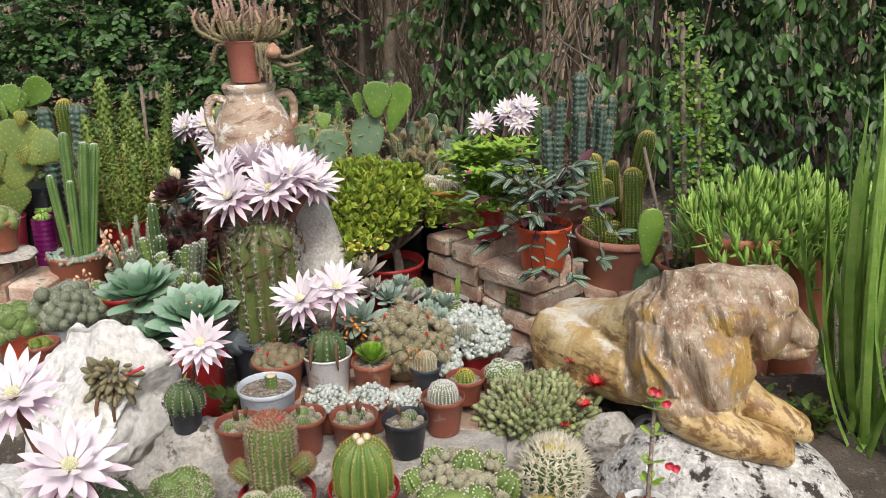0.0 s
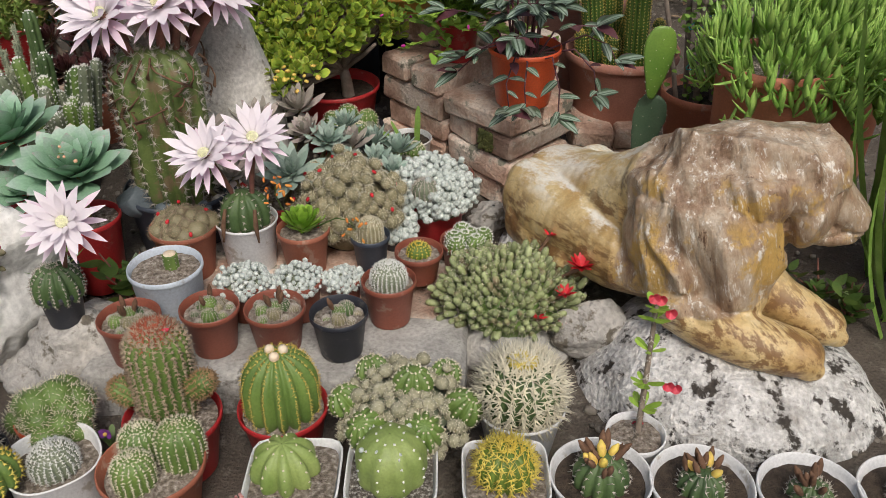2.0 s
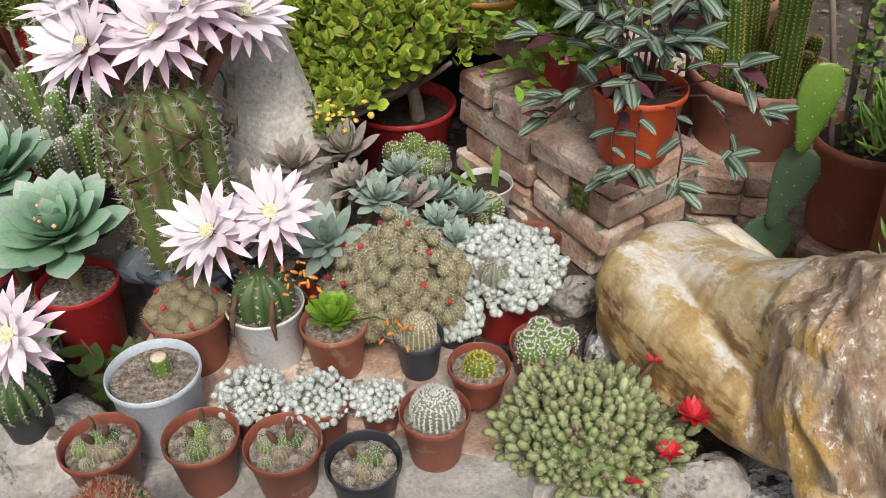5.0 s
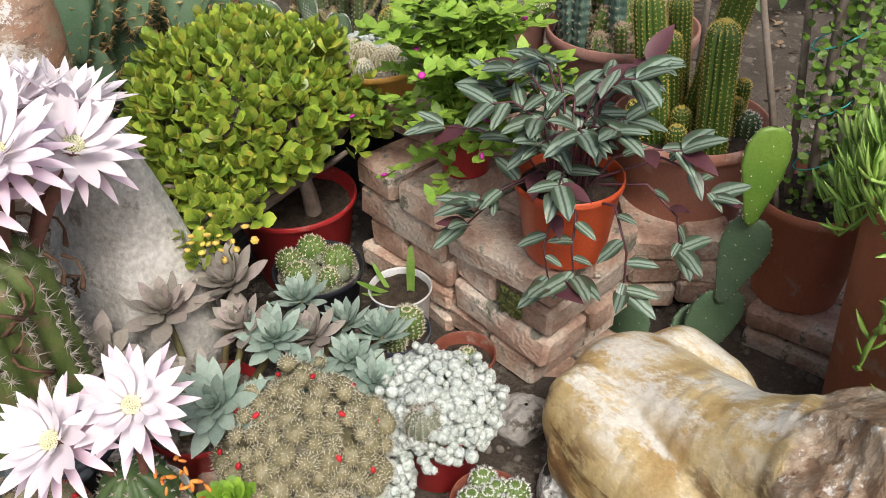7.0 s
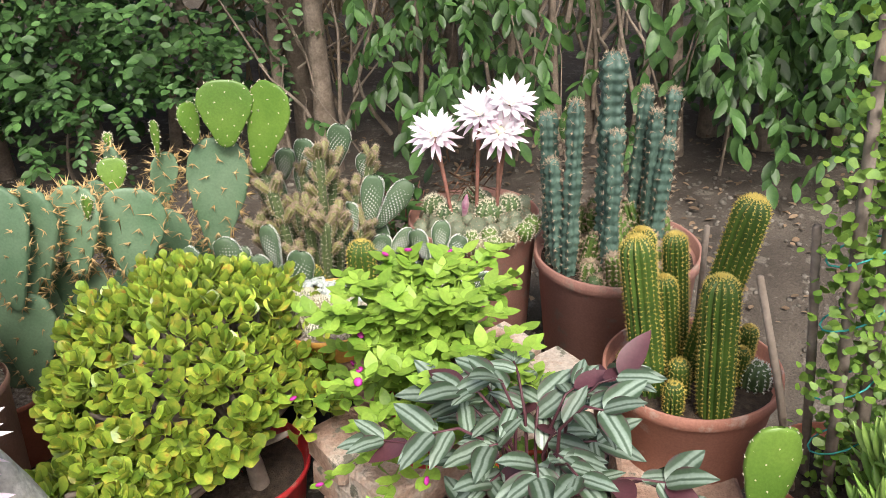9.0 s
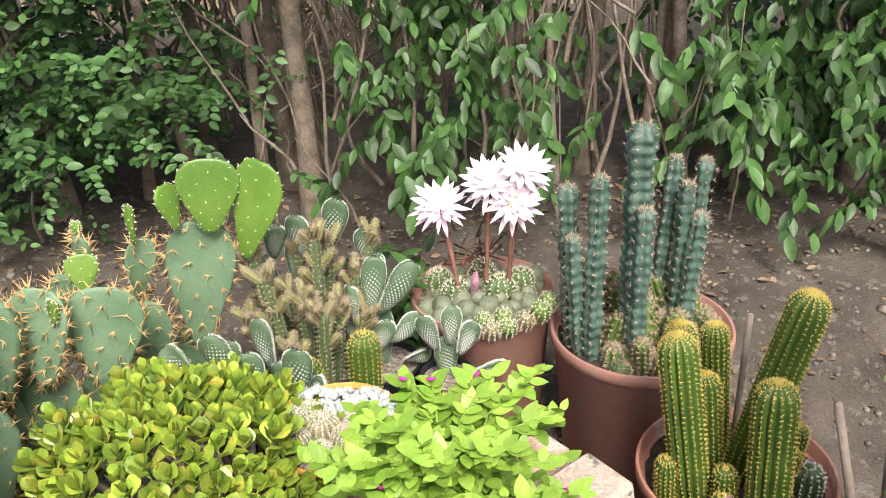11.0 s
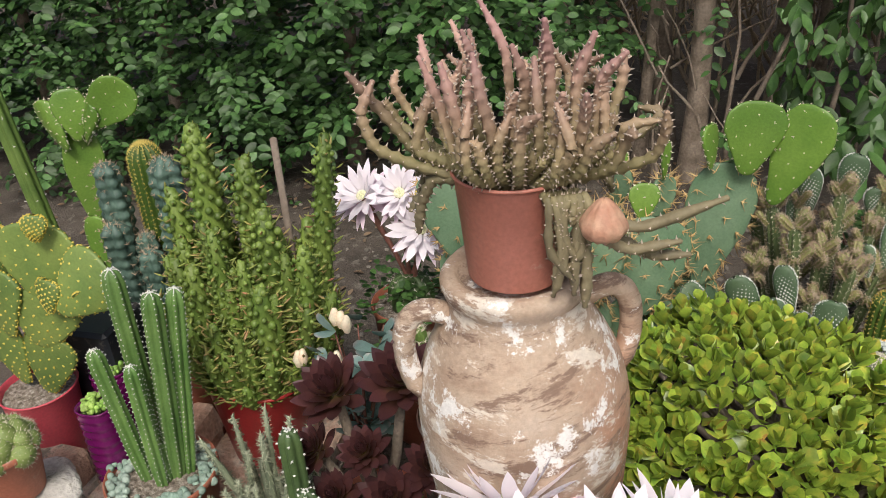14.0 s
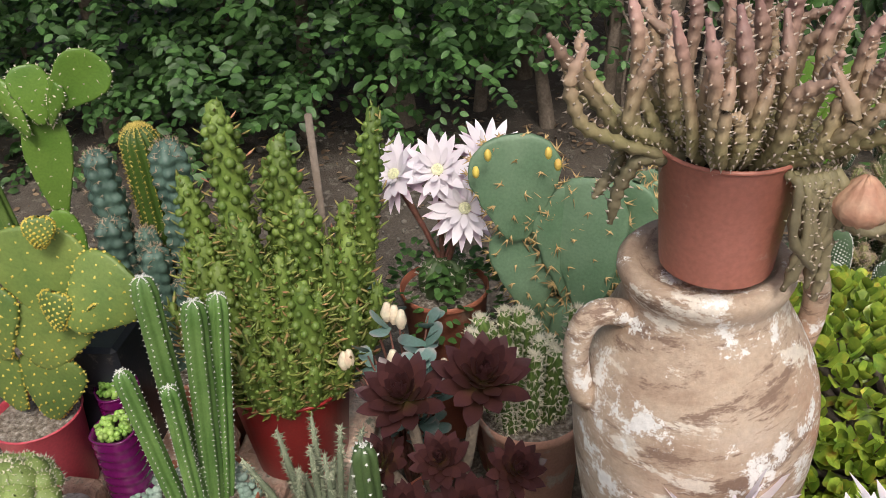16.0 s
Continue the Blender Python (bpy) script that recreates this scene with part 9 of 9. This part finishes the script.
for c in ((0.0, -0.03, 0.465), (0.012, -0.035, 0.46), (0.0, -0.07, 0.405), (-0.08, -0.05, 0.385), (-0.09, -0.05, 0.38), (0.08, -0.05, 0.375), (-0.03, -0.09, 0.36), (-0.012, -0.03, 0.47)):
    part("bud", tube(Geo(), [c, (c[0], c[1], c[2] + 0.015), (c[0] + 0.002, c[1], c[2] + 0.034)], [0.006, 0.011, 0.005], 8), CREAM, t)
t, z = potted("potted_cactus", (-0.980, 3.330, gz(-1.0, 3.41)), 0.088, 0.36, TERRA, "terracotta pot of clover and an open white-flowered cactus", turn=0)
cactus(t, 0.05, 0.09, 10, 0.25, G_DARK, SP_GREY, (0, 0, z - 0.01), 7, 6, 0.010, 0.0005, 1.2)
for b, e, u in (((0, 0, z + 0.06), (-0.105, -0.02, 0.59), (-0.2, -0.6, 0.75)), ((0, 0, z + 0.06), (-0.025, -0.02, 0.60), (0, -0.65, 0.7)), ((0.01, 0, z + 0.06), (0.025, -0.05, 0.54), (0.1, -0.75, 0.5)), ((0, 0, z + 0.06), (0.065, 0.02, 0.61), (0.3, -0.4, 0.8))):
    bloom(t, b, np.array(e) + [0.03, 0, 0.02], 0.88, u)
CL = Geo().add(*blade(0.018, 0.018, 0.001, 4, 0.5, 0, 0.1, 0.3)).mesh("leaf", L_HEDGE2)
n = 240
a = RNG.uniform(0, 6.28, n)
q = 0.12 * np.sqrt(RNG.random(n))
P = np.stack([q * np.cos(a), q * np.sin(a), z + 0.03 + 0.05 * RNG.random(n) - 0.10 * np.clip(q - 0.085, 0, 1) / 0.035], -1)
pieces("leaf", CL, t, mats4(P, turns(np.stack([np.cos(a * 3), np.sin(a * 3), 0.3 + 0.2 * RNG.normal(size=n)], -1)), RNG.uniform(0.7, 1.2, n)))
t, z = potted("potted_cactus", (-0.797, 3.070, 0.105), 0.094, 0.295, CLAY, "pale clay pot with a bushy green cactus", turn=0, lip=0.02)
for k in range(30):
    a, q = k * 2.4, 0.065 * math.sqrt((k + 0.5) / 30)
    cactus(t, RNG.uniform(0.010, 0.015), RNG.uniform(0.07, 0.21), 8, 0.2, G_MID, SP_PALE, (q * math.cos(a) - 0.01, q * math.sin(a) + 0.01, z - 0.01), 9, 7, 0.012, 0.0006, 1.4, lean=(150 * q * math.cos(a), -150 * q * math.sin(a)))
weed("grass_tuft", (-0.790, 2.850, 0.105), 0.06, 0.20, 30, Geo().add(*blade(0.13, 0.007, 0.001, 5, 2, -0.2, 0.2, 0.8)).mesh("leaf", L_SEN), "small tuft of bright green grass", "grass", (0.5, 1.2), 1.2, 3)

# left of the echeverias
t, z = potted("potted_cactus", (-1.165, 2.40, 0.09), 0.075, 0.22, BLUEW, "grey-green clustered cactus in a bluish white pot", turn=0)
core(t, 0.095, 0.08, (0, 0, z), G_GREY)
heads(t, 60, 0.105, 0.10, (0, 0, z - 0.005), 0.02, G_GREY, SP_WHITE, per=40, slen=0.006, zlo=-0.1)
t, z = potted("potted_cactus", (-1.275, 2.33, 0.09), 0.07, 0.20, ORANGEP, "spiny green cluster in an orange pot", turn=0)
heads(t, 40, 0.085, 0.075, (0, 0, z - 0.005), 0.022, G_MID, SP_PALE, per=50, slen=0.007)
t, z = potted("potted_cactus", (-1.15, 2.22, 0.20), 0.05, 0.08, BROWNP, "little brown pot of tiny cacti", turn=0)
heads(t, 8, 0.035, 0.02, (0, 0, z), 0.014, G_YEL, SP_YEL, per=40, slen=0.005)
rock("rock", (-1.2, 2.32, 0.05), (0.22, 0.18, 0.13), 91, STONE, "rough grey rock under the pots", rough=0.14)
t, z = potted("potted_succulent", (-1.05, 2.52, 0.06), 0.07, 0.15, BLACKP, "orange-flowered succulent with yellow tips", "potted plant", turn=0)
heads(t, 30, 0.09, 0.06, (0, 0, z), 0.02, G_GREY, SP_PALE, per=24, slen=0.005)
spray(t, [(-0.05, 0, z), (-0.08, -0.03, z + 0.08), (-0.09, -0.04, z + 0.14), (-0.085, -0.05, z + 0.17)], 24, PB, 1.1)
t, z = potted("potted_succulent", (-0.92, 2.64, 0.06), 0.08, 0.16, BLACKP, "grey-green finger-stemmed succulents in dark pots", "potted plant", turn=0)
for k in range(18):
    a, q = k * 2.4, 0.08 * math.sqrt((k + 0.5) / 18)
    cactus(t, RNG.uniform(0.014, 0.02), RNG.uniform(0.10, 0.26), 7, 0.15, (G_GREY, G_MID)[k % 2], SP_WHITE, (q * math.cos(a), q * math.sin(a), z - 0.01), 14, 6, 0.006, 0.0006, 1.3, lean=(160 * q * math.cos(a), -160 * q * math.sin(a)))
t, z = potted("potted_succulent", (-1.10, 2.66, 0.06), 0.07, 0.20, REDP, "spiky grey-green agave in a red pot", "potted plant", turn=0)
AG = Geo().add(*blade(0.12, 0.018, 0.006, 5, 1.6, 0.1, 0.3, 0.7)).mesh("leaf", L_PACH)
rosette(part("heart", Geo().add(ball(8, 6)[0] * 0.012 + np.array([0, 0, z]), ball(8, 6)[1]), L_PACH, t), (0, 0, z), 0.12, 30, AG, 0.12, open1=15)

# finger plant on the white rock
t = thing("finger_cactus", (-0.845, 1.99, 0.275), "clump of brownish finger-like cactus stems hanging over the rock", "cactus", turn=0)
n = 56
d = unit(n, -0.6, 1.0)
d[:, 1] = -np.abs(d[:, 1]) * 0.8
c = d * np.array([0.055, 0.04, 0.06]) * RNG.uniform(0.5, 1, (n, 1))
fg = Geo()
tube(fg, [(0, 0, 0), (0, 0.008, 0), (0, 0.02, 0), (0, 0.032, 0), (0, 0.037, 0)], [0.005, 0.0075, 0.008, 0.006, 0.002], 9)
part("stems", scatter(Geo(), np.concatenate(fg.v), fg.f, c, turns(d + np.array([0, -0.2, -0.25]) + 0.25 * RNG.normal(size=d.shape)), RNG.uniform(0.7, 1.25, n)), G_TAN, t, kind="stuff")
for x in (-0.03, 0.015):
    part("root", tube(Geo(), [(x, -0.02, -0.02), (x, -0.05, -0.06), (x + 0.004, -0.06, -0.10)], [0.006, 0.005, 0.003], 6), DRYFL, t)
part("bud", tube(Geo(), [(0.04, -0.02, 0.02), (0.07, -0.03, 0.035), (0.10, -0.03, 0.05)], [0.003, 0.004, 0.005], 7), CORAL, t)
